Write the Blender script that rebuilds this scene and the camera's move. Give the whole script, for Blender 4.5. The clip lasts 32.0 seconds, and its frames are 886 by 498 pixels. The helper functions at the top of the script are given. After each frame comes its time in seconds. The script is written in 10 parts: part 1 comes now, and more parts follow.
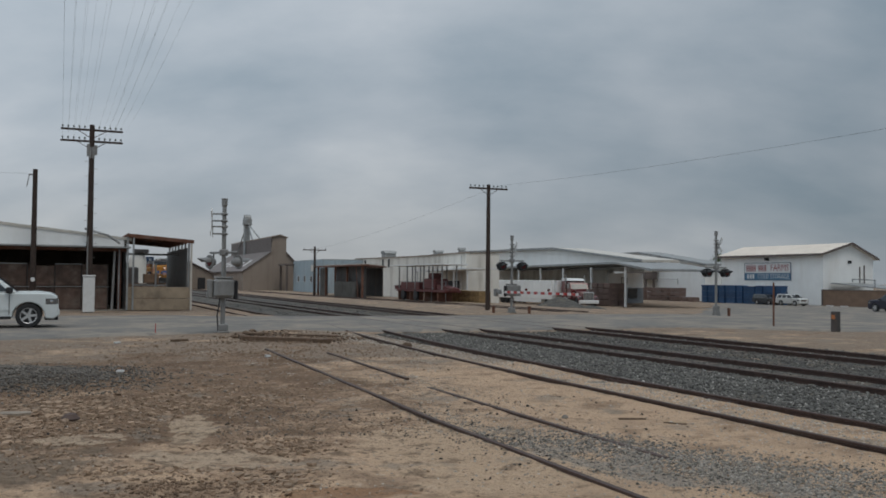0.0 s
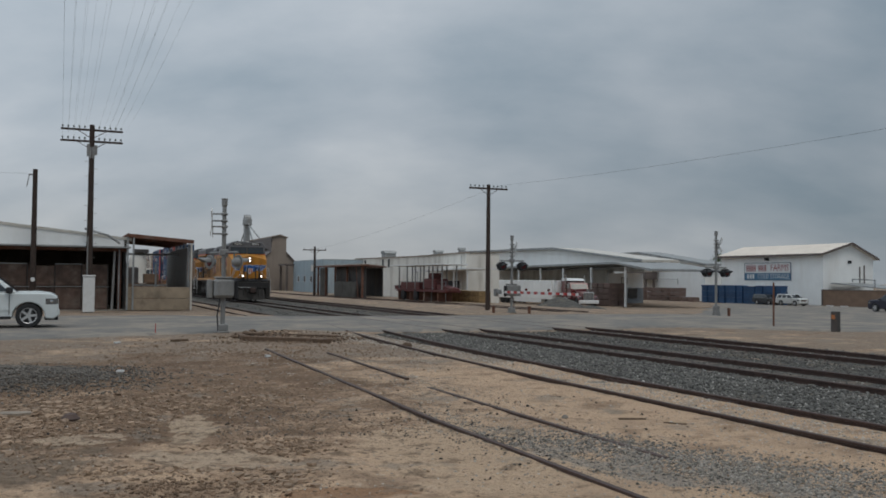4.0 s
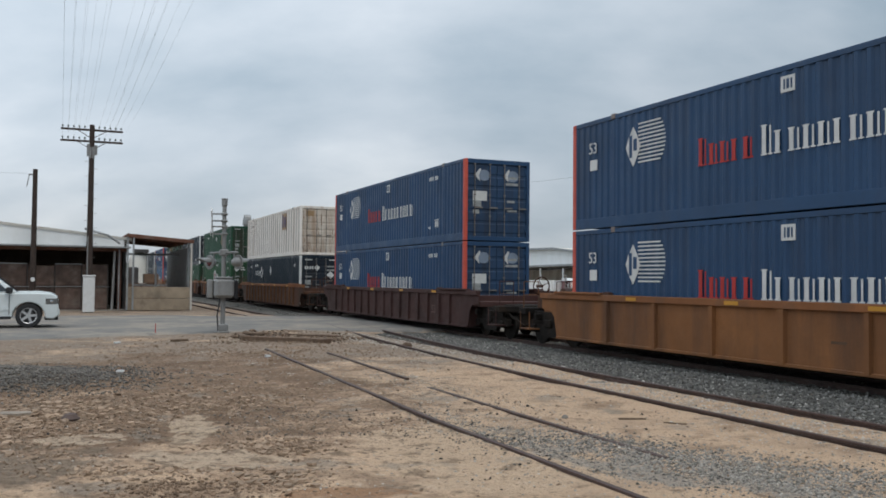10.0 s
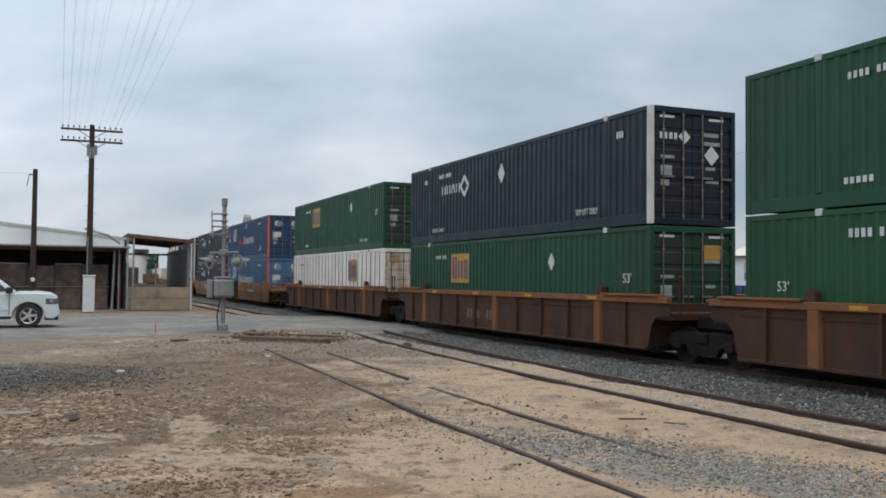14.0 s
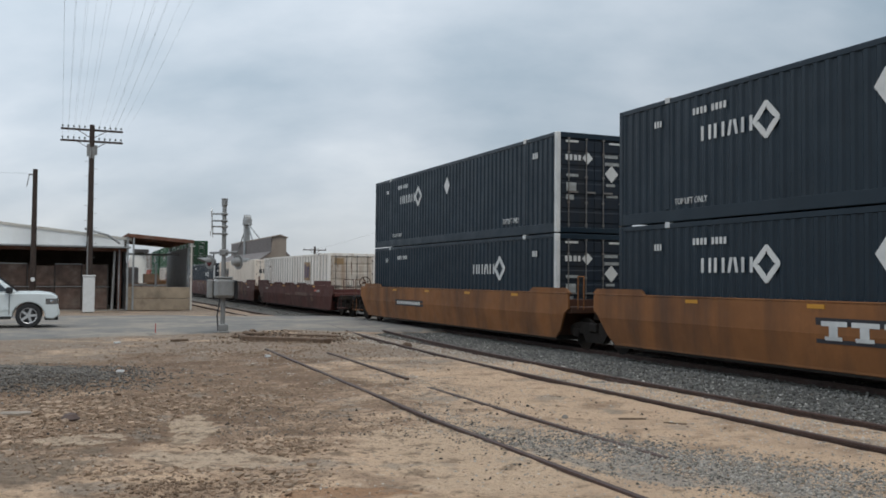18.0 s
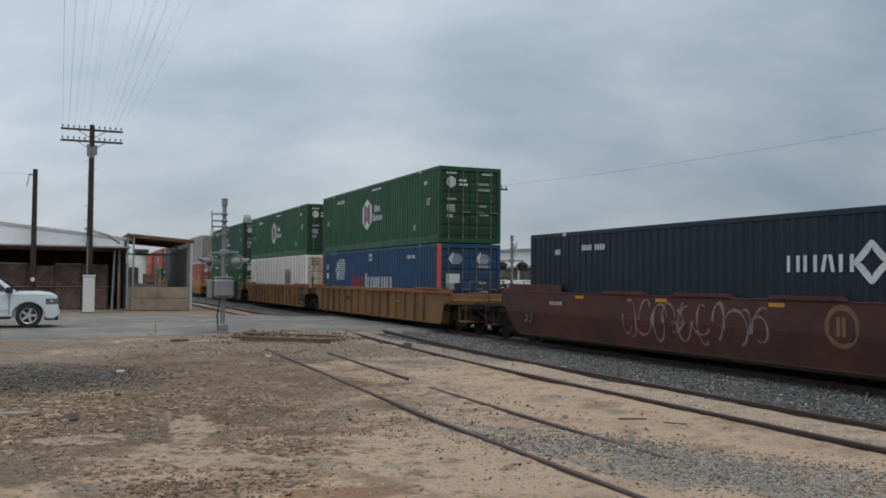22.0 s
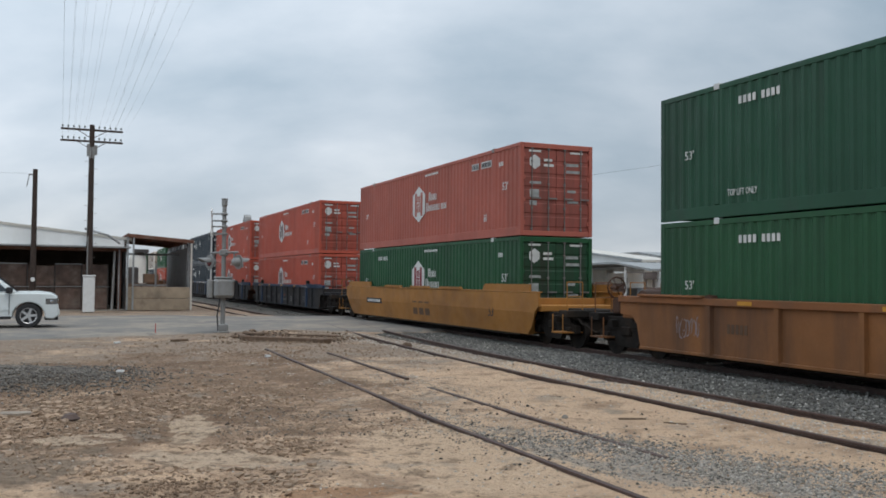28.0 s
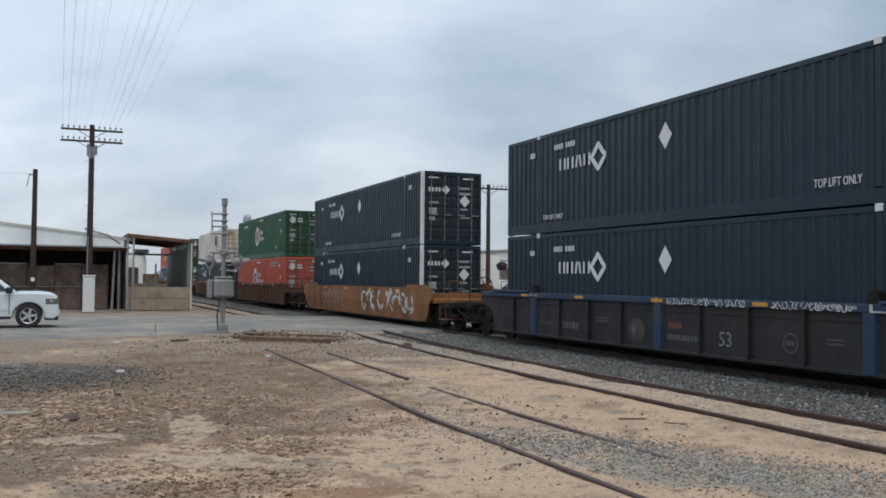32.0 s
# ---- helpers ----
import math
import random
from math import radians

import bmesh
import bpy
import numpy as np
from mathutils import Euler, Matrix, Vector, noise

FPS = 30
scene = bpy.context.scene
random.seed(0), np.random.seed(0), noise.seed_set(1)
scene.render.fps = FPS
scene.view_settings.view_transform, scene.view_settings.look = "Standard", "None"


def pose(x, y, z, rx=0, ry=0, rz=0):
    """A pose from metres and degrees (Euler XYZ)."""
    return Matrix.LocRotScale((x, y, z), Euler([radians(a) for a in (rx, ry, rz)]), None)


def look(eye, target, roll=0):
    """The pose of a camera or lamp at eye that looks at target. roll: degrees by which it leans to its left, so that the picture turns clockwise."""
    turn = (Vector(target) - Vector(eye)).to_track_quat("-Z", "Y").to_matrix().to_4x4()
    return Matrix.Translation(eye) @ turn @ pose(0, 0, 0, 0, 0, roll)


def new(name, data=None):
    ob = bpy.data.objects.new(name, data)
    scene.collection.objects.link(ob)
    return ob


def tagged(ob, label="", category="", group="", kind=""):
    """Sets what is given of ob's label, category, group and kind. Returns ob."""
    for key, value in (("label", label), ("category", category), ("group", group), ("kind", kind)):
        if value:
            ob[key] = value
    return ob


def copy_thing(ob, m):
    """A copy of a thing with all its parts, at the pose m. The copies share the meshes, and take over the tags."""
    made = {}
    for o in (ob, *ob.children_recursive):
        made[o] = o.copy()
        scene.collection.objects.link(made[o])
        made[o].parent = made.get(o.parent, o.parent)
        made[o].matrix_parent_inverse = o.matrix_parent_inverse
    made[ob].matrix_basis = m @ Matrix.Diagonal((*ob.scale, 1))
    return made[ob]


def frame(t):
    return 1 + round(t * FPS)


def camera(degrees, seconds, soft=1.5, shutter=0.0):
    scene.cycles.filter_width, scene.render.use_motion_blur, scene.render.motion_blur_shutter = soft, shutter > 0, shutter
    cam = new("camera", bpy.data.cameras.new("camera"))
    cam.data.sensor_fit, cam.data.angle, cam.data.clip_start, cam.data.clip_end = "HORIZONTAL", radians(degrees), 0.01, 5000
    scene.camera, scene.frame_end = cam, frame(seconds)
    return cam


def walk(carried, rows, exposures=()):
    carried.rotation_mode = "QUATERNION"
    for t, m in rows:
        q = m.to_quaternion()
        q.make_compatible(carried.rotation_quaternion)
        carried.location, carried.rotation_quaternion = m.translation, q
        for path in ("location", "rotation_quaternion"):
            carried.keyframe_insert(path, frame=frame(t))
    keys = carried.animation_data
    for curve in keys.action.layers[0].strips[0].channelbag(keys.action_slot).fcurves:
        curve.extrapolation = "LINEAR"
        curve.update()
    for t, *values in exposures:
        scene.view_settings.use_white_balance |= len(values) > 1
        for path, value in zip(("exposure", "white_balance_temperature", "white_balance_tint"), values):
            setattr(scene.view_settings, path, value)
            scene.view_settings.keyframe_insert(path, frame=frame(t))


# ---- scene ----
# ---- camera ----
EYE = (0.0, 0.0, 1.877)
cam = camera(51.8, 32.0, soft=1.75)
VIEW = look(EYE, (0.0, 100.0, 1.877 + 100 * math.tan(radians(1.946))), 0.53)
walk(cam, [(0.0, VIEW), (32.0, VIEW)],
     exposures=[(0.0, -0.44, 6500, 10), (5.0, -0.44, 6500, 10), (6.0, -0.42, 6500, 10), (7.0, -0.22, 6550, 10), (9.0, 0.05, 6450, 10), (10.0, 0.13, 6450, 10), (12.0, 0.04, 6500, 10), (13.0, 0.02, 6400, 10), (14.0, 0.18, 6350, 10), (17.0, 0.12, 6300, 10), (18.0, 0.12, 6450, 10), (19.0, -0.04, 6400, 10),
                (20.0, -0.3, 6400, 10), (21.0, -0.33, 6350, 10), (22.0, -0.12, 6350, 10), (23.5, 0.14, 6350, 10), (25.0, 0.12, 6300, 10), (28.0, 0.17, 6400, 10), (31.0, 0.15, 6500, 10), (32.0, 0.22, 6250, 10)])

# ---- daylight under an overcast sky ----
world = bpy.data.worlds.new("overcast_sky")
scene.world = world
world.use_nodes = True


def sky_nodes(nt):
    nt.nodes.clear()
    n, ln = nt.nodes.new, nt.links.new
    out, bg, tc, sep = n("ShaderNodeOutputWorld"), n("ShaderNodeBackground"), n("ShaderNodeTexCoord"), n("ShaderNodeSeparateXYZ")
    sky = n("ShaderNodeTexSky")
    sky.sky_type, sky.sun_disc, sky.sun_elevation, sky.sun_rotation = "NISHITA", False, radians(60), radians(143)
    ln(tc.outputs["Generated"], sep.inputs[0])

    def m(op, a, b=None):
        k = n("ShaderNodeMath")
        k.operation = op
        for i, v in enumerate((a, b)):
            if v is None:
                continue
            if isinstance(v, (int, float)):
                k.inputs[i].default_value = v
            else:
                ln(v, k.inputs[i])
        return k.outputs[0]
    up = m("MAXIMUM", sep.outputs[2], 0.0)
    den = m("ADD", up, 0.55)
    comb = n("ShaderNodeCombineXYZ")
    ln(m("DIVIDE", sep.outputs[0], den), comb.inputs[0])
    ln(m("DIVIDE", sep.outputs[1], den), comb.inputs[1])
    noises = []
    for scale, off, detail, rough in ((1.3, (3.1, 1.7, 0.4), 4, 0.5), (5.0, (0.4, 5.2, 2.0), 6, 0.55)):
        mp, nz = n("ShaderNodeMapping"), n("ShaderNodeTexNoise")
        mp.inputs["Location"].default_value = off
        mp.inputs["Scale"].default_value = (0.7, 1.15, 1.0)
        nz.inputs["Scale"].default_value, nz.inputs["Detail"].default_value, nz.inputs["Roughness"].default_value = scale, detail, rough
        ln(comb.outputs[0], mp.inputs[0])
        ln(mp.outputs[0], nz.inputs["Vector"])
        noises.append(nz.outputs["Fac"])
    cloud = m("ADD", m("MULTIPLY", noises[0], 0.78), m("MULTIPLY", noises[1], 0.22))
    ramp = n("ShaderNodeValToRGB")
    els = ramp.color_ramp.elements
    els[0].position, els[0].color = 0.38, (0.30, 0.375, 0.44, 1)
    els[1].position, els[1].color = 0.64, (0.748, 0.778, 0.802, 1)
    mid = els.new(0.5)
    mid.color = (0.485, 0.54, 0.594, 1)
    ln(cloud, ramp.inputs[0])
    # an overcast dome is brighter towards its top
    gain = m("ADD", m("SUBTRACT", 0.97, m("MULTIPLY", sep.outputs[0], 0.4)), m("MULTIPLY", m("POWER", up, 1.3), 1.55))
    # thicker cloud low over the far side of the crossing
    low = m("MULTIPLY", m("POWER", 2.718, m("MULTIPLY", m("MULTIPLY", up, up), -130.0)), m("MINIMUM", 1.0, m("MAXIMUM", 0.0, m("SUBTRACT", 0.75, m("MULTIPLY", sep.outputs[0], 2.2)))))
    gain = m("MULTIPLY", gain, m("SUBTRACT", 1.0, m("MULTIPLY", low, 0.24)))
    vm = n("ShaderNodeVectorMath")
    vm.operation = "SCALE"
    ln(ramp.outputs[0], vm.inputs[0])
    ln(gain, vm.inputs["Scale"])
    dim = n("ShaderNodeVectorMath")
    dim.operation = "SCALE"
    ln(sky.outputs[0], dim.inputs[0])
    dim.inputs["Scale"].default_value = 0.1
    mix = n("ShaderNodeMix")
    mix.data_type = "RGBA"
    mix.inputs[0].default_value = 0.93
    ln(dim.outputs[0], mix.inputs[6])
    ln(vm.outputs[0], mix.inputs[7])
    ln(mix.outputs[2], bg.inputs[0])
    bg.inputs[1].default_value = 1.0
    ln(bg.outputs[0], out.inputs[0])


sky_nodes(world.node_tree)
sun = new("sun", bpy.data.lights.new("sun", "SUN"))
sun.data.energy, sun.data.angle, sun.data.color = 0.9, radians(25), (1.0, 0.93, 0.83)
sun.matrix_world = look((16, -21, 46), (0, 0, 0))
# ---- materials ----
MATS = {}


def material(name, rgb, rough=0.6, metal=0.0, vary=0.12, scale=3.0, grime=None, grime_amount=0.0, grime_scale=1.2, bump=0.0, bump_scale=40.0,
             streak=False, rand=0.0, coat=0.0, spec=0.5, grime_lo=0.5, grime_hi=0.72):
    """A painted, weathered or raw surface: a base colour with broad and fine variation, a second colour of dirt or rust in patches or streaks, and relief."""
    if name in MATS:
        return MATS[name]
    mat = bpy.data.materials.new(name)
    mat.use_nodes = True
    nt = mat.node_tree
    n, ln = nt.nodes.new, nt.links.new
    bsdf = nt.nodes["Principled BSDF"]
    bsdf.inputs["Roughness"].default_value = rough
    bsdf.inputs["Metallic"].default_value = metal
    bsdf.inputs["Specular IOR Level"].default_value = spec
    if coat:
        bsdf.inputs["Coat Weight"].default_value = coat
        bsdf.inputs["Coat Roughness"].default_value = 0.15
    tc = n("ShaderNodeTexCoord")

    def nz(sc, detail=4, vec=None, rough_=0.55):
        k = n("ShaderNodeTexNoise")
        k.inputs["Scale"].default_value, k.inputs["Detail"].default_value, k.inputs["Roughness"].default_value = sc, detail, rough_
        ln(vec or tc.outputs["Object"], k.inputs["Vector"])
        return k.outputs["Fac"]

    def mixc(fac, a, b, blend="MIX"):
        k = n("ShaderNodeMix")
        k.data_type, k.blend_type = "RGBA", blend
        for s, v in ((0, fac), (6, a), (7, b)):
            if isinstance(v, (int, float)):
                k.inputs[s].default_value = v
            elif isinstance(v, tuple):
                k.inputs[s].default_value = (*v, 1)
            else:
                ln(v, k.inputs[s])
        return k.outputs[2]

    def ramp(v, lo, hi, a=0.0, b=1.0):
        k = n("ShaderNodeMapRange")
        k.inputs["From Min"].default_value, k.inputs["From Max"].default_value = lo, hi
        k.inputs["To Min"].default_value, k.inputs["To Max"].default_value = a, b
        ln(v, k.inputs["Value"])
        return k.outputs[0]
    lo = tuple(max(0.0, c * (1 - vary)) for c in rgb)
    hi = tuple(min(1.0, c * (1 + vary)) for c in rgb)
    col = mixc(ramp(nz(scale), 0.32, 0.68), lo, hi)
    col = mixc(ramp(nz(scale * 14, 2), 0.3, 0.7, 0.0, 0.35), col, tuple(c * (1 - 1.2 * vary) for c in rgb))
    if rand:
        oi = n("ShaderNodeObjectInfo")
        geo = n("ShaderNodeNewGeometry")
        add = n("ShaderNodeMath")
        add.operation = "ADD"
        ln(oi.outputs["Random"], add.inputs[0])
        ln(geo.outputs["Random Per Island"], add.inputs[1])
        hs = n("ShaderNodeHueSaturation")
        ln(ramp(add.outputs[0], 0.0, 2.0, 1 - rand, 1 + rand), hs.inputs["Value"])
        ln(col, hs.inputs["Color"])
        col = hs.outputs[0]
    if grime:
        vec = None
        if streak:
            mp = n("ShaderNodeMapping")
            mp.inputs["Scale"].default_value = (1.0, 1.0, 0.16)
            ln(tc.outputs["Object"], mp.inputs[0])
            vec = mp.outputs[0]
        col = mixc(ramp(nz(grime_scale, 7, vec, 0.62), grime_lo, grime_hi, 0.0, grime_amount), col, grime)
    ln(col, bsdf.inputs["Base Color"])
    ln(ramp(nz(scale * 3), 0.3, 0.7, max(0.02, rough - 0.09), min(1.0, rough + 0.09)), bsdf.inputs["Roughness"])
    if bump:
        bp = n("ShaderNodeBump")
        bp.inputs["Strength"].default_value = 1.0
        bp.inputs["Distance"].default_value = bump
        ln(nz(bump_scale, 5), bp.inputs["Height"])
        ln(bp.outputs[0], bsdf.inputs["Normal"])
    MATS[name] = mat
    return mat


def glass(name, rgb=(0.03, 0.035, 0.04)):
    if name not in MATS:
        mat = bpy.data.materials.new(name)
        mat.use_nodes = True
        b = mat.node_tree.nodes["Principled BSDF"]
        b.inputs["Base Color"].default_value = (*rgb, 1)
        b.inputs["Roughness"].default_value = 0.06
        b.inputs["Specular IOR Level"].default_value = 0.6
        MATS[name] = mat
    return MATS[name]


def lamp_glow(name, rgb, strength):
    if name not in MATS:
        mat = bpy.data.materials.new(name)
        mat.use_nodes = True
        b = mat.node_tree.nodes["Principled BSDF"]
        b.inputs["Emission Color"].default_value = (*rgb, 1)
        b.inputs["Emission Strength"].default_value = strength
        MATS[name] = mat
    return MATS[name]


# ---- geometry helpers ----
class Solid:
    """Collects faces of one part."""

    def __init__(self):
        self.v, self.f = [], []

    def add(self, verts, faces):
        k = len(self.v)
        self.v += [tuple(p) for p in verts]
        self.f += [tuple(i + k for i in f) for f in faces]
        return self

    def box(self, x0, x1, y0, y1, z0, z1, bevel=0.0, m=None):
        if bevel <= 0:
            vs = [(x, y, z) for x in (x0, x1) for y in (y0, y1) for z in (z0, z1)]
            fs = [(0, 1, 3, 2), (4, 6, 7, 5), (0, 4, 5, 1), (2, 3, 7, 6), (0, 2, 6, 4), (1, 5, 7, 3)]
        else:
            b = min(bevel, 0.49 * min(x1 - x0, y1 - y0, z1 - z0))
            vs, idx = [], {}
            for i, x in enumerate((x0, x1)):
                for j, y in enumerate((y0, y1)):
                    for k, z in enumerate((z0, z1)):
                        sx, sy, sz = (b if i == 0 else -b), (b if j == 0 else -b), (b if k == 0 else -b)
                        for a, p in enumerate(((x, y + sy, z + sz), (x + sx, y, z + sz), (x + sx, y + sy, z))):
                            idx[i, j, k, a] = len(vs)
                            vs.append(p)
            fs = []
            for i in (0, 1):
                q = [idx[i, 0, 0, 0], idx[i, 0, 1, 0], idx[i, 1, 1, 0], idx[i, 1, 0, 0]]
                fs.append(q if i == 0 else q[::-1])
                q = [idx[0, i, 0, 1], idx[1, i, 0, 1], idx[1, i, 1, 1], idx[0, i, 1, 1]]
                fs.append(q if i == 0 else q[::-1])
                q = [idx[0, 0, i, 2], idx[0, 1, i, 2], idx[1, 1, i, 2], idx[1, 0, i, 2]]
                fs.append(q if i == 0 else q[::-1])
            for i in (0, 1):
                for j in (0, 1):
                    fs.append((idx[i, j, 0, 0], idx[i, j, 1, 0], idx[i, j, 1, 1], idx[i, j, 0, 1]))
                    fs.append((idx[i, 0, j, 0], idx[i, 1, j, 0], idx[i, 1, j, 2], idx[i, 0, j, 2]))
                    fs.append((idx[0, i, j, 1], idx[1, i, j, 1], idx[1, i, j, 2], idx[0, i, j, 2]))
                    for k in (0, 1):
                        fs.append((idx[i, j, k, 0], idx[i, j, k, 1], idx[i, j, k, 2]))
        if m is not None:
            vs = [m @ Vector(p) for p in vs]
        return self.add(vs, fs)

    def prism(self, prof, axis, a, b):
        """A closed profile of two coordinates, drawn out along an axis from a to b."""
        n = len(prof)

        def p3(u, w, t):
            return {"x": (t, u, w), "y": (u, t, w), "z": (u, w, t)}[axis]
        vs = [p3(u, w, a) for u, w in prof] + [p3(u, w, b) for u, w in prof]
        fs = [tuple(range(n)), tuple(range(2 * n - 1, n - 1, -1))] + [(i, (i + 1) % n, n + (i + 1) % n, n + i) for i in range(n)]
        return self.add(vs, fs)

    def rod(self, p, q, r, r2=None, seg=8, caps=True):
        p, q = Vector(p), Vector(q)
        r2 = r if r2 is None else r2
        w = (q - p).normalized()
        u = w.cross(Vector((0, 0, 1)) if abs(w.z) < 0.9 else Vector((1, 0, 0))).normalized()
        t = w.cross(u)
        vs = []
        for c, rr in ((p, r), (q, r2)):
            vs += [c + rr * (math.cos(2 * math.pi * i / seg) * u + math.sin(2 * math.pi * i / seg) * t) for i in range(seg)]
        fs = [(i, (i + 1) % seg, seg + (i + 1) % seg, seg + i) for i in range(seg)]
        if caps:
            fs += [tuple(range(seg))[::-1], tuple(range(seg, 2 * seg))]
        return self.add(vs, fs)

    def path(self, pts, r, seg=6):
        """One tube through all the points."""
        pts = [Vector(p) for p in pts]
        vs, n, u = [], len(pts), None
        for i, p in enumerate(pts):
            a = (pts[i] - pts[i - 1]).normalized() if i else (pts[1] - pts[0]).normalized()
            b = (pts[i + 1] - pts[i]).normalized() if i < n - 1 else a
            w = (a + b).normalized() if (a + b).length > 1e-6 else a
            k = r / max(0.4, w.dot(a))
            if u is None:
                u = w.cross(Vector((0, 0, 1)) if abs(w.z) < 0.9 else Vector((1, 0, 0)))
            u = (u - w * u.dot(w)).normalized()
            t = w.cross(u)
            vs += [p + k * (math.cos(2 * math.pi * j / seg) * u + math.sin(2 * math.pi * j / seg) * t) for j in range(seg)]
        fs = [(i * seg + j, i * seg + (j + 1) % seg, (i + 1) * seg + (j + 1) % seg, (i + 1) * seg + j) for i in range(n - 1) for j in range(seg)]
        fs += [tuple(range(seg))[::-1], tuple(range((n - 1) * seg, n * seg))]
        return self.add(vs, fs)

    def lathe(self, rings, c, axis="y", seg=20):
        """Rings of (radius, place along the axis) turned round an axis through c."""
        c = Vector(c)
        ax = {"x": (Vector((1, 0, 0)), Vector((0, 1, 0)), Vector((0, 0, 1))), "y": (Vector((0, 1, 0)), Vector((0, 0, 1)), Vector((1, 0, 0))),
              "z": (Vector((0, 0, 1)), Vector((1, 0, 0)), Vector((0, 1, 0)))}[axis]
        vs, fs = [], []
        for r, t in rings:
            vs += [c + t * ax[0] + r * (math.cos(2 * math.pi * i / seg) * ax[1] + math.sin(2 * math.pi * i / seg) * ax[2]) for i in range(seg)]
        for k in range(len(rings) - 1):
            fs += [(k * seg + i, k * seg + (i + 1) % seg, (k + 1) * seg + (i + 1) % seg, (k + 1) * seg + i) for i in range(seg)]
        fs += [tuple(range(seg))[::-1], tuple(range((len(rings) - 1) * seg, len(rings) * seg))]
        return self.add(vs, fs)

    def mesh(self, name, mat, smooth=False):
        me = bpy.data.meshes.new(name)
        me.from_pydata(self.v, [], self.f)
        bm = bmesh.new()
        bm.from_mesh(me)
        bmesh.ops.recalc_face_normals(bm, faces=bm.faces)
        bm.to_mesh(me)
        bm.free()
        me.materials.append(mat)
        if smooth:
            for p in me.polygons:
                p.use_smooth = True
            me.set_sharp_from_angle(angle=radians(38))
        return me


def part(name, solid, mat, parent, label="", smooth=False, at=None, keep=None):
    """One mesh object under a thing or a part. keep: reuse this mesh."""
    me = keep or solid.mesh(name, mat, smooth)
    ob = new(name, me)
    ob.parent = parent
    if at is not None:
        ob.matrix_basis = at
    if label:
        ob["label"] = label
    return ob


def thing(name, m, label, category, group="", kind=""):
    ob = new(name)
    ob.empty_display_size = 0.3
    ob.matrix_basis = m
    return tagged(ob, label, category, group, kind)


def lone(name, solid, mat, label, category, m=None, group="", kind="", smooth=False):
    ob = new(name, solid.mesh(name, mat, smooth))
    if m is not None:
        ob.matrix_basis = m
    return tagged(ob, label, category, group, kind)


TEXTS = {}


def text_part(words, size, mat, parent, m, name="lettering", depth=0.004, width=None, label=""):
    """Raised letters in the built-in font; the text stands in its own x-z plane and faces -y after m."""
    key = (words, size, width, mat.name)
    if key not in TEXTS:
        cu = bpy.data.curves.new("letters", "FONT")
        cu.body, cu.size, cu.align_x, cu.align_y, cu.extrude, cu.resolution_u = words, size, "CENTER", "CENTER", depth, 2
        cu.fill_mode = "BOTH"
        tmp = bpy.data.objects.new("letters", cu)
        scene.collection.objects.link(tmp)
        bpy.context.view_layer.update()
        me = bpy.data.meshes.new_from_object(tmp.evaluated_get(bpy.context.evaluated_depsgraph_get()))
        bpy.data.objects.remove(tmp)
        bpy.data.curves.remove(cu)
        me.transform(Matrix.Rotation(radians(90), 4, "X"))
        if width:
            xs = [v.co.x for v in me.vertices]
            k = width / (max(xs) - min(xs))
            me.transform(Matrix.Diagonal((k, 1, 1, 1)))
        me.materials.clear()
        me.materials.append(mat)
        TEXTS[key] = me
    ob = new(name, TEXTS[key])
    ob.parent, ob.matrix_basis = parent, m
    if label:
        ob["label"] = label
    return ob


def plate(pts, y, t=0.006):
    """A flat shape in the x-z plane at y, t thick, its face towards -y."""
    return Solid().prism(pts, "y", y - t, y)


def bars(xs, z0, z1, y, t=0.006):
    s = Solid()
    for a, b in xs:
        s.box(a, b, y - t, y, z0, z1)
    return s


# ---- plan: s runs along the main track towards the camera's right, l across it, away from the camera ----
YAW = -67.05
ALONG = Vector((math.cos(radians(YAW)), math.sin(radians(YAW)), 0))
ACROSS = Vector((-math.sin(radians(YAW)), math.cos(radians(YAW)), 0))
BASE = Vector((6.81, 17.65, 0))


def plan(s, l, z=0.0):
    return BASE + s * ALONG + l * ACROSS + Vector((0, 0, z))


def bend(s):
    """How far the tracks swing to the far side, down the line."""
    if s > -40:
        return 0.0
    if s > -140:
        return 1.5 * ((s + 40) / 97) ** 2
    return 1.5 * (100 / 97) ** 2 - 0.0319 * (s + 140)


def smooth01(x):
    x = min(1.0, max(0.0, x))
    return x * x * (3 - 2 * x)


def ground_z(x, y):
    """Height of the bare ground: level along the tracks, lower in the yards beyond."""
    q = Vector((x, y, 0)) - BASE
    s, l = q.dot(ALONG), q.dot(ACROSS)
    return -0.09 - 0.95 * smooth01((l - 19) / 22)
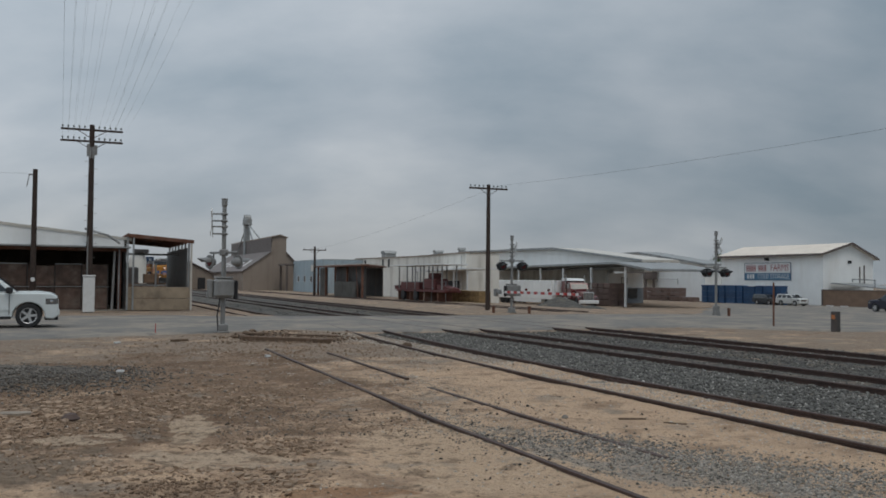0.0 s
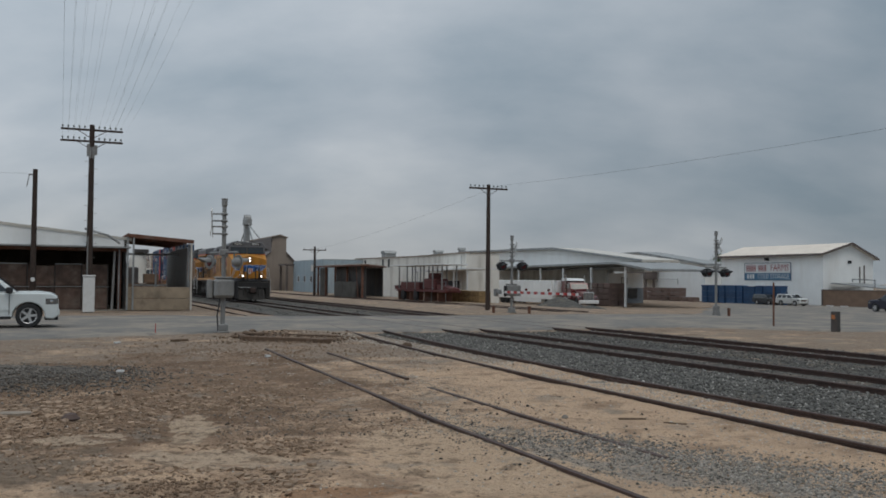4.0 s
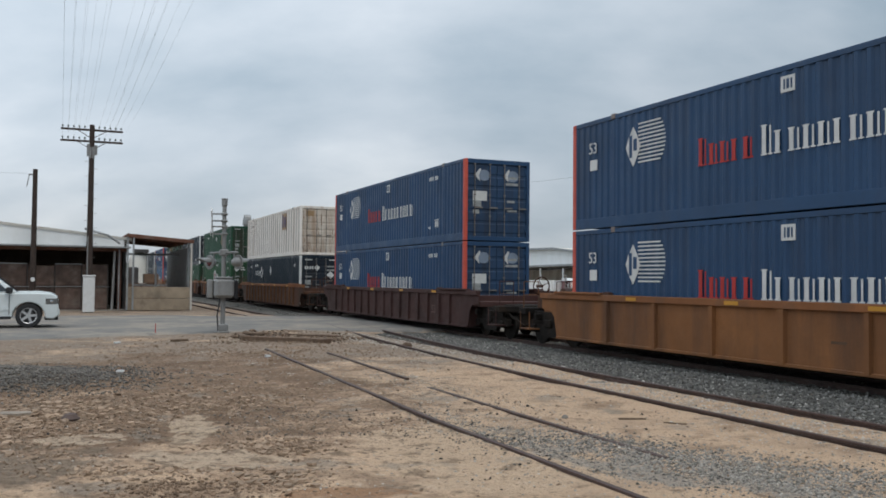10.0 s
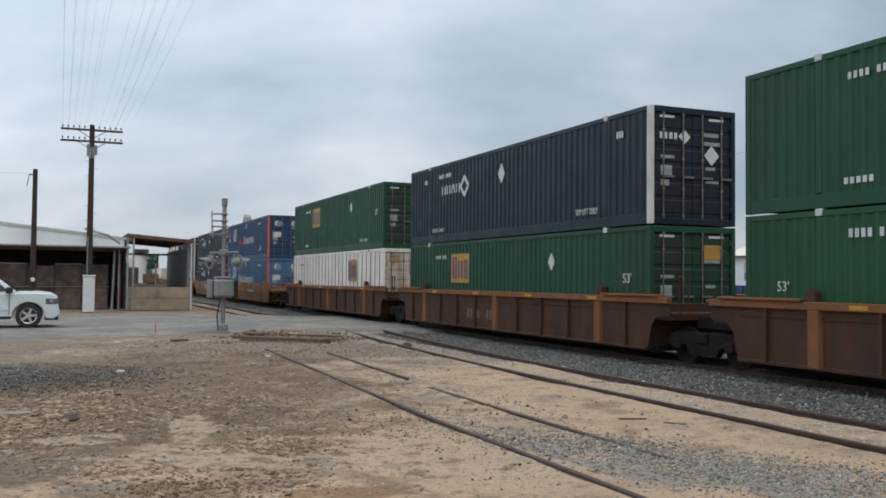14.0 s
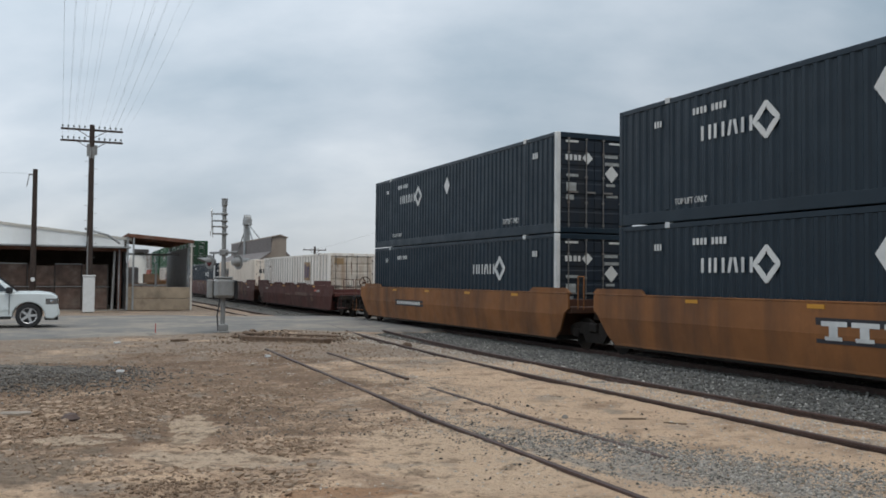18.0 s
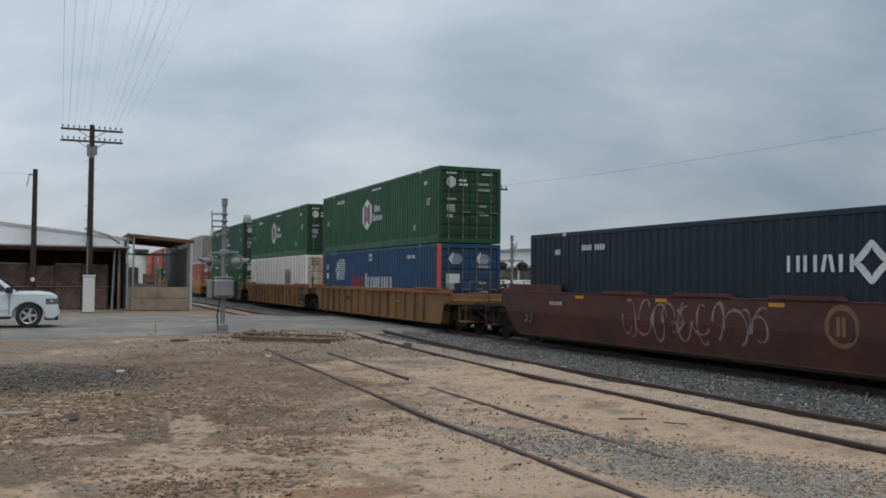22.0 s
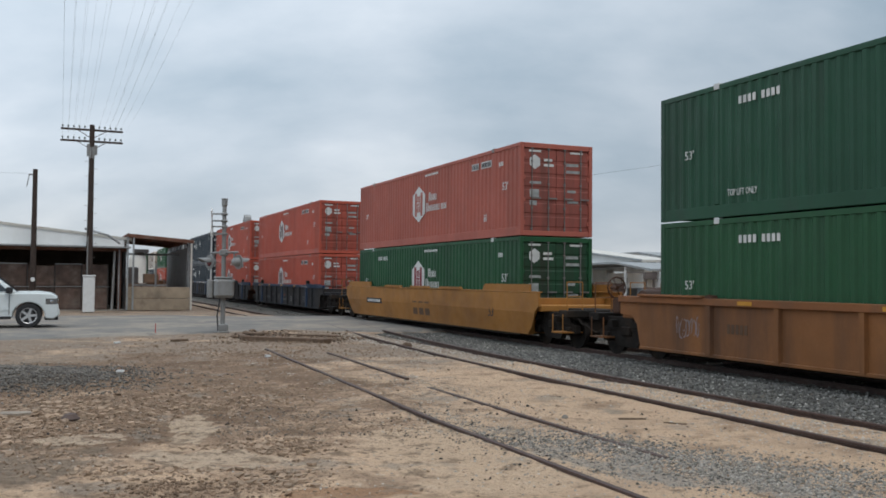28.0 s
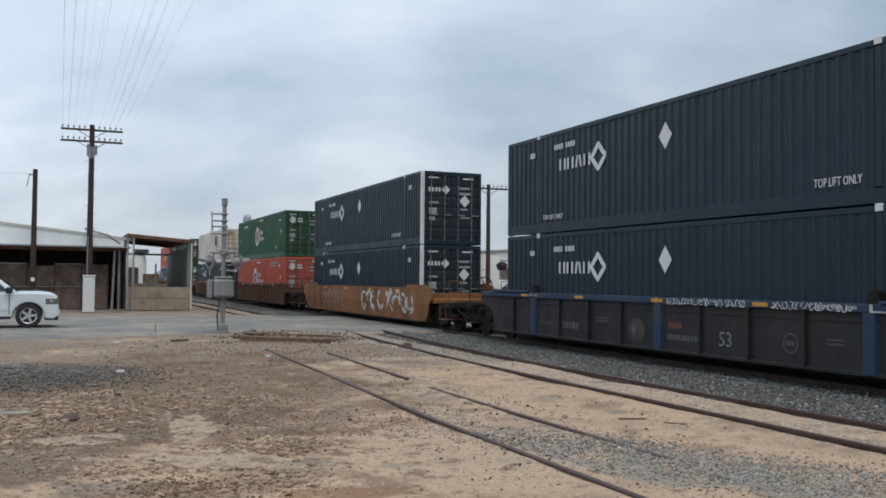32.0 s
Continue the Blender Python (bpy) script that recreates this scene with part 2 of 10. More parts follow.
# ---- ground, road and tracks ----
def mixed_ground(name, tones, scales, rough=0.95, bump=0.02, bump_scale=9.0):
    """Earth of several tones laid over one another in patches. tones: base, then (colour, low, high, noise scale, amount)."""
    mat = bpy.data.materials.new(name)
    mat.use_nodes = True
    nt = mat.node_tree
    n, ln = nt.nodes.new, nt.links.new
    b = nt.nodes["Principled BSDF"]
    b.inputs["Roughness"].default_value = rough
    b.inputs["Specular IOR Level"].default_value = 0.15
    tc = n("ShaderNodeTexCoord")
    col = None
    for rgb, lo, hi, sc, amount, off, zone in tones:
        if col is None:
            c = n("ShaderNodeRGB")
            c.outputs[0].default_value = (*rgb, 1)
            col = c.outputs[0]
            continue
        mp, nz, mr, mx = n("ShaderNodeMapping"), n("ShaderNodeTexNoise"), n("ShaderNodeMapRange"), n("ShaderNodeMix")
        mp.inputs["Location"].default_value = off
        nz.inputs["Scale"].default_value, nz.inputs["Detail"].default_value, nz.inputs["Roughness"].default_value = sc, 8, 0.62
        mr.inputs["From Min"].default_value, mr.inputs["From Max"].default_value, mr.inputs["To Max"].default_value = lo, hi, amount
        mx.data_type = "RGBA"
        ln(tc.outputs["Object"], mp.inputs[0])
        ln(mp.outputs[0], nz.inputs["Vector"])
        val = nz.outputs["Fac"]
        if zone:   # this soil lies mostly within one stretch of the ground
            cx, cy, rx, ry, turn, inside, outside = zone
            zm, zl, zr, add = n("ShaderNodeMapping"), n("ShaderNodeVectorMath"), n("ShaderNodeMapRange"), n("ShaderNodeMath")
            zm.vector_type = "TEXTURE"
            zm.inputs["Location"].default_value = (cx, cy, 0)
            zm.inputs["Rotation"].default_value = (0, 0, radians(turn))
            zm.inputs["Scale"].default_value = (rx, ry, 20)
            zl.operation = "LENGTH"
            zr.interpolation_type = "SMOOTHSTEP"
            zr.inputs["From Min"].default_value, zr.inputs["From Max"].default_value = 0.55, 1.25
            zr.inputs["To Min"].default_value, zr.inputs["To Max"].default_value = inside, outside
            ln(tc.outputs["Object"], zm.inputs[0])
            ln(zm.outputs[0], zl.inputs[0])
            ln(zl.outputs["Value"], zr.inputs["Value"])
            ln(val, add.inputs[0])
            ln(zr.outputs[0], add.inputs[1])
            val = add.outputs[0]
        ln(val, mr.inputs["Value"])
        ln(mr.outputs[0], mx.inputs[0])
        ln(col, mx.inputs[6])
        mx.inputs[7].default_value = (*rgb, 1)
        col = mx.outputs[2]
    ln(col, b.inputs["Base Color"])
    prev = None
    for sc, dist in scales:
        nz, bp = n("ShaderNodeTexNoise"), n("ShaderNodeBump")
        nz.inputs["Scale"].default_value, nz.inputs["Detail"].default_value, nz.inputs["Roughness"].default_value = sc, 6, 0.6
        ln(tc.outputs["Object"], nz.inputs["Vector"])
        bp.inputs["Distance"].default_value = dist
        ln(nz.outputs["Fac"], bp.inputs["Height"])
        if prev is not None:
            ln(prev, bp.inputs["Normal"])
        prev = bp.outputs[0]
    ln(prev, b.inputs["Normal"])
    MATS[name] = mat
    return mat


O = (0, 0, 0)
DIRT = mixed_ground("sandy_dirt", [
    ((0.55, 0.385, 0.258), 0, 0, 0, 0, O, None),
    ((0.44, 0.31, 0.212), 0.5, 0.62, 0.8, 0.7, (7, 3, 0), None),
    ((0.24, 0.188, 0.145), 0.44, 0.56, 0.4, 0.9, (3, 8, 0), (2.0, 11.0, 9.0, 10.5, 0, -0.5, 0.1)),
    ((0.165, 0.102, 0.064), 0.44, 0.58, 0.6, 0.92, (1.5, 9, 0), (-4.8, 17.0, 4.0, 7.5, 8, 0.10, -0.13)),
    ((0.27, 0.18, 0.12), 0.47, 0.58, 1.3, 0.7, (4, 2, 3), (-5.5, 14.0, 5.0, 11.0, 0, 0.04, -0.08)),
    ((0.20, 0.155, 0.115), 0.46, 0.55, 1.1, 0.8, (9, 4, 3), (-5.6, 9.6, 2.8, 1.8, 0, 0.08, -0.4)),
    ((0.32, 0.18, 0.10), 0.49, 0.55, 1.0, 0.8, (2, 4, 3), (-0.9, 8.4, 0.9, 0.4, 10, 0.07, -0.4)),
    ((0.50, 0.375, 0.265), 0.5, 0.53, 1.4, 0.9, (3, 1, 7), (-2.5, 9.9, 1.25, 0.7, -20, 0.1, -0.4)),
    ((0.50, 0.375, 0.262), 0.48, 0.53, 2.6, 0.9, (6, 1, 4), (-3.25, 11.9, 0.42, 1.6, 14, 0.08, -0.4)),
    ((0.46, 0.35, 0.25), 0.48, 0.51, 2.2, 0.9, (2, 5, 4), (-4.4, 11.1, 0.9, 0.5, 0, 0.05, -0.4)),
    ((0.54, 0.39, 0.265), 0.44, 0.56, 0.7, 0.8, (3, 6, 7), (0.3, 10.4, 1.6, 2.6, 10, 0.10, -0.4)),
    ((0.31, 0.275, 0.235), 0.48, 0.56, 1.5, 0.8, (8, 1, 2), (2.3, 9.5, 2.4, 0.75, -42, 0.07, -0.4)),
    ((0.28, 0.24, 0.195), 0.57, 0.62, 0.9, 0.6, (2, 1, 9), None),
    ((0.115, 0.10, 0.085), 0.44, 0.56, 1.5, 0.85, (5, 1, 2), (-8.1, 17.0, 2.4, 2.2, 0, 0.10, -0.4)),
    ((0.08, 0.062, 0.048), 0.42, 0.5, 1.6, 0.9, (4, 1, 2), (-5.0, 29.3, 1.7, 1.0, 0, 0.1, -0.5)),
    ((0.19, 0.135, 0.092), 0.55, 0.63, 3.2, 0.7, (2, 8, 1), (-5.0, 14.0, 6.5, 10.0, 0, 0.02, -0.03)),
    ((0.13, 0.098, 0.074), 0.57, 0.64, 11.0, 0.7, (6, 3, 1), (-5.0, 14.0, 6.5, 10.0, 0, 0.02, -0.03)),
    ((0.14, 0.108, 0.085), 0.58, 0.64, 36.0, 0.6, (1, 3, 1), None),
    ((0.60, 0.47, 0.35), 0.6, 0.68, 7.0, 0.5, (5, 5, 5), None),
], [(0.9, 0.08), (4.5, 0.14), (12.0, 0.05), (28.0, 0.022), (90.0, 0.006)])
GRAVEL = mixed_ground("grey_ballast", [
    ((0.10, 0.095, 0.086), 0, 0, 0, 0, O, None),
    ((0.20, 0.195, 0.18), 0.52, 0.62, 20.0, 0.9, (1, 2, 0), None),
    ((0.045, 0.044, 0.043), 0.5, 0.58, 26.0, 0.9, (5, 1, 0), None),
    ((0.27, 0.21, 0.155), 0.52, 0.66, 0.9, 0.45, (3, 3, 0), None),
], [(16.0, 0.05), (45.0, 0.02)])
ASPHALT = mixed_ground("dusty_asphalt", [
    ((0.175, 0.165, 0.152), 0, 0, 0, 0, O, None),
    ((0.27, 0.235, 0.195), 0.45, 0.6, 0.35, 0.85, (1, 2, 0), None),
    ((0.125, 0.12, 0.115), 0.52, 0.65, 0.9, 0.7, (4, 1, 0), None),
    ((0.33, 0.27, 0.21), 0.55, 0.68, 1.6, 0.6, (8, 3, 0), None),
], [(60.0, 0.004), (2.0, 0.01)])


def road_edge(l):
    """The near and the far edge of the road that crosses the tracks."""
    near = -18.6 + (5.2 * smooth01((l - 10) / 8) if l > 10 else 0.0) + (1.8 * smooth01((-9 - l) / 6))
    far = -31.5 - 2.5 * smooth01((-l) / 10)
    return near, far


def level(x, y):
    q = Vector((x, y, 0)) - BASE
    s, l = q.dot(ALONG), q.dot(ACROSS)
    z = ground_z(x, y)
    near, far = road_edge(l)
    # the dirt rises to the road at its edges, and lies lower under the ballast
    z += 0.065 * smooth01(1 - (s - near) / 2.6) * smooth01(1 - (far - s) / 6.0)
    on_road = far - 0.3 < s < near + 0.3
    if not on_road:
        z -= 0.10 * smooth01((l + 2.9) / 0.5) * smooth01((9.2 - l) / 1.2)
    k = noise.fractal(Vector((x * 0.35, y * 0.35, 0)), 1.0, 2.0, 4) * 0.05 + noise.fractal(Vector((x * 2.1, y * 2.1, 3)), 1.0, 2.0, 4) * 0.022
    # a low heap of gravel and rubble on the bare ground beside the road
    z += 0.24 * math.exp(-(((x + 8.1) / 1.9) ** 2 + ((y - 17.1) / 1.6) ** 2))
    # a rim of loose earth behind the timber frame
    z += 0.14 * math.exp(-(((x + 5.1) / 1.7) ** 2 + ((y - 31.6) / 1.0) ** 2)) - 0.16 * math.exp(-(((x + 4.9) / 1.2) ** 2 + ((y - 29.4) / 0.5) ** 2)) + 0.1 * math.exp(-(((x + 4.9) / 2.2) ** 2 + ((y - 26.6) / 0.8) ** 2))
    # sand has drifted against the rails of the old siding and the side track
    if -12 < s < 14:
        for at, high, wide in ((-8.37 + 0.036 * max(0.0, 2 - s), 0.045, 0.45), (-7.03 + 0.036 * max(0.0, 1 - s), 0.045, 0.45), (-4.5 + 0.0031 * min(0.0, s) ** 2, 0.03, 0.35)):
            z += high * math.exp(-((l - at) / wide) ** 2)
    fade = 0.35 if on_road else 1.0
    if -9.5 < l < -1.8:
        fade *= 0.55
    if x < 2 and y < 22 and l < -5:   # broken, lumpy earth
        k += 0.035 * max(0.0, noise.fractal(Vector((x * 3.3, y * 3.3, 9)), 1.0, 2.0, 4)) * smooth01((2 - x) / 4) * smooth01((22 - y) / 6)
    return z + k * fade - (0.05 if on_road else 0.0)


def spaced(parts):
    out = []
    for a, b, step in parts:
        n = max(1, round((b - a) / step))
        out += [a + (b - a) * i / n for i in range(n)]
    return out + [parts[-1][1]]


xs = spaced([(-3000, -600, 600), (-600, -120, 60), (-120, -40, 8), (-40, -14, 1.0), (-14, -11, 0.3), (-11, -9, 0.13), (-9, 1, 0.07), (1, 11, 0.13), (11, 14, 0.3), (14, 40, 1.0), (40, 120, 8), (120, 600, 60), (600, 3000, 600)])
ys = spaced([(-1500, -200, 300), (-200, -20, 30), (-20, 4, 2.0), (4, 7.5, 0.2), (7.5, 14, 0.07), (14, 20, 0.13), (20, 34, 0.24), (34, 70, 0.8), (70, 170, 6), (170, 600, 60), (600, 4200, 600)])
verts = [(x, y, level(x, y)) for y in ys for x in xs]
nx = len(xs)
faces = [(j * nx + i, j * nx + i + 1, (j + 1) * nx + i + 1, (j + 1) * nx + i) for j in range(len(ys) - 1) for i in range(nx - 1)]
me = bpy.data.meshes.new("ground")
me.from_pydata(verts, [], faces)
me.materials.append(DIRT)
for p in me.polygons:
    p.use_smooth = True
tagged(new("ground", me), "sandy brown bare dirt with gravel and rubble", "ground", kind="structure")


def strip(name, ls, edges, z, mat, label, category, steps=8):
    """A sheet across the tracks: for each l the near and far edge in s."""
    vs, fs = [], []
    for l in ls:
        a, b = edges(l)
        cuts = [0.0, 0.02] + [i / steps for i in range(1, steps)] + [0.98, 1.0]
        for i, k in enumerate(cuts):
            q = plan(a + (b - a) * k, l)
            vs.append((q.x, q.y, z(q, l) - (0.09 if i in (0, len(cuts) - 1) else 0.0)))
    m = steps + 3
    for j in range(len(ls) - 1):
        fs += [(j * m + i, j * m + i + 1, (j + 1) * m + i + 1, (j + 1) * m + i) for i in range(steps + 2)]
    me = bpy.data.meshes.new(name)
    me.from_pydata(vs, [], fs)
    me.materials.append(mat)
    return tagged(new(name, me), label, category, kind="structure")


def ragged(l, k, amount=0.5):
    return amount * noise.fractal(Vector((l * 0.55, k * 7.3, 0)), 1.0, 2.0, 4)


strip("road", [-90 + i * 0.7 for i in range(270)], lambda l: (road_edge(l)[0] + ragged(l, 1), road_edge(l)[1] + ragged(l, 2, 0.8)),
      lambda q, l: ground_z(q.x, q.y) + 0.084, ASPHALT, "worn dusty grey asphalt road over the railway crossing", "road")
strip("yard", [24 + i * 3.0 for i in range(48)], lambda l: (-24 + ragged(l, 4, 2), -36 - 1.1 * (l - 24) + ragged(l, 5, 2)),
      lambda q, l: ground_z(q.x, q.y) + 0.06, ASPHALT, "grey asphalt yard before the packing sheds", "yard", steps=30)


def ballast(name, l0, l1, s0, s1, z, label):
    vs, fs = [], []
    ls = [l0, l0 + 0.25] + [l0 + 0.25 + (l1 - l0 - 0.5) * i / 12 for i in range(1, 13)] + [l1]
    ss = spaced([(s0, -40, 10.0), (-40, -20, 2.0), (-20, 14, 0.25), (14, s1, 8.0)]) if s0 < -40 else spaced([(s0, 14, 0.3), (14, s1, 10.0)])
    for s in ss:
        for i, l in enumerate(ls):
            edge = i in (0, len(ls) - 1)
            q = plan(s, l + bend(s))
            h = z - (0.14 if edge else 0.0) + 0.022 * noise.fractal(Vector((s * 1.4, l * 1.4, 1)), 1.0, 2.0, 3)
            if road_edge(l)[1] - 0.4 < s < road_edge(l)[0] + 0.4:
                h = min(h, -0.16)
            vs.append((q.x, q.y, h))
    m = len(ls)
    fs = [(j * m + i, j * m + i + 1, (j + 1) * m + i + 1, (j + 1) * m + i) for j in range(len(ss) - 1) for i in range(m - 1)]
    me = bpy.data.meshes.new(name)
    me.from_pydata(vs, [], fs)
    me.materials.append(GRAVEL)
    for p in me.polygons:
        p.use_smooth = True
    return tagged(new(name, me), label, "ballast", kind="structure")


ballast("ballast_main", -2.55, 4.0, -420, 300, -0.125, "dark grey crushed-stone ballast under the main track")
ballast("ballast_far", 4.0, 8.6, -300, 300, -0.135, "grey crushed-stone ballast under the far track")

RAIL = material("rusty_rail", (0.055, 0.029, 0.022), 0.65, vary=0.25, scale=5, grime=(0.10, 0.06, 0.046), grime_amount=0.4, bump=0.002, bump_scale=60)
TIE = material("weathered_tie", (0.13, 0.105, 0.085), 0.9, vary=0.3, scale=6, grime=(0.30, 0.24, 0.18), grime_amount=0.7, grime_scale=2.5, bump=0.006, bump_scale=18)


def near_line(s):
    """The side track draws towards the main line as it nears the road."""
    return -3.63 + 0.0031 * min(0.0, s) ** 2


def rail_solid(ss, l, z=0.0, swing=True, lfun=None):
    """A rail along the places ss: foot, web and head."""
    prof = [(-0.07, -0.155), (0.07, -0.155), (0.07, -0.145), (0.012, -0.12), (0.012, -0.045), (0.036, -0.035), (0.036, -0.004), (0.028, 0.0), (-0.028, 0.0), (-0.036, -0.004), (-0.036, -0.035), (-0.012, -0.045), (-0.012, -0.12), (-0.07, -0.145)]
    vs, fs, k = [], [], len(prof)
    for s in ss:
        ll = (lfun(s) if lfun else l) + (bend(s) if swing else 0.0)
        vs += [tuple(plan(s, ll + u, z + w)) for u, w in prof]
    for j in range(len(ss) - 1):
        fs += [(j * k + i, j * k + (i + 1) % k, (j + 1) * k + (i + 1) % k, (j + 1) * k + i) for i in range(k)]
    fs += [tuple(range(k)), tuple(range((len(ss) - 1) * k, len(ss) * k))[::-1]]
    return Solid().add(vs, fs)


def track(name, l, s0, s1, label, ties, tie_range, z=0.0, gauge=1.505):
    ob = thing(name, Matrix(), label, "railway track", kind="structure")
    ss = [s0] + [s for s in range(-420, 320, 12) if s0 < s < s1] + [s1]
    for k in (-1, 1):
        part("rail", rail_solid(ss, l + k * gauge / 2, z), RAIL, ob)
    if ties:
        tm = Solid().box(-0.115, 0.115, -1.3, 1.3, -0.1, 0.0, 0.012).mesh("tie", TIE)
        rnd = random.Random(len(name))
        a, b = tie_range
        s = a
        while s < b:
            near, far = road_edge(l)
            if not far - 0.3 < s < near + 0.2:
                q = on = plan(s, l + bend(s) + rnd.uniform(-0.05, 0.05), -0.118 + z + rnd.uniform(-0.02, 0.006))
                part("tie", None, None, ob, at=Matrix.Translation(on) @ Matrix.Rotation(radians(YAW + rnd.uniform(-1.2, 1.2)), 4, "Z"), keep=tm)
            s += 0.54
    return ob


track("main_track", 1.295, -420, 300, "rusty steel main track on wooden ties in grey ballast", True, (-64, 12))
track("far_track", 6.2, -300, 300, "rusty second track beyond the main line", True, (-60, 12))
side = thing("near_track", Matrix(), "rusty side track half sunk in sand", "railway track", kind="structure")
for k in (-0.7, 0.7):
    part("rail", rail_solid([-24 + 1.5 * i for i in range(17)] + [4, 10, 30, 200], 0, -0.005, False, lambda s, k=k: near_line(s) + k), RAIL, side)
    part("rail", rail_solid([-110, -90, -75, -60, -45, -31], -3.58 + k, -0.005), RAIL, side)
tie_mesh = Solid().box(-0.115, 0.115, -1.3, 1.3, -0.1, 0.0, 0.012).mesh("tie", TIE)
rt = random.Random(4)
for i in range(50):
    s = -17.6 + 0.56 * i
    part("tie", None, None, side, at=Matrix.Translation(plan(s, near_line(s) + rt.uniform(-0.06, 0.06), -0.115 + rt.uniform(-0.05, 0.004))) @ Matrix.Rotation(radians(YAW + rt.uniform(-2, 2)), 4, "Z"), keep=tie_mesh)
for s, k in ((-13.2, -0.7), (-1.6, 0.7), (1.4, 0.7), (7.0, -0.7)):   # joint bars bolted to the web
    part("joint_bar", Solid().box(-0.45, 0.45, -0.05, 0.05, -0.125, -0.05, 0.01), RAIL, side, at=Matrix.Translation(plan(s, near_line(s) + k, -0.005)) @ Matrix.Rotation(radians(YAW), 4, "Z"))
old = thing("disused_track", Matrix(), "disused track half buried in sand and gravel", "railway track", kind="structure")
OLD_LINE = [-11.0, -9.4, -8, -6.5, -5, -3.5, -2, 0, 2, 4, 6, 9, 12]
part("rail", rail_solid(OLD_LINE, 0, -0.01, False, lambda s: -8.37 + 0.036 * max(0.0, 2 - s)), RAIL, old)
part("rail", rail_solid([-9.3, -8, -6.5, -4.7, -2.9], 0, -0.01, False, lambda s: -7.03 + 0.036 * (1 - s)), RAIL, old)
part("rail", rail_solid([-1.4, 0.2, 1.8, 3.6, 5.4], 0, -0.015, False, lambda s: -7.03), RAIL, old)
for s, ll in ((-7.4, -8.03), (0.5, -8.31), (-0.6, -7.03)):
    part("joint_bar", Solid().box(-0.4, 0.4, -0.05, 0.05, -0.125, -0.05, 0.01), RAIL, old, at=Matrix.Translation(plan(s, ll, -0.01)) @ Matrix.Rotation(radians(YAW), 4, "Z"))
siding = thing("siding", Matrix(), "rusty siding in the dirt before the packing house", "railway track", kind="structure")
for k in (0.0, 1.45):
    part("rail", rail_solid([-130, -110, -90, -75, -62, -52, -44, -36], 0, -0.02, False, lambda s, k=k: 13.2 + k + 3.2 * smooth01((s + 100) / 55)), RAIL, siding)
# ---- buildings and yard ----
M = material
WALL = M("white_wall", (0.82, 0.825, 0.81), 0.8, vary=0.05, scale=0.5, grime=(0.62, 0.58, 0.52), grime_amount=0.28, streak=True, grime_scale=0.7)
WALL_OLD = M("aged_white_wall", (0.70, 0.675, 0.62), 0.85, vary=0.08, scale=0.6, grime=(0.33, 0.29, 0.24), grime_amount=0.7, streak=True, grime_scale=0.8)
BLUE_WALL = M("pale_blue_wall", (0.33, 0.40, 0.44), 0.8, vary=0.07, scale=0.5, grime=(0.24, 0.25, 0.25), grime_amount=0.6, streak=True)
TAN_WALL = M("tan_sheet_wall", (0.27, 0.22, 0.18), 0.75, vary=0.06, scale=0.4, grime=(0.18, 0.14, 0.11), grime_amount=0.5, streak=True)
BROWN_ROOF = M("brown_sheet_roof", (0.125, 0.10, 0.09), 0.6, vary=0.1, scale=0.6)
METAL_ROOF = M("pale_metal_roof", (0.56, 0.53, 0.48), 0.55, metal=0.15, vary=0.08, scale=0.5, grime=(0.36, 0.30, 0.24), grime_amount=0.5)
GREY_METAL = M("galvanised_sheet", (0.30, 0.31, 0.31), 0.55, metal=0.35, vary=0.15, scale=1.5, grime=(0.2, 0.16, 0.13), grime_amount=0.5, streak=True)
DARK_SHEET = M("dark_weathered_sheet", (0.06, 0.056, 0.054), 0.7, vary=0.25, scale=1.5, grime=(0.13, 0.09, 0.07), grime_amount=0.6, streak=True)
RUSTY = M("rusty_frame", (0.15, 0.065, 0.04), 0.8, vary=0.3, scale=3, grime=(0.25, 0.2, 0.17), grime_amount=0.5)
RED_PAINT = M("faded_red_paint", (0.115, 0.03, 0.028), 0.65, vary=0.25, scale=3, grime=(0.1, 0.06, 0.05), grime_amount=0.5)
WOOD = M("brown_crate_wood", (0.20, 0.125, 0.08), 0.85, vary=0.25, scale=2.5, grime=(0.10, 0.07, 0.05), grime_amount=0.6, rand=0.25)
CRATE = M("stacked_bin_wood", (0.20, 0.14, 0.12), 0.85, vary=0.25, scale=2.5, grime=(0.09, 0.06, 0.05), grime_amount=0.6, rand=0.25)
PANEL = M("brown_gate_panel", (0.085, 0.054, 0.042), 0.85, vary=0.35, scale=2.2, grime=(0.17, 0.135, 0.11), grime_amount=0.75, grime_scale=1.3, rand=0.6)
POLE = M("creosoted_pole", (0.045, 0.03, 0.024), 0.9, vary=0.3, scale=5, grime=(0.085, 0.06, 0.048), grime_amount=0.6, streak=True, bump=0.004, bump_scale=25)
CONC = M("grey_concrete", (0.33, 0.30, 0.26), 0.9, vary=0.15, scale=1.2, grime=(0.21, 0.17, 0.13), grime_amount=0.7, grime_scale=0.9, bump=0.006, bump_scale=18)
SIGNAL_GREY = M("signal_grey_paint", (0.24, 0.24, 0.235), 0.6, metal=0.25, vary=0.12, scale=3, grime=(0.15, 0.13, 0.11), grime_amount=0.5)
BLACK = M("flat_black_paint", (0.018, 0.018, 0.02), 0.6, vary=0.2, scale=5)
WHITE = M("white_paint", (0.66, 0.66, 0.65), 0.5, vary=0.05, scale=3, grime=(0.4, 0.37, 0.33), grime_amount=0.4)
RED = M("signal_red", (0.42, 0.03, 0.025), 0.5, vary=0.12)
LENS = M("dark_red_lens", (0.10, 0.012, 0.012), 0.2, vary=0.1)
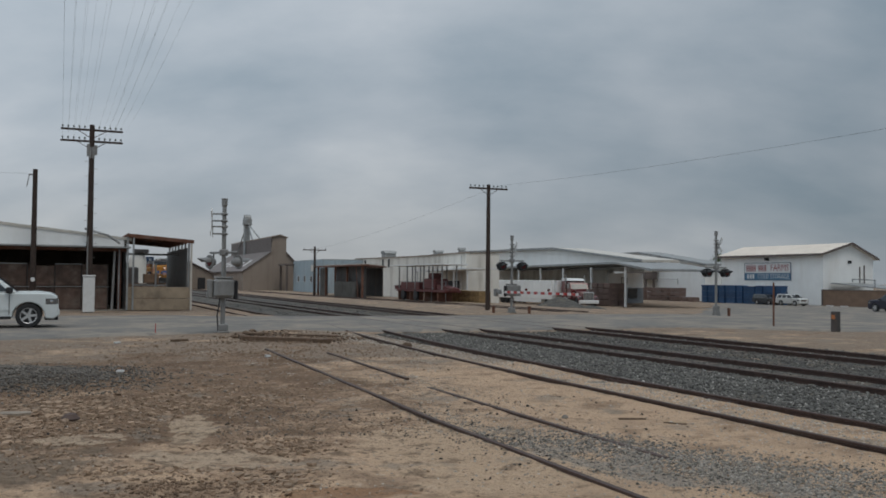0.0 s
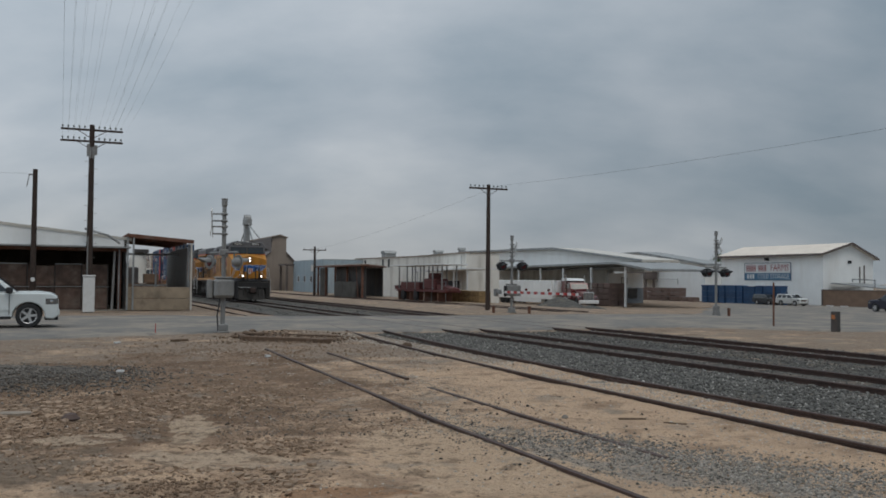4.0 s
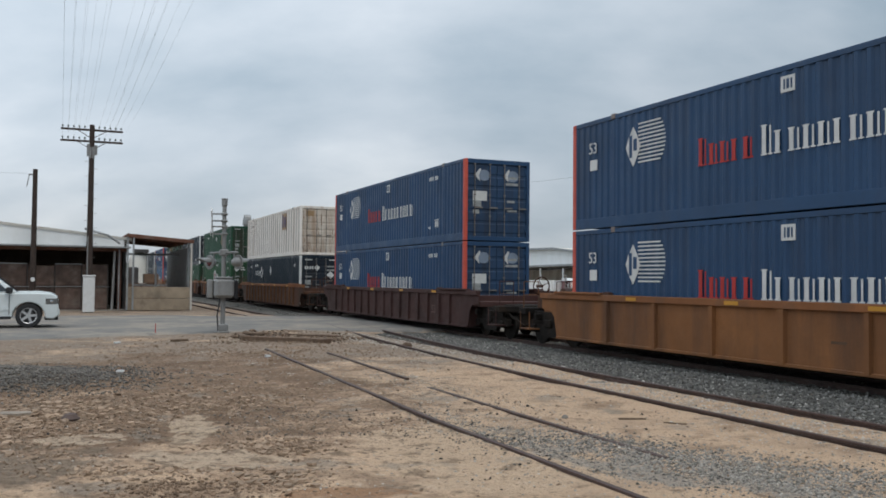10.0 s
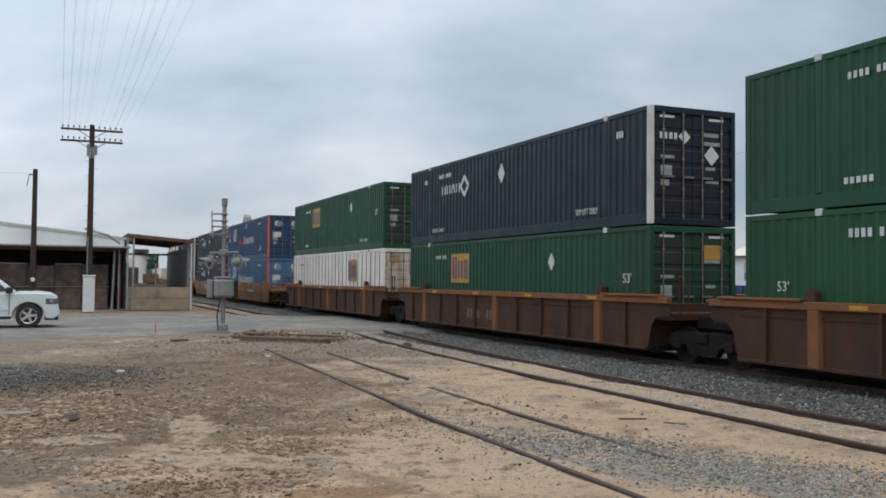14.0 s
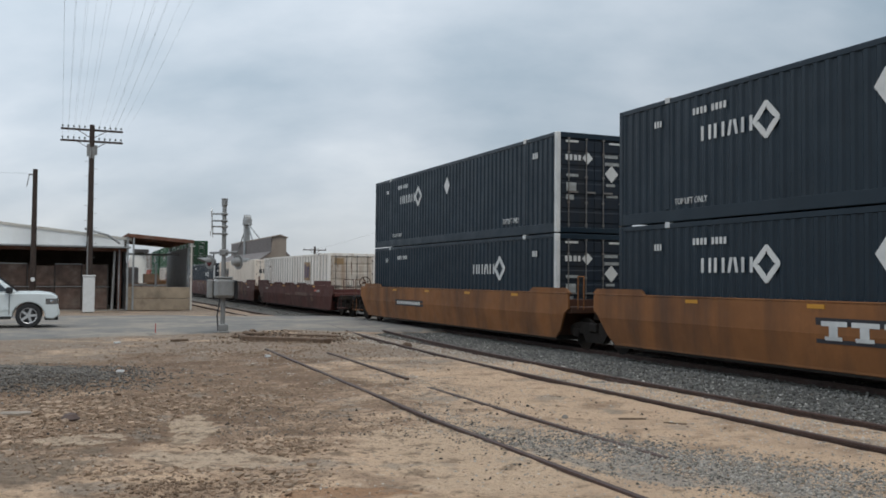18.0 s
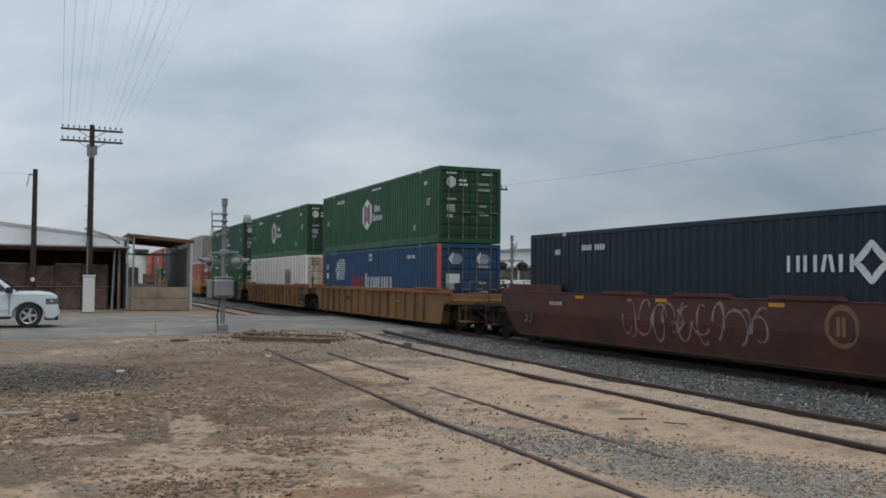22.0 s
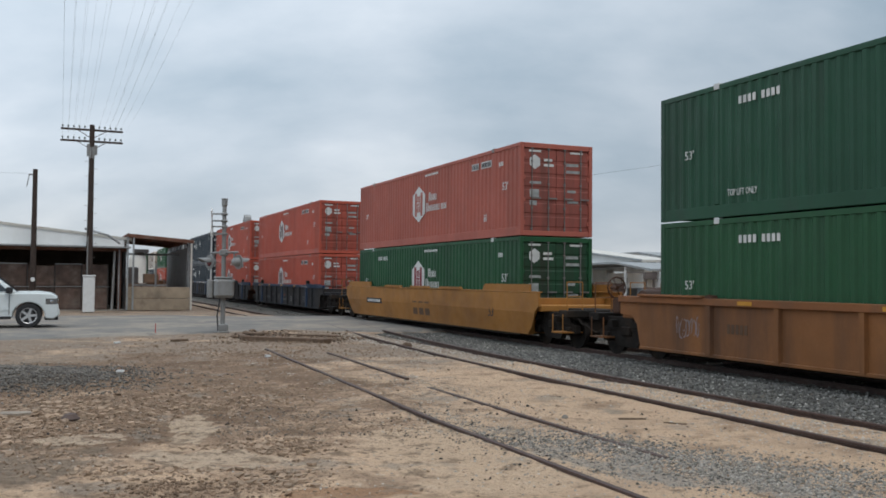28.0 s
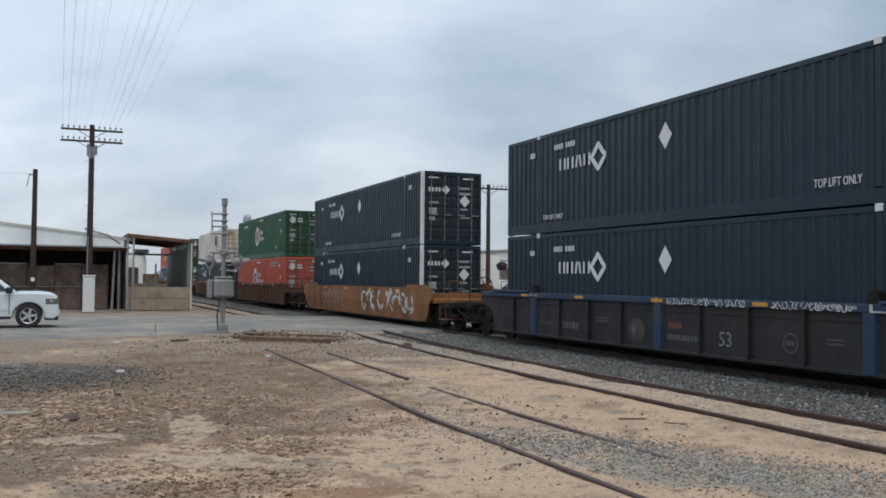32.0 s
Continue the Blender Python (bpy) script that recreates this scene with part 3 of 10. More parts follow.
WIRE = M("wire", (0.16, 0.165, 0.17), 0.6, metal=0.5, vary=0.05)
INSUL = M("insulator", (0.12, 0.14, 0.14), 0.3, vary=0.1)
PANE = glass("window_glass", (0.03, 0.035, 0.04))
LEAF = M("dusty_leaves", (0.055, 0.075, 0.035), 0.8, vary=0.3, scale=3, rand=0.4)
TARP = M("blue_plastic_bins", (0.022, 0.066, 0.15), 0.6, vary=0.2, scale=1.2, rand=0.22)


def site(s, l, z=0.0, turn=0.0):
    """A pose in the plan: x along the tracks to the camera's right, y away from the camera."""
    return Matrix.Translation(plan(s, l, z)) @ Matrix.Rotation(radians(YAW + turn), 4, "Z")


def windows(parent, spots, w, h, y, frame_mat=WHITE):
    """Windows in a wall that faces -y: each a frame with its pane."""
    for x, z in spots:
        fr = Solid()
        fr.box(x - w / 2 - 0.06, x + w / 2 + 0.06, y - 0.06, y + 0.02, z - 0.06, z).box(x - w / 2 - 0.06, x + w / 2 + 0.06, y - 0.06, y + 0.02, z + h, z + h + 0.06)
        fr.box(x - w / 2 - 0.06, x - w / 2, y - 0.06, y + 0.02, z, z + h).box(x + w / 2, x + w / 2 + 0.06, y - 0.06, y + 0.02, z, z + h)
        win = part("window", fr, frame_mat, parent)
        part("pane", Solid().box(x - w / 2, x + w / 2, y - 0.03, y - 0.015, z, z + h), PANE, win)


def sheet_wall(x0, x1, z0, z1, y, pitch=0.3, depth=0.04, thick=0.12):
    """A ribbed metal wall facing -y, with thickness."""
    n = max(1, round((x1 - x0) / pitch))
    p = (x1 - x0) / n
    prof = []
    for i in range(n):
        a = x0 + i * p
        prof += [(a, y), (a + 0.12 * p, y - depth), (a + 0.32 * p, y - depth), (a + 0.44 * p, y)]
    prof += [(x1, y), (x1, y + thick), (x0, y + thick)]
    return Solid().prism(prof, "z", z0, z1)


# the long packing house, its left part
w1 = thing("packing_house", site(-73, 28, -0.6), "long white packing house with a flat parapet and rooftop vents", "warehouse")
part("wall", Solid().prism([(-62, 0), (-62, 5.5), (-44, 5.45), (-30, 5.35), (-18, 5.3), (-4.0, 5.42), (-4.0, 0)], "y", 0.0, 0.3), WALL_OLD, w1)
part("back_wall", Solid().box(-62, -4, 3.7, 4.0, 0, 5.2), WALL_OLD, w1)
part("end_wall", Solid().box(-62, -61.7, 0.3, 3.7, 0, 5.2), WALL_OLD, w1)
part("end_wall", Solid().box(-4.3, -4.0, 0.3, 3.7, 0, 5.2), WALL_OLD, w1)
part("roof", Solid().box(-62, -4, 0.3, 4, 5.2, 5.35), METAL_ROOF, w1)
part("coping", Solid().prism([(-18, 5.3), (-3.9, 5.42), (-3.9, 5.58), (-18, 5.46)], "y", -0.12, 0.34), TAN_WALL, w1)
part("coping", Solid().prism([(-44, 5.45), (-30, 5.35), (-18, 5.3), (-18, 5.44), (-30, 5.49), (-44, 5.59)], "y", -0.1, 0.32), TAN_WALL, w1)
for x, w, h in ((-34.4, 1.6, 1.15), (-15.5, 0.9, 0.7), (-8.2, 0.6, 0.8)):
    v = part("roof_vent", Solid().box(x - w / 2, x + w / 2, 1.0, 1.0 + w, 5.35, 5.35 + h * 0.65, 0.04), GREY_METAL, w1)
    part("cowl", Solid().prism([(x - w * 0.6, 5.35 + h * 0.66), (x + w * 0.6, 5.35 + h * 0.66), (x + w * 0.4, 5.35 + h), (x - w * 0.4, 5.35 + h)], "y", 0.9, 1.1 + w), GREY_METAL, v)
for x in (-39.3, -29.2, -41.5, -31.6):
    part("vent_louvre", Solid().box(x - 0.35, x + 0.35, -0.05, 0.0, 4.1, 5.2), BLACK, w1)
part("downpipe", Solid().rod((-5.2, -0.1, 0), (-5.2, -0.1, 5.2), 0.07), WHITE, w1)
# the open doorway's darkness is a black panel laid on the wall
part("dock_door", Solid().box(-9.6, -5.8, -0.04, 0.02, 1.0, 2.4), BLACK, w1, "flat black panel for the shade in an open loading door")
# its lean-to roofs along the siding
lean = thing("loading_canopy", site(-73, 28, -0.6), "thin white loading canopy on white posts", "canopy")
part("roof", Solid().prism([(-10.8, 3.4), (-10.8, 3.55), (4, 3.72), (4, 3.57)], "y", -3.6, 0.0), WHITE, lean)
for x in (-10.2, -5.0, 0.2, 3.6):
    part("post", Solid().box(x - 0.07, x + 0.07, -3.4, -3.26, 0, 3.42 + 0.011 * (x + 10)), WHITE, lean)
shed = thing("lean_to_shed", site(-85.5, 16.3, -0.15), "rusty dark sheet-metal lean-to shed with open front", "shed")
part("roof", Solid().prism([(-9.7, -0.4), (8.6, -0.4), (8.4, 0.6), (-2.6, 6.4), (-9.7, 6.4)], "z", 3.42, 3.58), RUSTY, shed)
part("roof_sheet", Solid().prism([(-6.0, -0.3), (8.4, -0.3), (8.2, 0.5), (-2.8, 6.2), (-6.0, 6.2)], "z", 3.584, 3.66), METAL_ROOF, shed)
for x in (-9.4, -6.0, -2.0, 2.6, 8.0):
    part("post", Solid().box(x - 0.1, x + 0.1, -0.1, 0.1, 0, 3.42), RUSTY, shed)
part("brace", Solid().rod((6.4, -0.2, 3.4), (7.2, -0.2, 0.1), 0.05, seg=6), RUSTY, shed)
# dark sheets behind the posts: the shed's inner shade is put into their colour
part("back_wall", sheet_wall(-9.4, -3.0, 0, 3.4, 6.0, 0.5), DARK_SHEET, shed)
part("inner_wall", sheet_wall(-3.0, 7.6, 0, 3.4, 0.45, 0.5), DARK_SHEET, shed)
part("front_sheet", sheet_wall(-1.9, 6.0, 0, 1.75, -0.12, 0.3), M("dull_old_sheet", (0.115, 0.11, 0.1), 0.8, vary=0.25, scale=1.2, grime=(0.07, 0.055, 0.045), grime_amount=0.7, streak=True), shed, "dull grey corrugated sheet")
part("door_sheet", sheet_wall(-9.2, -6.2, 0, 3.3, 0.2, 0.35), M("dull_old_sheet", (0.115, 0.11, 0.1)), shed, "dull grey corrugated sheet")
part("hanging_lamp", Solid().box(2.0, 2.3, 0.1, 0.3, 1.9, 2.8, 0.05), GREY_METAL, shed)
fence = thing("mesh_fence", site(-66.5, 19, -0.15), "low wire fence with thin grey posts", "fence")
for i in range(8):
    part("post", Solid().rod((-7 + i * 1.7, 0, 0), (-7 + i * 1.7, 0, 1.9), 0.035, seg=6), GREY_METAL, fence)
for z in (0.9, 1.85):
    part("rail", Solid().rod((-7, 0, z), (4.9, 0, z), 0.018, seg=5), GREY_METAL, fence)

blue = thing("blue_sheet_building", site(-122, 22, -0.3), "pale blue sheet-metal building with small square windows", "building")
part("wall", sheet_wall(-9, 8.6, 0, 4.95, 0, 0.6), BLUE_WALL, blue)
part("end_wall", Solid().box(8.4, 8.6, 0.12, 14, 0, 4.9), BLUE_WALL, blue)
part("roof", Solid().box(-9, 8.6, 0.12, 14, 4.9, 5.02), GREY_METAL, blue)
windows(blue, [(-5.4, 1.75), (-1.6, 1.75), (2.4, 1.75), (6.6, 1.75)], 0.9, 0.8, -0.04)
part("sign", Solid().box(2.2, 4.6, -0.09, -0.05, 3.3, 4.2), WALL_OLD, blue)
porch = thing("porch_roof", site(-133, 21, -0.3), "brown porch roof on a dark post", "canopy")
part("roof", Solid().box(-2.5, 2.6, -0.5, 2.0, 4.3, 4.55), BROWN_ROOF, porch)
part("post", Solid().box(-2.2, -1.9, -0.3, 0.0, 0, 4.3), BROWN_ROOF, porch)
part("post", Solid().box(2.2, 2.5, -0.3, 0.0, 0, 4.3), BROWN_ROOF, porch)

# the tan grain shed with its high head house
tan = thing("grain_shed", site(-137.3, 22, -0.3), "tall tan sheet-metal grain shed with a steep brown roof", "building")
part("end_wall", Solid().prism([(-6.9, 0), (-6.9, 3.3), (-2.3, 6.5), (-2.05, 9.0), (-0.9, 9.35), (0.25, 8.95), (0.25, 6.4), (1.6, 5.0), (1.6, 0)], "x", -0.25, 0.0), TAN_WALL, tan)
part("front_wall", Solid().box(-40, -0.25, -6.9, -6.6, 0, 3.2), TAN_WALL, tan)
part("roof_slope", Solid().prism([(-7.1, 3.16), (-2.2, 6.6), (-2.2, 6.75), (-7.1, 3.35)], "x", -40, 0.2), BROWN_ROOF, tan)
part("head_house_wall", Solid().box(-38, -0.2, -2.25, -2.1, 6.5, 9.0), BROWN_ROOF, tan)
part("head_roof", Solid().prism([(-2.3, 9.02), (-0.9, 9.37), (0.45, 8.95), (0.45, 9.1), (-0.9, 9.53), (-2.3, 9.18)], "x", -38.2, 0.3), TAN_WALL, tan)
part("far_slope", Solid().prism([(0.25, 6.4), (1.9, 4.7), (1.9, 4.9), (0.25, 6.6)], "x", -40, 0.3), BROWN_ROOF, tan)
for i in range(6):
    x = -5 - i * 4.2
    part("skylight", Solid().prism([(-5.9, 4.17), (-4.4, 5.2), (-4.4, 5.27), (-5.9, 4.24)], "x", x - 1.2, x), WHITE, tan)
leg = thing("grain_elevator_leg", site(-160, 20, -0.3), "galvanised grain elevator leg with spouts", "elevator leg")
part("shaft", Solid().box(-0.95, 0.35, -0.5, 0.5, 0, 12.2, 0.03), GREY_METAL, leg)
part("head", Solid().box(-1.1, 1.0, -0.7, 0.7, 12.2, 13.4, 0.1).lathe([(0.7, -0.6), (0.7, 0.6)], (-0.05, 0, 13.5), "y", 16), GREY_METAL, leg)
for p, q in (((0.4, 0, 12.6), (9.0, 1.5, 8.2)), ((0.4, 0, 12.6), (3.6, 0.5, 8.6)), ((-0.6, 0, 12.0), (-9.5, -1.0, 4.4))):
    part("spout", Solid().rod(p, q, 0.13, seg=8), GREY_METAL, leg)
low = thing("low_storehouse", site(-150, 4.0, -0.2), "low tan storehouse with a brown gable roof", "building")
part("wall", Solid().prism([(0, 0), (0, 2.6), (4.2, 4.6), (8.4, 2.6), (8.4, 0)], "x", -18, 0), TAN_WALL, low)
part("roof", Solid().prism([(-0.4, 2.5), (4.2, 4.75), (8.8, 2.5), (8.8, 2.68), (4.2, 4.95), (-0.4, 2.68)], "x", -18.3, 0.4), BROWN_ROOF, low)
for y in (2.1, 5.6):
    part("door", Solid().box(0.0, 0.06, y, y + 1.3, 0, 2.1), BLACK, low)

# the right part: main hall, open loading dock, office
w2 = thing("packing_hall", site(-83.7, 56, -1.04), "large white packing hall with a low gabled roof", "warehouse")
part("wall", Solid().prism([(-55, 0), (-55, 7.8), (-22, 7.55), (0, 5.5), (0, 4.3), (-7.2, 4.3), (-7.2, 0)], "y", 0.0, 0.3), WALL, w2)
part("end_wall", Solid().box(-0.3, 0, 0.3, 5, 4.3, 5.4), WALL, w2)
part("soffit", Solid().box(-7.2, -0.3, 0.3, 5, 4.25, 4.3), WALL, w2)
part("roof", Solid().prism([(-55.3, 7.85), (-22, 7.6), (0.6, 5.45), (0.6, 5.75), (-22, 7.92), (-55.3, 8.15)], "y", -0.8, 5), METAL_ROOF, w2)
part("fascia", Solid().prism([(-55.3, 7.9), (-22, 7.65), (0.6, 5.5), (0.6, 5.78), (-22, 7.95), (-55.3, 8.2)], "y", -0.9, -0.804), GREY_METAL, w2)
dock = thing("loading_dock_roof", site(-69.6, 47, -1.04), "wide flat dock roof with a grey fascia on thin posts", "canopy")
part("roof", Solid().prism([(-54, 4.55), (-44, 4.62), (-7, 4.98), (0.2, 4.1), (0.2, 4.35), (-7, 5.2), (-44, 4.86), (-54, 4.8)], "y", -0.2, 8.9), GREY_METAL, dock)
for x in (-44, -38, -31.5, -25.2, -19.2, -12.5, -5.2):
    part("post", Solid().box(x - 0.1, x + 0.1, 0, 0.2, 0, 4.6), WHITE, dock)
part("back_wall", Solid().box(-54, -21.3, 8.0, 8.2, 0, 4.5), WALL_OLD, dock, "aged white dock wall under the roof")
part("dock_floor", Solid().box(-54, -20, 2.2, 8.0, 0, 1.1), CONC, dock)
office = thing("dock_office", site(-90.7, 55.1, -1.04, 90), "small white dock office with two dark windows", "office")
part("wall", Solid().box(0.0, 5.7, 0.0, 5.5, 0, 4.1), WALL, office)
part("skirting", Solid().box(-0.01, 5.71, -0.03, 0.0, 0, 2.1), M("grey_blue_wall", (0.24, 0.26, 0.28), 0.8, vary=0.12, grime=(0.16, 0.16, 0.16), grime_amount=0.5), office)
windows(office, [(1.2, 0.75), (3.95, 0.75)], 1.3, 1.2, -0.07, BROWN_ROOF)
part("door", Solid().box(2.2, 2.95, -0.06, -0.03, 0.02, 2.0), BROWN_ROOF, office)
part("notice_board", Solid().box(2.1, 3.1, -0.05, 0.0, 2.6, 3.5), BROWN_ROOF, office)
part("notice_sheet", Solid().box(2.2, 3.0, -0.06, -0.05, 2.7, 3.4), WALL_OLD, office)

w3 = thing("cold_store", site(-101.5, 80, -1.04), "white cold store with a low gable behind the dock", "warehouse")
part("wall", Solid().prism([(-26, 0), (-26, 7.6), (-17, 7.7), (0, 5.6), (0, 0)], "y", 0.0, 0.3), WALL, w3)
part("end_wall", Solid().box(-0.3, 0, 0.3, 4, 0, 5.5), WALL, w3)
part("roof", Solid().prism([(-26.4, 7.7), (-17, 7.8), (0.8, 5.55), (0.8, 5.85), (-17, 8.1), (-26.4, 8.0)], "y", -0.6, 4), GREY_METAL, w3)
part("rail", Solid().path([(-16, -0.6, 3.4), (-6, -0.6, 3.4), (-6, -0.6, 2.6)], 0.05), GREY_METAL, w3)
cool = thing("cooling_plant", site(-116.5, 78, -1.04), "grey rooftop cooling plant on a brown frame", "cooling unit")
part("frame", Solid().box(-2.2, 3.2, -0.8, 1.6, 3.4, 5.6, 0.05), BROWN_ROOF, cool)
part("casing", Solid().box(-2.4, 3.0, -0.9, 1.6, 5.6, 7.3, 0.08), GREY_METAL, cool)
for x in (-1.9, 2.6):
    for y in (-0.6, 1.1):
        part("support", Solid().box(x, x + 0.3, y, y + 0.3, 0, 3.4), BROWN_ROOF, cool)

# the white storage building with its painted sign
kp = thing("storage_building", site(-77.2, 79.5, -1.04), "white storage building with a cream gable roof and painted sign", "building")
part("wall", Solid().box(-19.9, 0, 0, 0.3, 0, 6.85), WALL, kp)
part("gable_wall", Solid().prism([(0.3, 0), (0.3, 6.85), (4.6, 8.1), (8.9, 6.3), (8.9, 0)], "x", -0.3, 0), WALL, kp)
part("rear_wall", Solid().box(-19.9, -0.3, 8.6, 8.9, 0, 6.3), WALL, kp)
part("side_wall", Solid().box(-19.9, -19.6, 0.3, 8.6, 0, 6.3), WALL, kp)
part("roof", Solid().prism([(-0.7, 6.62), (4.6, 8.15), (9.4, 6.1), (9.4, 6.3), (4.6, 8.38), (-0.7, 6.85)], "x", -20.3, 0.5), M("cream_sheet_roof", (0.68, 0.60, 0.51), 0.6, vary=0.06, scale=0.5, grime=(0.5, 0.42, 0.34), grime_amount=0.5), kp)
part("verge", Solid().prism([(-0.7, 6.6), (4.6, 8.12), (9.4, 6.08), (9.4, 6.33), (4.6, 8.42), (-0.7, 6.88)], "x", 0.5, 0.62), BROWN_ROOF, kp)
part("fascia", Solid().box(-20.3, 0.5, -0.78, -0.704, 6.58, 6.88), BROWN_ROOF, kp)
sign = part("sign", Solid().box(-14.7, -5.7, -0.09, 0.0, 4.33, 5.72), WHITE, kp, "white and blue painted sign board")
part("sign_band", Solid().box(-14.7, -5.7, -0.096, -0.09, 3.32, 4.33).box(-14.7, -5.7, -0.09, 0.0, 3.32, 4.33), M("sign_blue", (0.045, 0.14, 0.24), 0.6, vary=0.1), sign)
part("sign_border", Solid().box(-14.75, -5.65, -0.1, -0.002, 5.72, 5.8).box(-14.78, -14.7, -0.1, -0.002, 3.28, 5.8).box(-5.7, -5.62, -0.1, -0.002, 3.28, 5.8), M("sign_edge", (0.08, 0.10, 0.15), 0.6), sign)
SIGN_RED = M("sign_red", (0.27, 0.03, 0.035), 0.6, vary=0.1)
for x0, n_, w_ in ((-14.35, 4, 0.5), (-11.85, 3, 0.55)):
    for i in range(n_):   # a plain block for each letter of the name
        x = x0 + i * w_
        part("letter_bar", Solid().box(x, x + 0.15, -0.1, -0.09, 4.55, 5.45).box(x + 0.26, x + 0.38, -0.1, -0.09, 4.55, 5.45).box(x + 0.15, x + 0.26, -0.1, -0.09, 4.93, 5.07), SIGN_RED, sign)
text_part("FARMS", 1.3, SIGN_RED, sign, pose(-7.75, -0.095, 5.02), width=3.4)
for i in range(3):
    part("letter_bar", Solid().box(-14.2 + i * 0.55, -13.85 + i * 0.55, -0.104, -0.097, 3.5, 4.15), WHITE, sign)
text_part("COLD STORAGE", 0.95, WHITE, sign, pose(-9.0, -0.1, 3.83), width=6.1)
for y, z0, z1 in ((6.4, 2.6, 5.2), (7.2, 2.6, 5.4)):
    part("downpipe", Solid().rod((0.08, y, z0), (0.08, y, z1), 0.07), BROWN_ROOF, kp)
part("vent", Solid().box(0.0, 0.1, 4.3, 4.9, 5.6, 6.0), BLACK, kp)
part("lamp_bracket", Solid().box(-10.3, -9.9, -0.5, 0.0, 6.1, 6.45), BLACK, kp)
annex = thing("lean_to_annex", site(-77.0, 80.2, -1.04), "low lean-to roof beside a brown board wall", "annex")
part("roof", Solid().prism([(0.1, 2.9), (9.5, 2.2), (9.5, 2.32), (0.1, 3.02)], "y", 0.3, 6.0), GREY_METAL, annex)
part("board_wall", Solid().box(1.2, 12.0, -2.2, -2.0, 0, 2.05), M("board_brown", (0.20, 0.13, 0.09), 0.85, vary=0.15, scale=1.5), annex)
part("corner_post", Solid().box(1.0, 1.2, -2.25, -1.95, 0, 2.15), BROWN_ROOF, annex)
part("coping", Solid().box(1.0, 12.0, -2.26, -1.94, 2.05, 2.15), BROWN_ROOF, annex)
for a, b in ((2.3, 3.4), (4.6, 5.7)):
    part("wheel_stop", Solid().box(a, b, -2.8, -2.6, 0, 0.15), WHITE, annex)
part("pipe_rail", Solid().path([(3.0, 1.0, 3.1), (3.0, 1.0, 3.5), (6.5, 1.0, 3.4), (6.5, 1.0, 2.4)], 0.07), GREY_METAL, annex)
plant = thing("yard_plant", site(-62, 92, -1.04), "grey tank and stairs behind a pale railing", "tank")
part("tank", Solid().lathe([(1.9, 0.0), (1.95, 0.1), (1.95, 3.4), (1.5, 3.9)], (-1.0, 0, 2.4), "z", 20), GREY_METAL, plant)
part("base", Solid().box(-3.6, 6.0, -2.2, 2.2, 0, 2.4), BROWN_ROOF, plant)
for i in range(9):
    part("railing_post", Solid().rod((-7 + i * 1.6, -2.6, 0.0), (-7 + i * 1.6, -2.6, 3.6), 0.05, seg=6), METAL_ROOF, plant)
for z in (2.5, 3.1, 3.6):
    part("railing", Solid().rod((-7, -2.6, z), (5.8, -2.6, z), 0.05, seg=6), METAL_ROOF, plant)

# ---- yard goods ----
def slatted_bin(w, d, h):
    s = Solid()
    n = 4
    for i in range(n):
        z = 0.12 + i * (h - 0.12) / n
        s.box(-w / 2, w / 2, -d / 2, -d / 2 + 0.03, z, z + (h - 0.12) / n - 0.03)
        s.box(-w / 2, w / 2, d / 2 - 0.03, d / 2, z, z + (h - 0.12) / n - 0.03)
        s.box(-w / 2, -w / 2 + 0.03, -d / 2, d / 2, z, z + (h - 0.12) / n - 0.03)
        s.box(w / 2 - 0.03, w / 2, -d / 2, d / 2, z, z + (h - 0.12) / n - 0.03)
    for x in (-w / 2 + 0.1, 0, w / 2 - 0.1):
        s.box(x - 0.05, x + 0.05, -d / 2, d / 2, 0, 0.12)
    s.box(-w / 2 + 0.03, w / 2 - 0.03, -d / 2 + 0.03, d / 2 - 0.03, 0.12, h - 0.1)
    return s


crate = lone("wooden_bin", slatted_bin(1.2, 1.2, 0.68), CRATE, "slatted reddish-brown wooden field bin in a stack", "bin", site(-81, 47.5, -1.02), "stacked field bins")
for stack_s, stack_l, high in [(-79.7, 47.5, 4), (-78.4, 47.5, 4), (-82.3, 47.4, 4), (-80.4, 49.0, 4), (-81, 47.5, 4), (-78.8, 49, 4),
                               (-108.2, 75, 3), (-106.9, 75, 3), (-105.6, 75, 3), (-104.3, 75, 3), (-102.4, 75, 3), (-101.1, 75, 3), (-99.3, 75, 1), (-98.0, 75, 1), (-110.5, 74.6, 3), (-112.0, 74.6, 3)]:
    for k in range(high):
        if (stack_s, k) == (-81, 0):
            continue
        copy_thing(crate, site(stack_s + 0.05 * math.sin(stack_s * 3 + k), stack_l, -1.02 + 0.685 * k, 2 * math.sin(stack_s + k)))
bluebin = thing("plastic_bin_stack", site(-94.3, 74.5, -1.02), "tall stack of blue plastic bins", "bin stack", "blue bin stacks")
for k in range(3):
    part("bin", Solid().box(-0.56, 0.56, -0.5, 0.5, 0.85 * k, 0.85 * k + 0.84, 0.03), TARP, bluebin)
    part("rim", Solid().box(-0.6, 0.6, -0.54, 0.54, 0.85 * k + 0.7, 0.85 * k + 0.8), TARP, bluebin)
for i in range(1, 13):
    copy_thing(bluebin, site(-94.3 + 1.24 * i, 74.5 + 0.15 * math.sin(i * 2.1), -1.02 - (0.12 if i in (7, 8) else 0.0), math.sin(i) * 3))
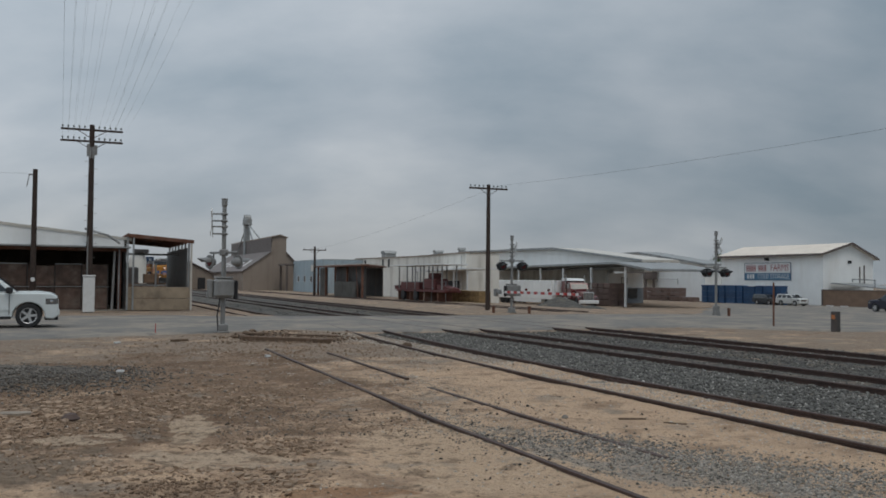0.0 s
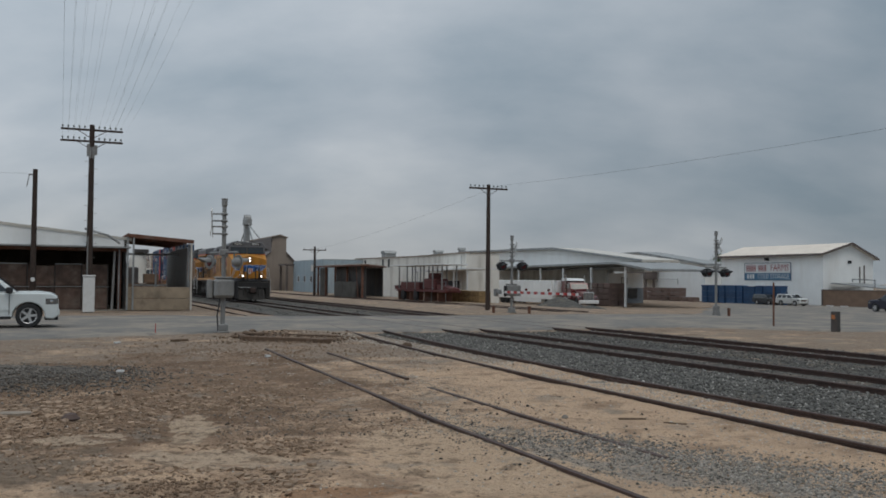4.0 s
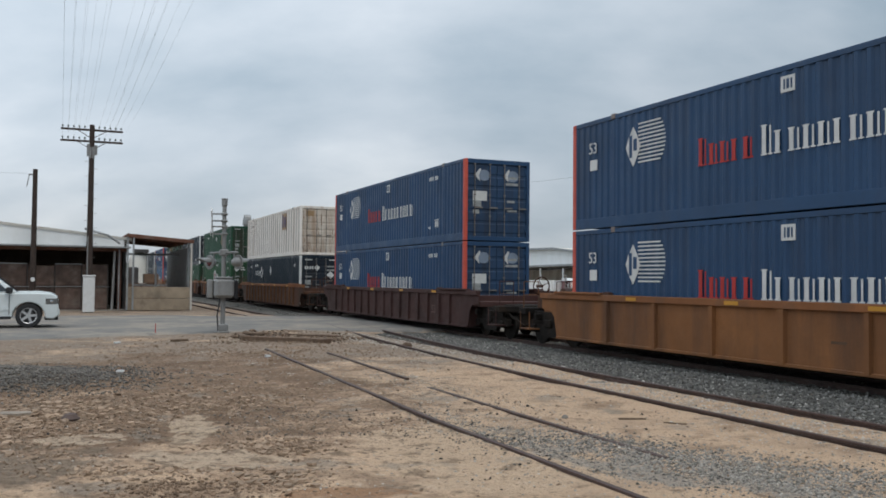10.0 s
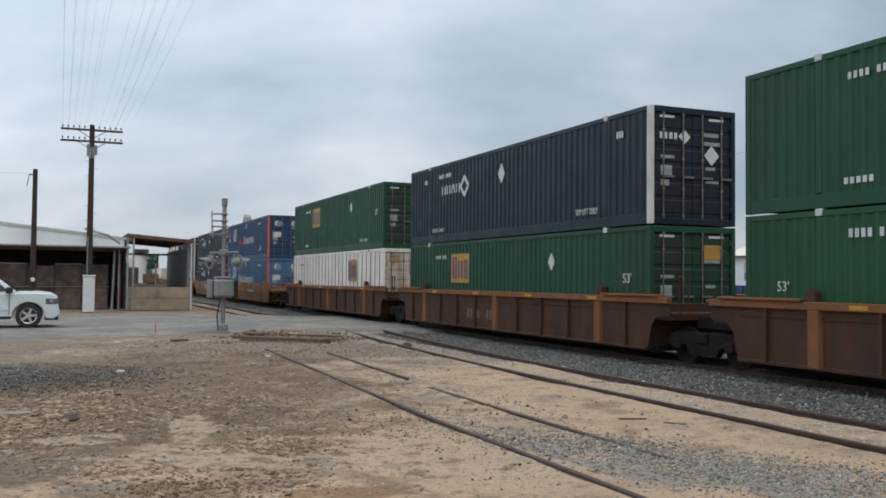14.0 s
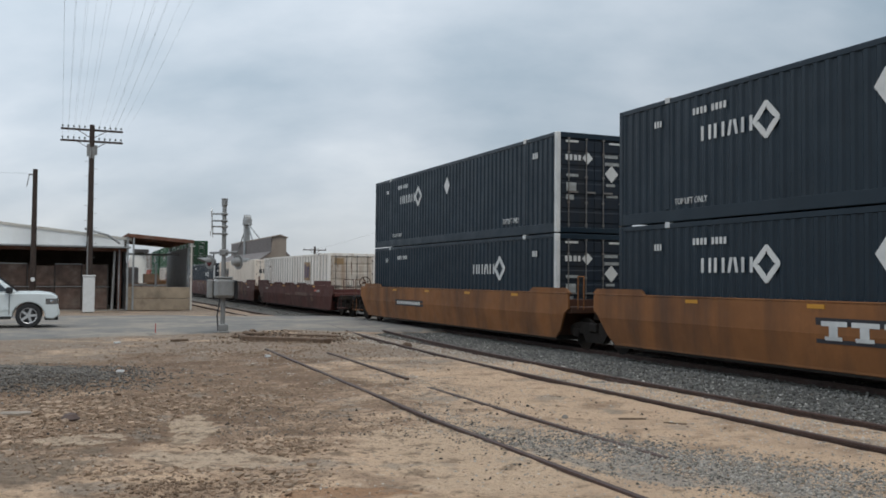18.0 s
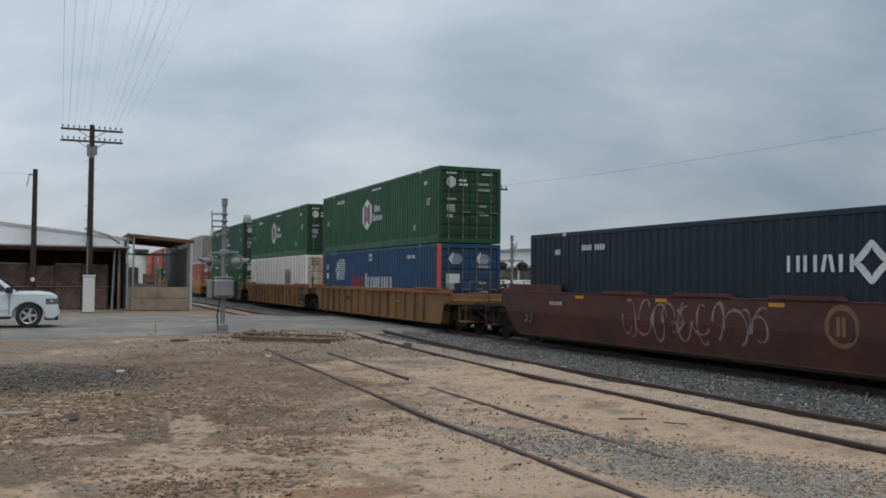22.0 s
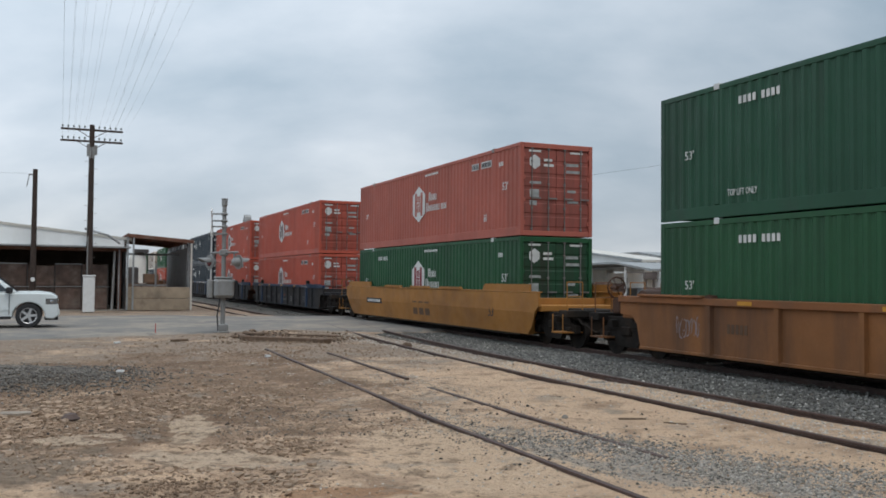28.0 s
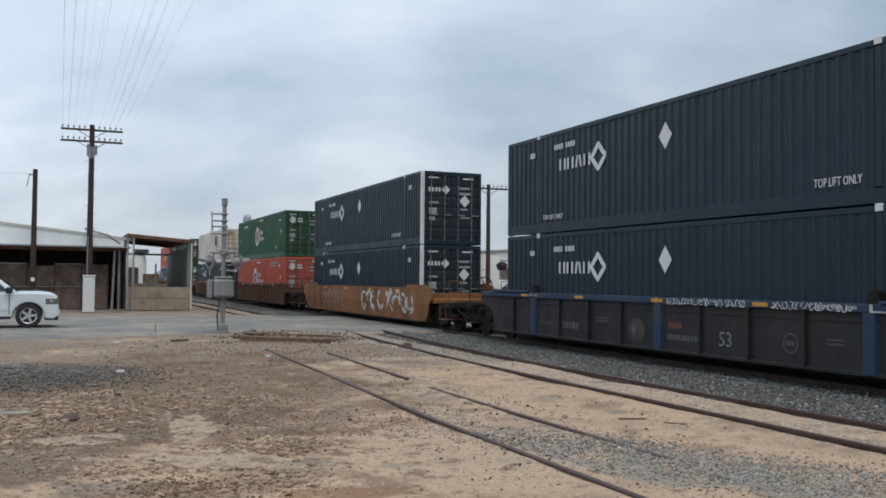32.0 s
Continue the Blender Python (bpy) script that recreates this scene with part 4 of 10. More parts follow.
pallet = lone("lumber_stack", Solid().box(-1.1, 1.1, -0.6, 0.6, 0.0, 0.1).box(-1.08, 1.08, -0.58, 0.58, 0.12, 0.58, 0.02).box(-1.06, 1.06, -0.58, 0.58, 0.6, 1.06, 0.02),
              M("yellowish_boards", (0.24, 0.155, 0.07), 0.85, vary=0.3, scale=3, rand=0.4), "low stack of brown wooden boards beside the siding", "board stack", site(-65.1, 21.8, -0.12), "board stacks")
for i in range(1, 3):
    copy_thing(pallet, site(-65.1 + 2.3 * i, 21.8, -0.14, 1.5 * i))

cart = thing("harvest_platform", site(-66.7, 19.2, -0.1), "dark red field machine under a white sheet roof on posts", "farm machine")
part("chassis", Solid().box(-6.2, 6.3, -0.8, 0.8, 0.85, 1.1, 0.03), RED_PAINT, cart)
part("hopper", Solid().box(-5.2, -0.2, -0.7, 0.7, 1.1, 1.75, 0.05).box(1.0, 3.6, -0.7, 0.7, 1.1, 2.1, 0.1).box(1.6, 2.9, -0.5, 0.5, 2.1, 2.6, 0.1), RED_PAINT, cart)
part("conveyor", Solid().prism([(3.4, 1.15), (6.6, 1.0), (6.6, 1.25), (3.4, 1.6)], "y", -0.5, 0.5), RED_PAINT, cart)
part("drawbar", Solid().box(-8.0, -6.0, -0.1, 0.1, 0.9, 1.05).box(-8.2, -7.4, -0.25, 0.25, 1.0, 1.4, 0.04), RED_PAINT, cart)
part("roof", Solid().box(-6.4, 6.2, -1.5, 1.5, 3.3, 3.42, 0.02), WHITE, cart)
for x in (-5.6, -3.4, -1.2, 1.0, 3.2, 5.4):
    part("roof_post", Solid().box(x - 0.05, x + 0.05, -0.75, -0.65, 1.1, 3.3), GREY_METAL, cart)
    part("roof_post", Solid().box(x - 0.05, x + 0.05, 0.65, 0.75, 1.1, 3.3), GREY_METAL, cart)
for x in (-5.8, -2.6, 1.2, 4.4):
    part("leg", Solid().box(x - 0.09, x + 0.09, -0.7, 0.7, 0, 0.85), RUSTY, cart)
for x in (-4.3, -0.9):
    part("wheel", Solid().lathe([(0.2, -0.14), (0.5, -0.12), (0.52, 0.0), (0.5, 0.12), (0.2, 0.14)], (x, -0.7, 0.52), "y", 18), BLACK, cart)

heap = Solid()
rings = [(2.9, 0.0), (2.1, 0.35), (1.2, 0.75), (0.45, 1.02), (0.05, 1.08)]
lone("gravel_mound", heap.lathe(rings, (0, 0, 0), "z", 18), GRAVEL, "heap of grey gravel in the yard", "gravel heap", site(-64.5, 32.5, -0.78), smooth=True)
lone("gravel_mound", Solid().lathe([(1.6, 0.0), (0.9, 0.25), (0.2, 0.4)], (0, 0, 0), "z", 14), GRAVEL, "small heap of grey gravel", "gravel heap", site(-60.5, 33.5, -0.8), smooth=True)
# ---- the open packing shed and its gateway beside the road ----
left = thing("open_shed", site(-42.9, -9.6, -0.03), "open-fronted shed with a white gable and dark interior", "shed")
part("gable", Solid().prism([(-45, 3.75), (-45, 9.0), (-0.1, 4.2), (0.1, 4.05), (0.1, 3.62)], "x", -0.25, -0.15), WALL, left)
part("roof", Solid().prism([(-45, 8.95), (0.5, 4.05), (0.5, 4.2), (-45, 9.15)], "x", -26, -0.1), METAL_ROOF, left)
part("eave_sheet", Solid().prism([(-45, 3.72), (0.4, 3.58), (0.4, 3.66), (-45, 3.8)], "x", -0.1, 0.9), GREY_METAL, left)
part("eave_beam", Solid().prism([(-45, 3.52), (0.3, 3.4), (0.3, 3.57), (-45, 3.7)], "x", -0.4, -0.12), RUSTY, left)
part("back_wall", Solid().prism([(-45, 0), (-45, 8.85), (0.25, 3.98), (0.25, 0)], "x", -9.2, -9.0), M("brown_board_wall", (0.13, 0.095, 0.075), 0.85, vary=0.3, scale=1.2, grime=(0.07, 0.05, 0.04), grime_amount=0.7, streak=True), left)
part("side_wall", Solid().box(-26, -0.6, 0.1, 0.25, 0, 3.9), DARK_SHEET, left)
part("floor_slab", Solid().box(-26, 0.3, -45, 0.2, -0.1, 0.01), CONC, left)
for y in (-0.15, -9.0, -18.0, -27.0):
    part("post", Solid().box(-0.35, -0.15, y - 0.1, y + 0.1, 0.0, 3.45), RUSTY, left)
for i, y in enumerate([-1.5 - 1.42 * k for k in range(22)]):
    for z0, z1 in ((0.02, 1.3), (1.36, 2.62 - 0.05 * ((i * 7) % 3))):
        pn = part("gate_panel", Solid().box(0.0, 0.05, y - 0.68, y + 0.68, z0, z1, 0.01).box(0.05, 0.065, y - 0.66, y + 0.66, z0 + 0.1, z0 + 0.2), PANEL, left)
    if i in (1, 3, 6, 9):
        part("panel_cap", Solid().box(0.0, 0.07, y - 0.7, y + 0.7, 2.6, 2.65, 0.01), GREY_METAL, left)
    part("panel_post", Solid().box(-0.06, -0.002, y + 0.69, y + 0.73, 0.0, 2.66), DARK_SHEET, left)
part("shelf_rail", Solid().box(0.06, 0.1, -6.5, -0.6, 1.315, 1.345), GREY_METAL, left)
part("downpipe", Solid().rod((0.25, -0.55, 0.0), (0.25, -0.45, 3.4), 0.07).rod((0.3, -0.2, 0), (0.3, -0.2, 3.5), 0.045), GREY_METAL, left)
part("lamp_arm", Solid().path([(0.2, -1.9, 4.62), (0.9, -0.9, 4.3), (0.6, -0.2, 3.85)], 0.06).box(0.1, 0.3, -2.1, -1.8, 4.58, 4.72), GREY_METAL, left)

gate = thing("gateway_canopy", site(-42.2, -9.4, -0.03), "rusty steel gateway canopy with corrugated side wall", "canopy")
low_wall = part("low_wall", Solid().box(-0.12, 0.0, 0.0, 3.65, 0.0, 0.66, 0.015).box(-0.12, 0.0, 0.02, 3.63, 0.68, 1.34, 0.015), M("stained_tan_concrete", (0.31, 0.245, 0.175), 0.9, vary=0.18, scale=1.2, grime=(0.14, 0.11, 0.085), grime_amount=0.8, grime_scale=0.9, bump=0.006, bump_scale=18), gate, "stained concrete panel wall")
part("wall_joint", Solid().box(-0.14, -0.11, 1.8, 1.86, 0.0, 1.36), GREY_METAL, gate)
part("roof", Solid().prism([(0.0, 4.36), (3.75, 4.06), (3.75, 4.14), (0.0, 4.44)], "x", -11.5, 0.15), RUSTY, gate)
part("front_beam", Solid().prism([(-0.05, 4.24), (3.75, 3.94), (3.75, 4.055), (-0.05, 4.355)], "x", 0.02, 0.16), RUSTY, gate)
for y0, h in ((0.03, 4.25), (0.35, 4.2), (3.62, 3.96)):
    part("post", Solid().box(0.02, 0.12, y0 - 0.05, y0 + 0.05, 0.0, h), GREY_METAL if y0 < 3 else METAL_ROOF, gate)
for k in range(7):
    x = -1.0 - k * 1.7
    part("rafter", Solid().prism([(0.0, 4.28), (3.7, 3.98), (3.7, 4.055), (0.0, 4.355)], "x", x - 0.05, x + 0.05), RUSTY, gate)
    part("post", Solid().box(x - 0.05, x + 0.05, 3.56, 3.66, 0.0, 3.98), GREY_METAL, gate)
for k in range(11):
    x0 = -0.9 - k * 1.0
    part("side_sheet", Solid().prism([(x0, 3.5), (x0, 3.52), (x0 - 0.3, 3.56), (x0 - 0.6, 3.52), (x0 - 0.95, 3.56), (x0 - 0.95, 3.5)], "z", 0.1, 3.72 - 0.02 * (k % 3)), GREY_METAL, gate, "grey corrugated sheet")
part("cross_beam", Solid().box(-5.1, -5.0, 0.0, 3.5, 3.3, 3.42), GREY_METAL, gate)
part("inner_post", Solid().box(-3.1, -3.0, 1.85, 1.95, 1.3, 2.75), WHITE, gate)
part("inner_rail", Solid().box(-3.08, -3.02, 0.6, 2.6, 1.38, 1.46), WHITE, gate)

# things seen through the gateway
tank = thing("white_tank", site(-75, -6.25, -0.1), "white upright tank with a rounded top behind the gateway", "tank")
part("shell", Solid().lathe([(0.78, 0.0), (0.78, 3.5), (0.7, 3.95), (0.45, 4.2), (0.1, 4.3)], (0, 0, 0), "z", 20), WALL_OLD, tank, smooth=True)
part("hatch", Solid().box(-0.5, 0.9, -0.4, 0.9, 4.2, 4.55, 0.05), DARK_SHEET, tank)
loader = thing("loader", site(-70, -7.0, -0.1), "brown yard loader behind the gateway", "loader")
part("cab", Solid().box(-0.7, 0.7, -0.5, 0.4, 1.3, 2.85, 0.12), DARK_SHEET, loader)
part("chassis", Solid().box(-1.6, 1.6, -0.7, 0.7, 0.55, 1.3, 0.08), WOOD, loader)
for x in (-1.0, 1.0):
    for y in (-0.75, 0.75):
        part("wheel", Solid().lathe([(0.2, -0.15), (0.5, -0.13), (0.52, 0), (0.5, 0.13), (0.2, 0.15)], (x, y, 0.5), "y", 16), BLACK, loader)
crates = thing("crate_wall", site(-62, -7.2, -0.1), "row of brown crates behind the gateway", "crates")
for i in range(3):
    for k in range(2):
        part("crate", slatted_bin(1.2, 1.1, 0.75), WOOD, crates, at=Matrix.Translation((0.3 * i, 1.15 * i - 0.4, 0.76 * k)))
part("crate", slatted_bin(1.2, 1.1, 0.75), WOOD, crates, at=Matrix.Translation((0.4, 0.9, 1.52)))

# ---- poles and wires ----
def line_pole(name, s, l, tall, arms, label, r=0.16, turn=0.0, z=-0.05):
    """arms: (height, half length, pegs on each side)."""
    ob = thing(name, site(s, l, z, turn), label, "utility pole", "utility poles")
    part("shaft", Solid().rod((0, 0, -0.4), (0, 0, tall), r, r * 0.72, seg=12), POLE, ob, smooth=True)
    for h, half, pegs in arms:
        arm = part("crossarm", Solid().box(-0.06, 0.06, -half, half, h - 0.055, h + 0.055, 0.01), POLE, ob)
        for k in range(pegs):
            for sg in (-1, 1):
                y = sg * (0.38 + k * (half - 0.48) / max(1, pegs - 1))
                part("insulator", Solid().rod((0, y, h + 0.05), (0, y, h + 0.13), 0.015, seg=5).lathe([(0.03, 0.0), (0.055, 0.02), (0.045, 0.1), (0.02, 0.12)], (0, y, h + 0.12), "z", 8), INSUL, arm)
        part("brace", Solid().rod((0.05, -half * 0.45, h - 0.05), (0.05, 0, h - 0.5), 0.02, seg=5).rod((0.05, half * 0.45, h - 0.05), (0.05, 0, h - 0.5), 0.02, seg=5), POLE, ob)
    return ob


pa = line_pole("utility_pole", -41.7, -11.45, 10.55, [(10.25, 1.65, 5), (9.6, 1.65, 5)], "tall dark wooden utility pole with two crossarms", 0.19)
part("transformer_box", Solid().box(-0.1, 0.1, -0.26, -0.06, 8.75, 9.45, 0.02).box(-0.1, 0.1, 0.1, 0.3, 8.85, 9.4, 0.02).box(-0.14, 0.14, -0.12, 0.16, 8.6, 9.3, 0.03), SIGNAL_GREY, pa)
part("conduit", Solid().rod((0.18, -0.12, 0), (0.16, -0.1, 4.2), 0.035), SIGNAL_GREY, pa)
for k in range(14):
    part("climbing_step", Solid().rod((0, -0.1 if k % 2 else 0.1, 3.0 + k * 0.42), (0, -0.34 if k % 2 else 0.34, 3.0 + k * 0.42), 0.012, seg=5), SIGNAL_GREY, pa)
pb = line_pole("utility_pole", -42.0, -14.35, 7.9, [], "short dark wooden service pole", 0.17)
part("bracket", Solid().box(-0.05, 0.05, -0.34, -0.1, 7.55, 7.62).rod((0, -0.3, 7.6), (0, -0.42, 6.9), 0.02), POLE, pb)
part("marker_disc", Solid().lathe([(0.12, 0.0), (0.12, 0.02)], (0.2, 0.0, 1.75), "x", 12), WHITE, pb)
pc = line_pole("utility_pole", -41.85, 13.63, 8.4, [(8.13, 1.42, 4)], "dark wooden utility pole with one crossarm", 0.17)
pd = line_pole("utility_pole", -87.7, 13.9, 5.6, [(5.2, 1.35, 2)], "short wooden utility pole beside the siding", 0.17)
pe = line_pole("utility_pole", 34.0, -11.95, 10.95, [(10.25, 1.65, 5), (9.6, 1.65, 5)], "tall dark wooden utility pole behind the viewpoint", 0.19)
pf = line_pole("utility_pole", 12.0, 13.63, 7.9, [(7.55, 1.42, 4)], "dark wooden utility pole at the side of the tracks", 0.17)


def wire(a, b, sag, r=0.006, n=14):
    a, b = Vector(a), Vector(b)
    pts = []
    for i in range(n + 1):
        t = i / n
        p = a.lerp(b, t)
        p.z -= sag * 4 * t * (1 - t)
        pts.append(p)
    return Solid().path(pts, r, 5)


wires = thing("overhead_wires", Matrix(), "thin overhead wires between the poles", "wires")
for h, half, sag in ((10.25, 1.65, 1.0), (9.6, 1.65, 1.15)):
    for k in range(5):
        for sg in (-1, 1):
            if h < 10 and (k, sg) in ((0, 1), (1, -1), (3, 1)):
                continue
            y = sg * (0.38 + k * (half - 0.48) / 4)
            part("wire", wire(plan(-41.7, -11.45 + y, h + 0.2), plan(34, -11.95 + y * 0.85, h + 0.6), sag + 0.05 * k, 0.002), WIRE, wires)
for y in (0.7,):
    part("wire", wire(plan(-41.85, 13.63 + y, 8.3), plan(12, 13.63 + y, 7.75), 0.5, 0.006), WIRE, wires)
    part("wire", wire(plan(-87.7, 13.9 + y, 5.4), plan(-41.85, 13.63 + y, 8.3), 0.35, 0.006), WIRE, wires)
part("wire", wire(plan(-42.0, -14.75, 7.6), plan(-46, -45, 8.2), 0.3, 0.006), WIRE, wires)

# ---- crossing signals ----
def crossing_signal(s, l, tall, turn, label, arm_len, lamps_z, z=-0.02, face=0.0, machine=True, heads=((-0.68, -1), (-0.68, 1), (0.68, -1), (0.68, 1)), out=0.16, raised=0.0, pale=False):
    """A mast with flashers, crossbuck, bell, gate machine and lowered gate. x points where the gate arm goes. heads: the end of the arm and which way it faces."""
    ob = thing("crossing_signal", site(s, l, z, turn), label, "crossing signal", "railway crossing signals")
    turned, edge = Matrix.Rotation(radians(face), 4, "Z"), Matrix.Rotation(radians(77), 4, "Z")
    shade = SIGNAL_GREY if pale else BLACK
    part("base_plate", Solid().box(-0.22, 0.22, -0.22, 0.22, 0.0, 0.06, 0.02), SIGNAL_GREY, ob)
    part("pedestal", Solid().box(-0.17, 0.17, -0.17, 0.17, 0.06, 0.3, 0.03), SIGNAL_GREY, ob)
    part("mast", Solid().rod((0, 0, 0.3), (0, 0, tall - 0.3), 0.082, 0.072, seg=14), SIGNAL_GREY, ob, smooth=True)
    part("bell", Solid().lathe([(0.04, -0.06), (0.06, 0.0), (0.085, 0.03), (0.1, 0.08), (0.1, 0.26), (0.11, 0.27), (0.11, 0.3), (0.02, 0.32)], (0, 0, tall - 0.32), "z", 14), SIGNAL_GREY, ob)
    buck = part("crossbuck", Solid(), WHITE, ob, keep=Solid().box(out, out + 0.02, -0.6, 0.6, -0.115, 0.115, 0, Matrix.Translation((0, 0, tall - 0.85)) @ Matrix.Rotation(radians(45), 4, "X"))
                .box(out + 0.021, out + 0.04, -0.6, 0.6, -0.115, 0.115, 0, Matrix.Translation((0, 0, tall - 0.85)) @ Matrix.Rotation(radians(-45), 4, "X")).mesh("crossbuck", WHITE), at=edge)
    for k in (0.56, 0.8, 1.0, 1.25):
        part("bracket", Solid().box(-0.12, out, -0.03, 0.03, tall - k - 0.025, tall - k + 0.025), SIGNAL_GREY, ob, at=edge)
        part("clamp", Solid().box(-0.11, 0.11, -0.11, 0.11, tall - k - 0.04, tall - k + 0.04, 0.02), SIGNAL_GREY, ob)
    part("lamp_arm", Solid().rod((0, -0.8, lamps_z + 0.33), (0, 0.8, lamps_z + 0.33), 0.04, seg=8), SIGNAL_GREY, ob, at=turned)
    part("arm_clamp", Solid().box(-0.14, 0.14, -0.14, 0.14, lamps_z + 0.22, lamps_z + 0.44, 0.03), SIGNAL_GREY, ob)
    for y, q in heads:
        lamp = part("flasher", Solid().lathe([(0.05, -0.16 * q), (0.12, -0.12 * q), (0.16, 0.02 * q), (0.165, 0.1 * q)], (q * 0.08, y, lamps_z), "x", 14).rod((0, y, lamps_z + 0.1), (0, y, lamps_z + 0.33), 0.03, seg=6), shade, ob, at=turned)
        part("backboard", Solid().lathe([(0.1, -0.005), (0.24, -0.01), (0.255, 0.0), (0.255, 0.02), (0.1, 0.015)], (q * 0.17, y, lamps_z), "x", 22), shade, lamp)
        visor = Solid()
        n = 10
        ring = [(math.pi * (0.02 + 0.96 * i / n)) for i in range(n + 1)]
        for r_in, flip in ((0.155, False), (0.165, True)):
            k0 = len(visor.v)
            vs = [(q * 0.19, y + r_in * math.cos(a), lamps_z + r_in * math.sin(a)) for a in ring] + [(q * (0.34 + 0.32 * math.sin(a)), y + r_in * 0.92 * math.cos(a), lamps_z + r_in * 0.92 * math.sin(a) - 0.02) for a in ring]
            visor.add(vs, [(i, i + 1, n + 2 + i, n + 1 + i) for i in range(n)])
        part("hood", visor, shade, lamp)
        part("lens", Solid().lathe([(0.02, 0.0), (0.1, -0.01), (0.15, 0.01)], (q * 0.2, y, lamps_z), "x", 16), LENS, lamp)
    if not machine:
        part("junction_box", Solid().box(-0.14, 0.14, -0.16, 0.16, 0.3, 0.6, 0.02), SIGNAL_GREY, ob)
        return ob
    h = raised
    box = part("gate_machine", Solid().box(-0.32, 0.26, -0.34, 0.34, 0.98 + h, 1.66 + h, 0.1), SIGNAL_GREY, ob)
    part("lid", Solid().box(-0.28, 0.22, -0.3, 0.3, 1.66 + h, 1.72 + h, 0.03), SIGNAL_GREY, box)
    part("latch", Solid().box(-0.06, 0.0, -0.36, -0.34, 1.5 + h, 1.62 + h, 0.008), SIGNAL_GREY, box)
    part("relay_case", Solid().box(-0.1, 0.16, 0.36, 0.54, 0.98 + h, 1.62 + h, 0.03), SIGNAL_GREY, ob)
    part("crank_arm", Solid().box(-0.08, 0.08, -0.5, -0.36, 0.95 + h, 1.6 + h, 0.03), BLACK, ob)
    part("cable", Solid().path([(-0.1, 0.12, 0.98 + h), (-0.05, 0.2, 0.6), (-0.08, 0.16, 0.05)], 0.025), BLACK, ob)
    if arm_len:
        arm = part("gate_arm", Solid().box(0.3, arm_len, -0.64, -0.6, 1.16, 1.29), WHITE, ob)
        n = int(arm_len / 0.8)
        for i in range(n):
            part("red_stripe", Solid().box(0.7 + i * 0.8, 1.1 + i * 0.8, -0.645, -0.595, 1.155, 1.295), RED, arm)
        for i in range(3):
            part("gate_lamp", Solid().lathe([(0.07, -0.04), (0.08, 0.0), (0.07, 0.04)], (arm_len * (0.35 + 0.3 * i), -0.62, 1.4), "x", 10), LENS, arm)
        part("counterweight", Solid().box(-0.95, -0.1, -0.68, -0.6, 1.1, 1.35, 0.02), SIGNAL_GREY, arm)
        part("weight_block", Solid().box(-0.95, -0.65, -0.74, -0.54, 0.95, 1.4, 0.03), SIGNAL_GREY, arm)
    return ob


crossing_signal(-18.6, -7.8, 4.68, 180, "grey steel crossing signal with hooded flashers and gate box", 0, 2.45, face=-64.0, heads=((0.6, -1), (-0.6, 1)), out=0.4, raised=0.22, pale=True)
crossing_signal(-34.8, 11.8, 4.6, 0, "grey crossing signal with lowered red and white gate", 8.5, 2.75)
s3 = crossing_signal(-31.1, 23.85, 5.15, 0, "slim grey crossing signal with round black flashers", 0, 2.6, -0.14, machine=False)
for s, l, h, z in ((-33.9, 12.5, 0.4, -0.05), (-35.6, 11.0, 0.35, -0.05), (-30.6, 24.4, 0.5, -0.2)):
    lone("cable_stub", Solid().rod((0, 0, -0.1), (0, 0, h), 0.09, seg=10).lathe([(0.11, 0.0), (0.11, 0.06)], (0, 0, h - 0.03), "z", 10), RUSTY, "short rusty ground post beside a crossing signal", "post", site(s, l, z))

lone("telephone_pedestal", Solid().box(-0.36, 0.36, -0.3, 0.3, 0.0, 1.95, 0.04).box(-0.4, 0.4, -0.34, 0.34, 1.95, 2.03, 0.02).box(0.3, 0.385, -0.1, 0.12, 1.1, 1.75, 0.01), WHITE,
     "weathered white utility cabinet beside the pole", "cabinet", site(-39.9, -11.5, -0.06))
lone("signpost", Solid().box(-0.035, 0.035, -0.02, 0.02, -0.2, 1.98), RUSTY, "thin dark steel post without a sign", "post", site(-17.7, 15.9, -0.08, 20))
mk_ = thing("cable_marker", site(-14.1, 15.76, -0.1), "dark square marker post with a small orange plate", "marker post")
part("post", Solid().box(-0.14, 0.14, -0.13, 0.13, -0.2, 0.86, 0.02), DARK_SHEET, mk_)
part("plate", Solid().box(-0.09, 0.09, -0.136, -0.13, 0.55, 0.72), M("orange_plate", (0.45, 0.16, 0.05), 0.6), mk_)
lone("red_flag_stake", Solid().rod((0, 0, 0), (0, 0, 0.3), 0.012, seg=5).box(-0.05, 0.05, -0.01, 0.01, 0.18, 0.36), RED, "small red survey flag in the dirt", "flag", site(-18.9, -10.0, -0.05))

# the old timber-edged pit
pit = thing("timber_frame", Matrix.Translation((0, 0, -0.1)), "old brown timbers edging a sunken pit full of dirt", "timber frame")
OLD = M("old_timber", (0.13, 0.082, 0.052), 0.9, vary=0.3, scale=3, grime=(0.2, 0.15, 0.11), grime_amount=0.5, bump=0.008, bump_scale=15)


def beam(a, b, w, z0, z1, name="timber"):
    d = Vector((b[0] - a[0], b[1] - a[1], 0))
    m = Matrix.Translation((a[0], a[1], 0)) @ Matrix.Rotation(math.atan2(d.y, d.x), 4, "Z")
    part(name, Solid().box(0, d.length, -w / 2, w / 2, z0, z1, 0.02, m), OLD, pit)


beam((-6.35, 29.35), (-4.1, 28.55), 0.24, -0.1, 0.13)
beam((-4.12, 28.35), (-3.5, 27.95), 0.34, -0.15, 0.15, "timber_end")
beam((-6.4, 29.5), (-6.9, 31.0), 0.22, -0.1, 0.14)
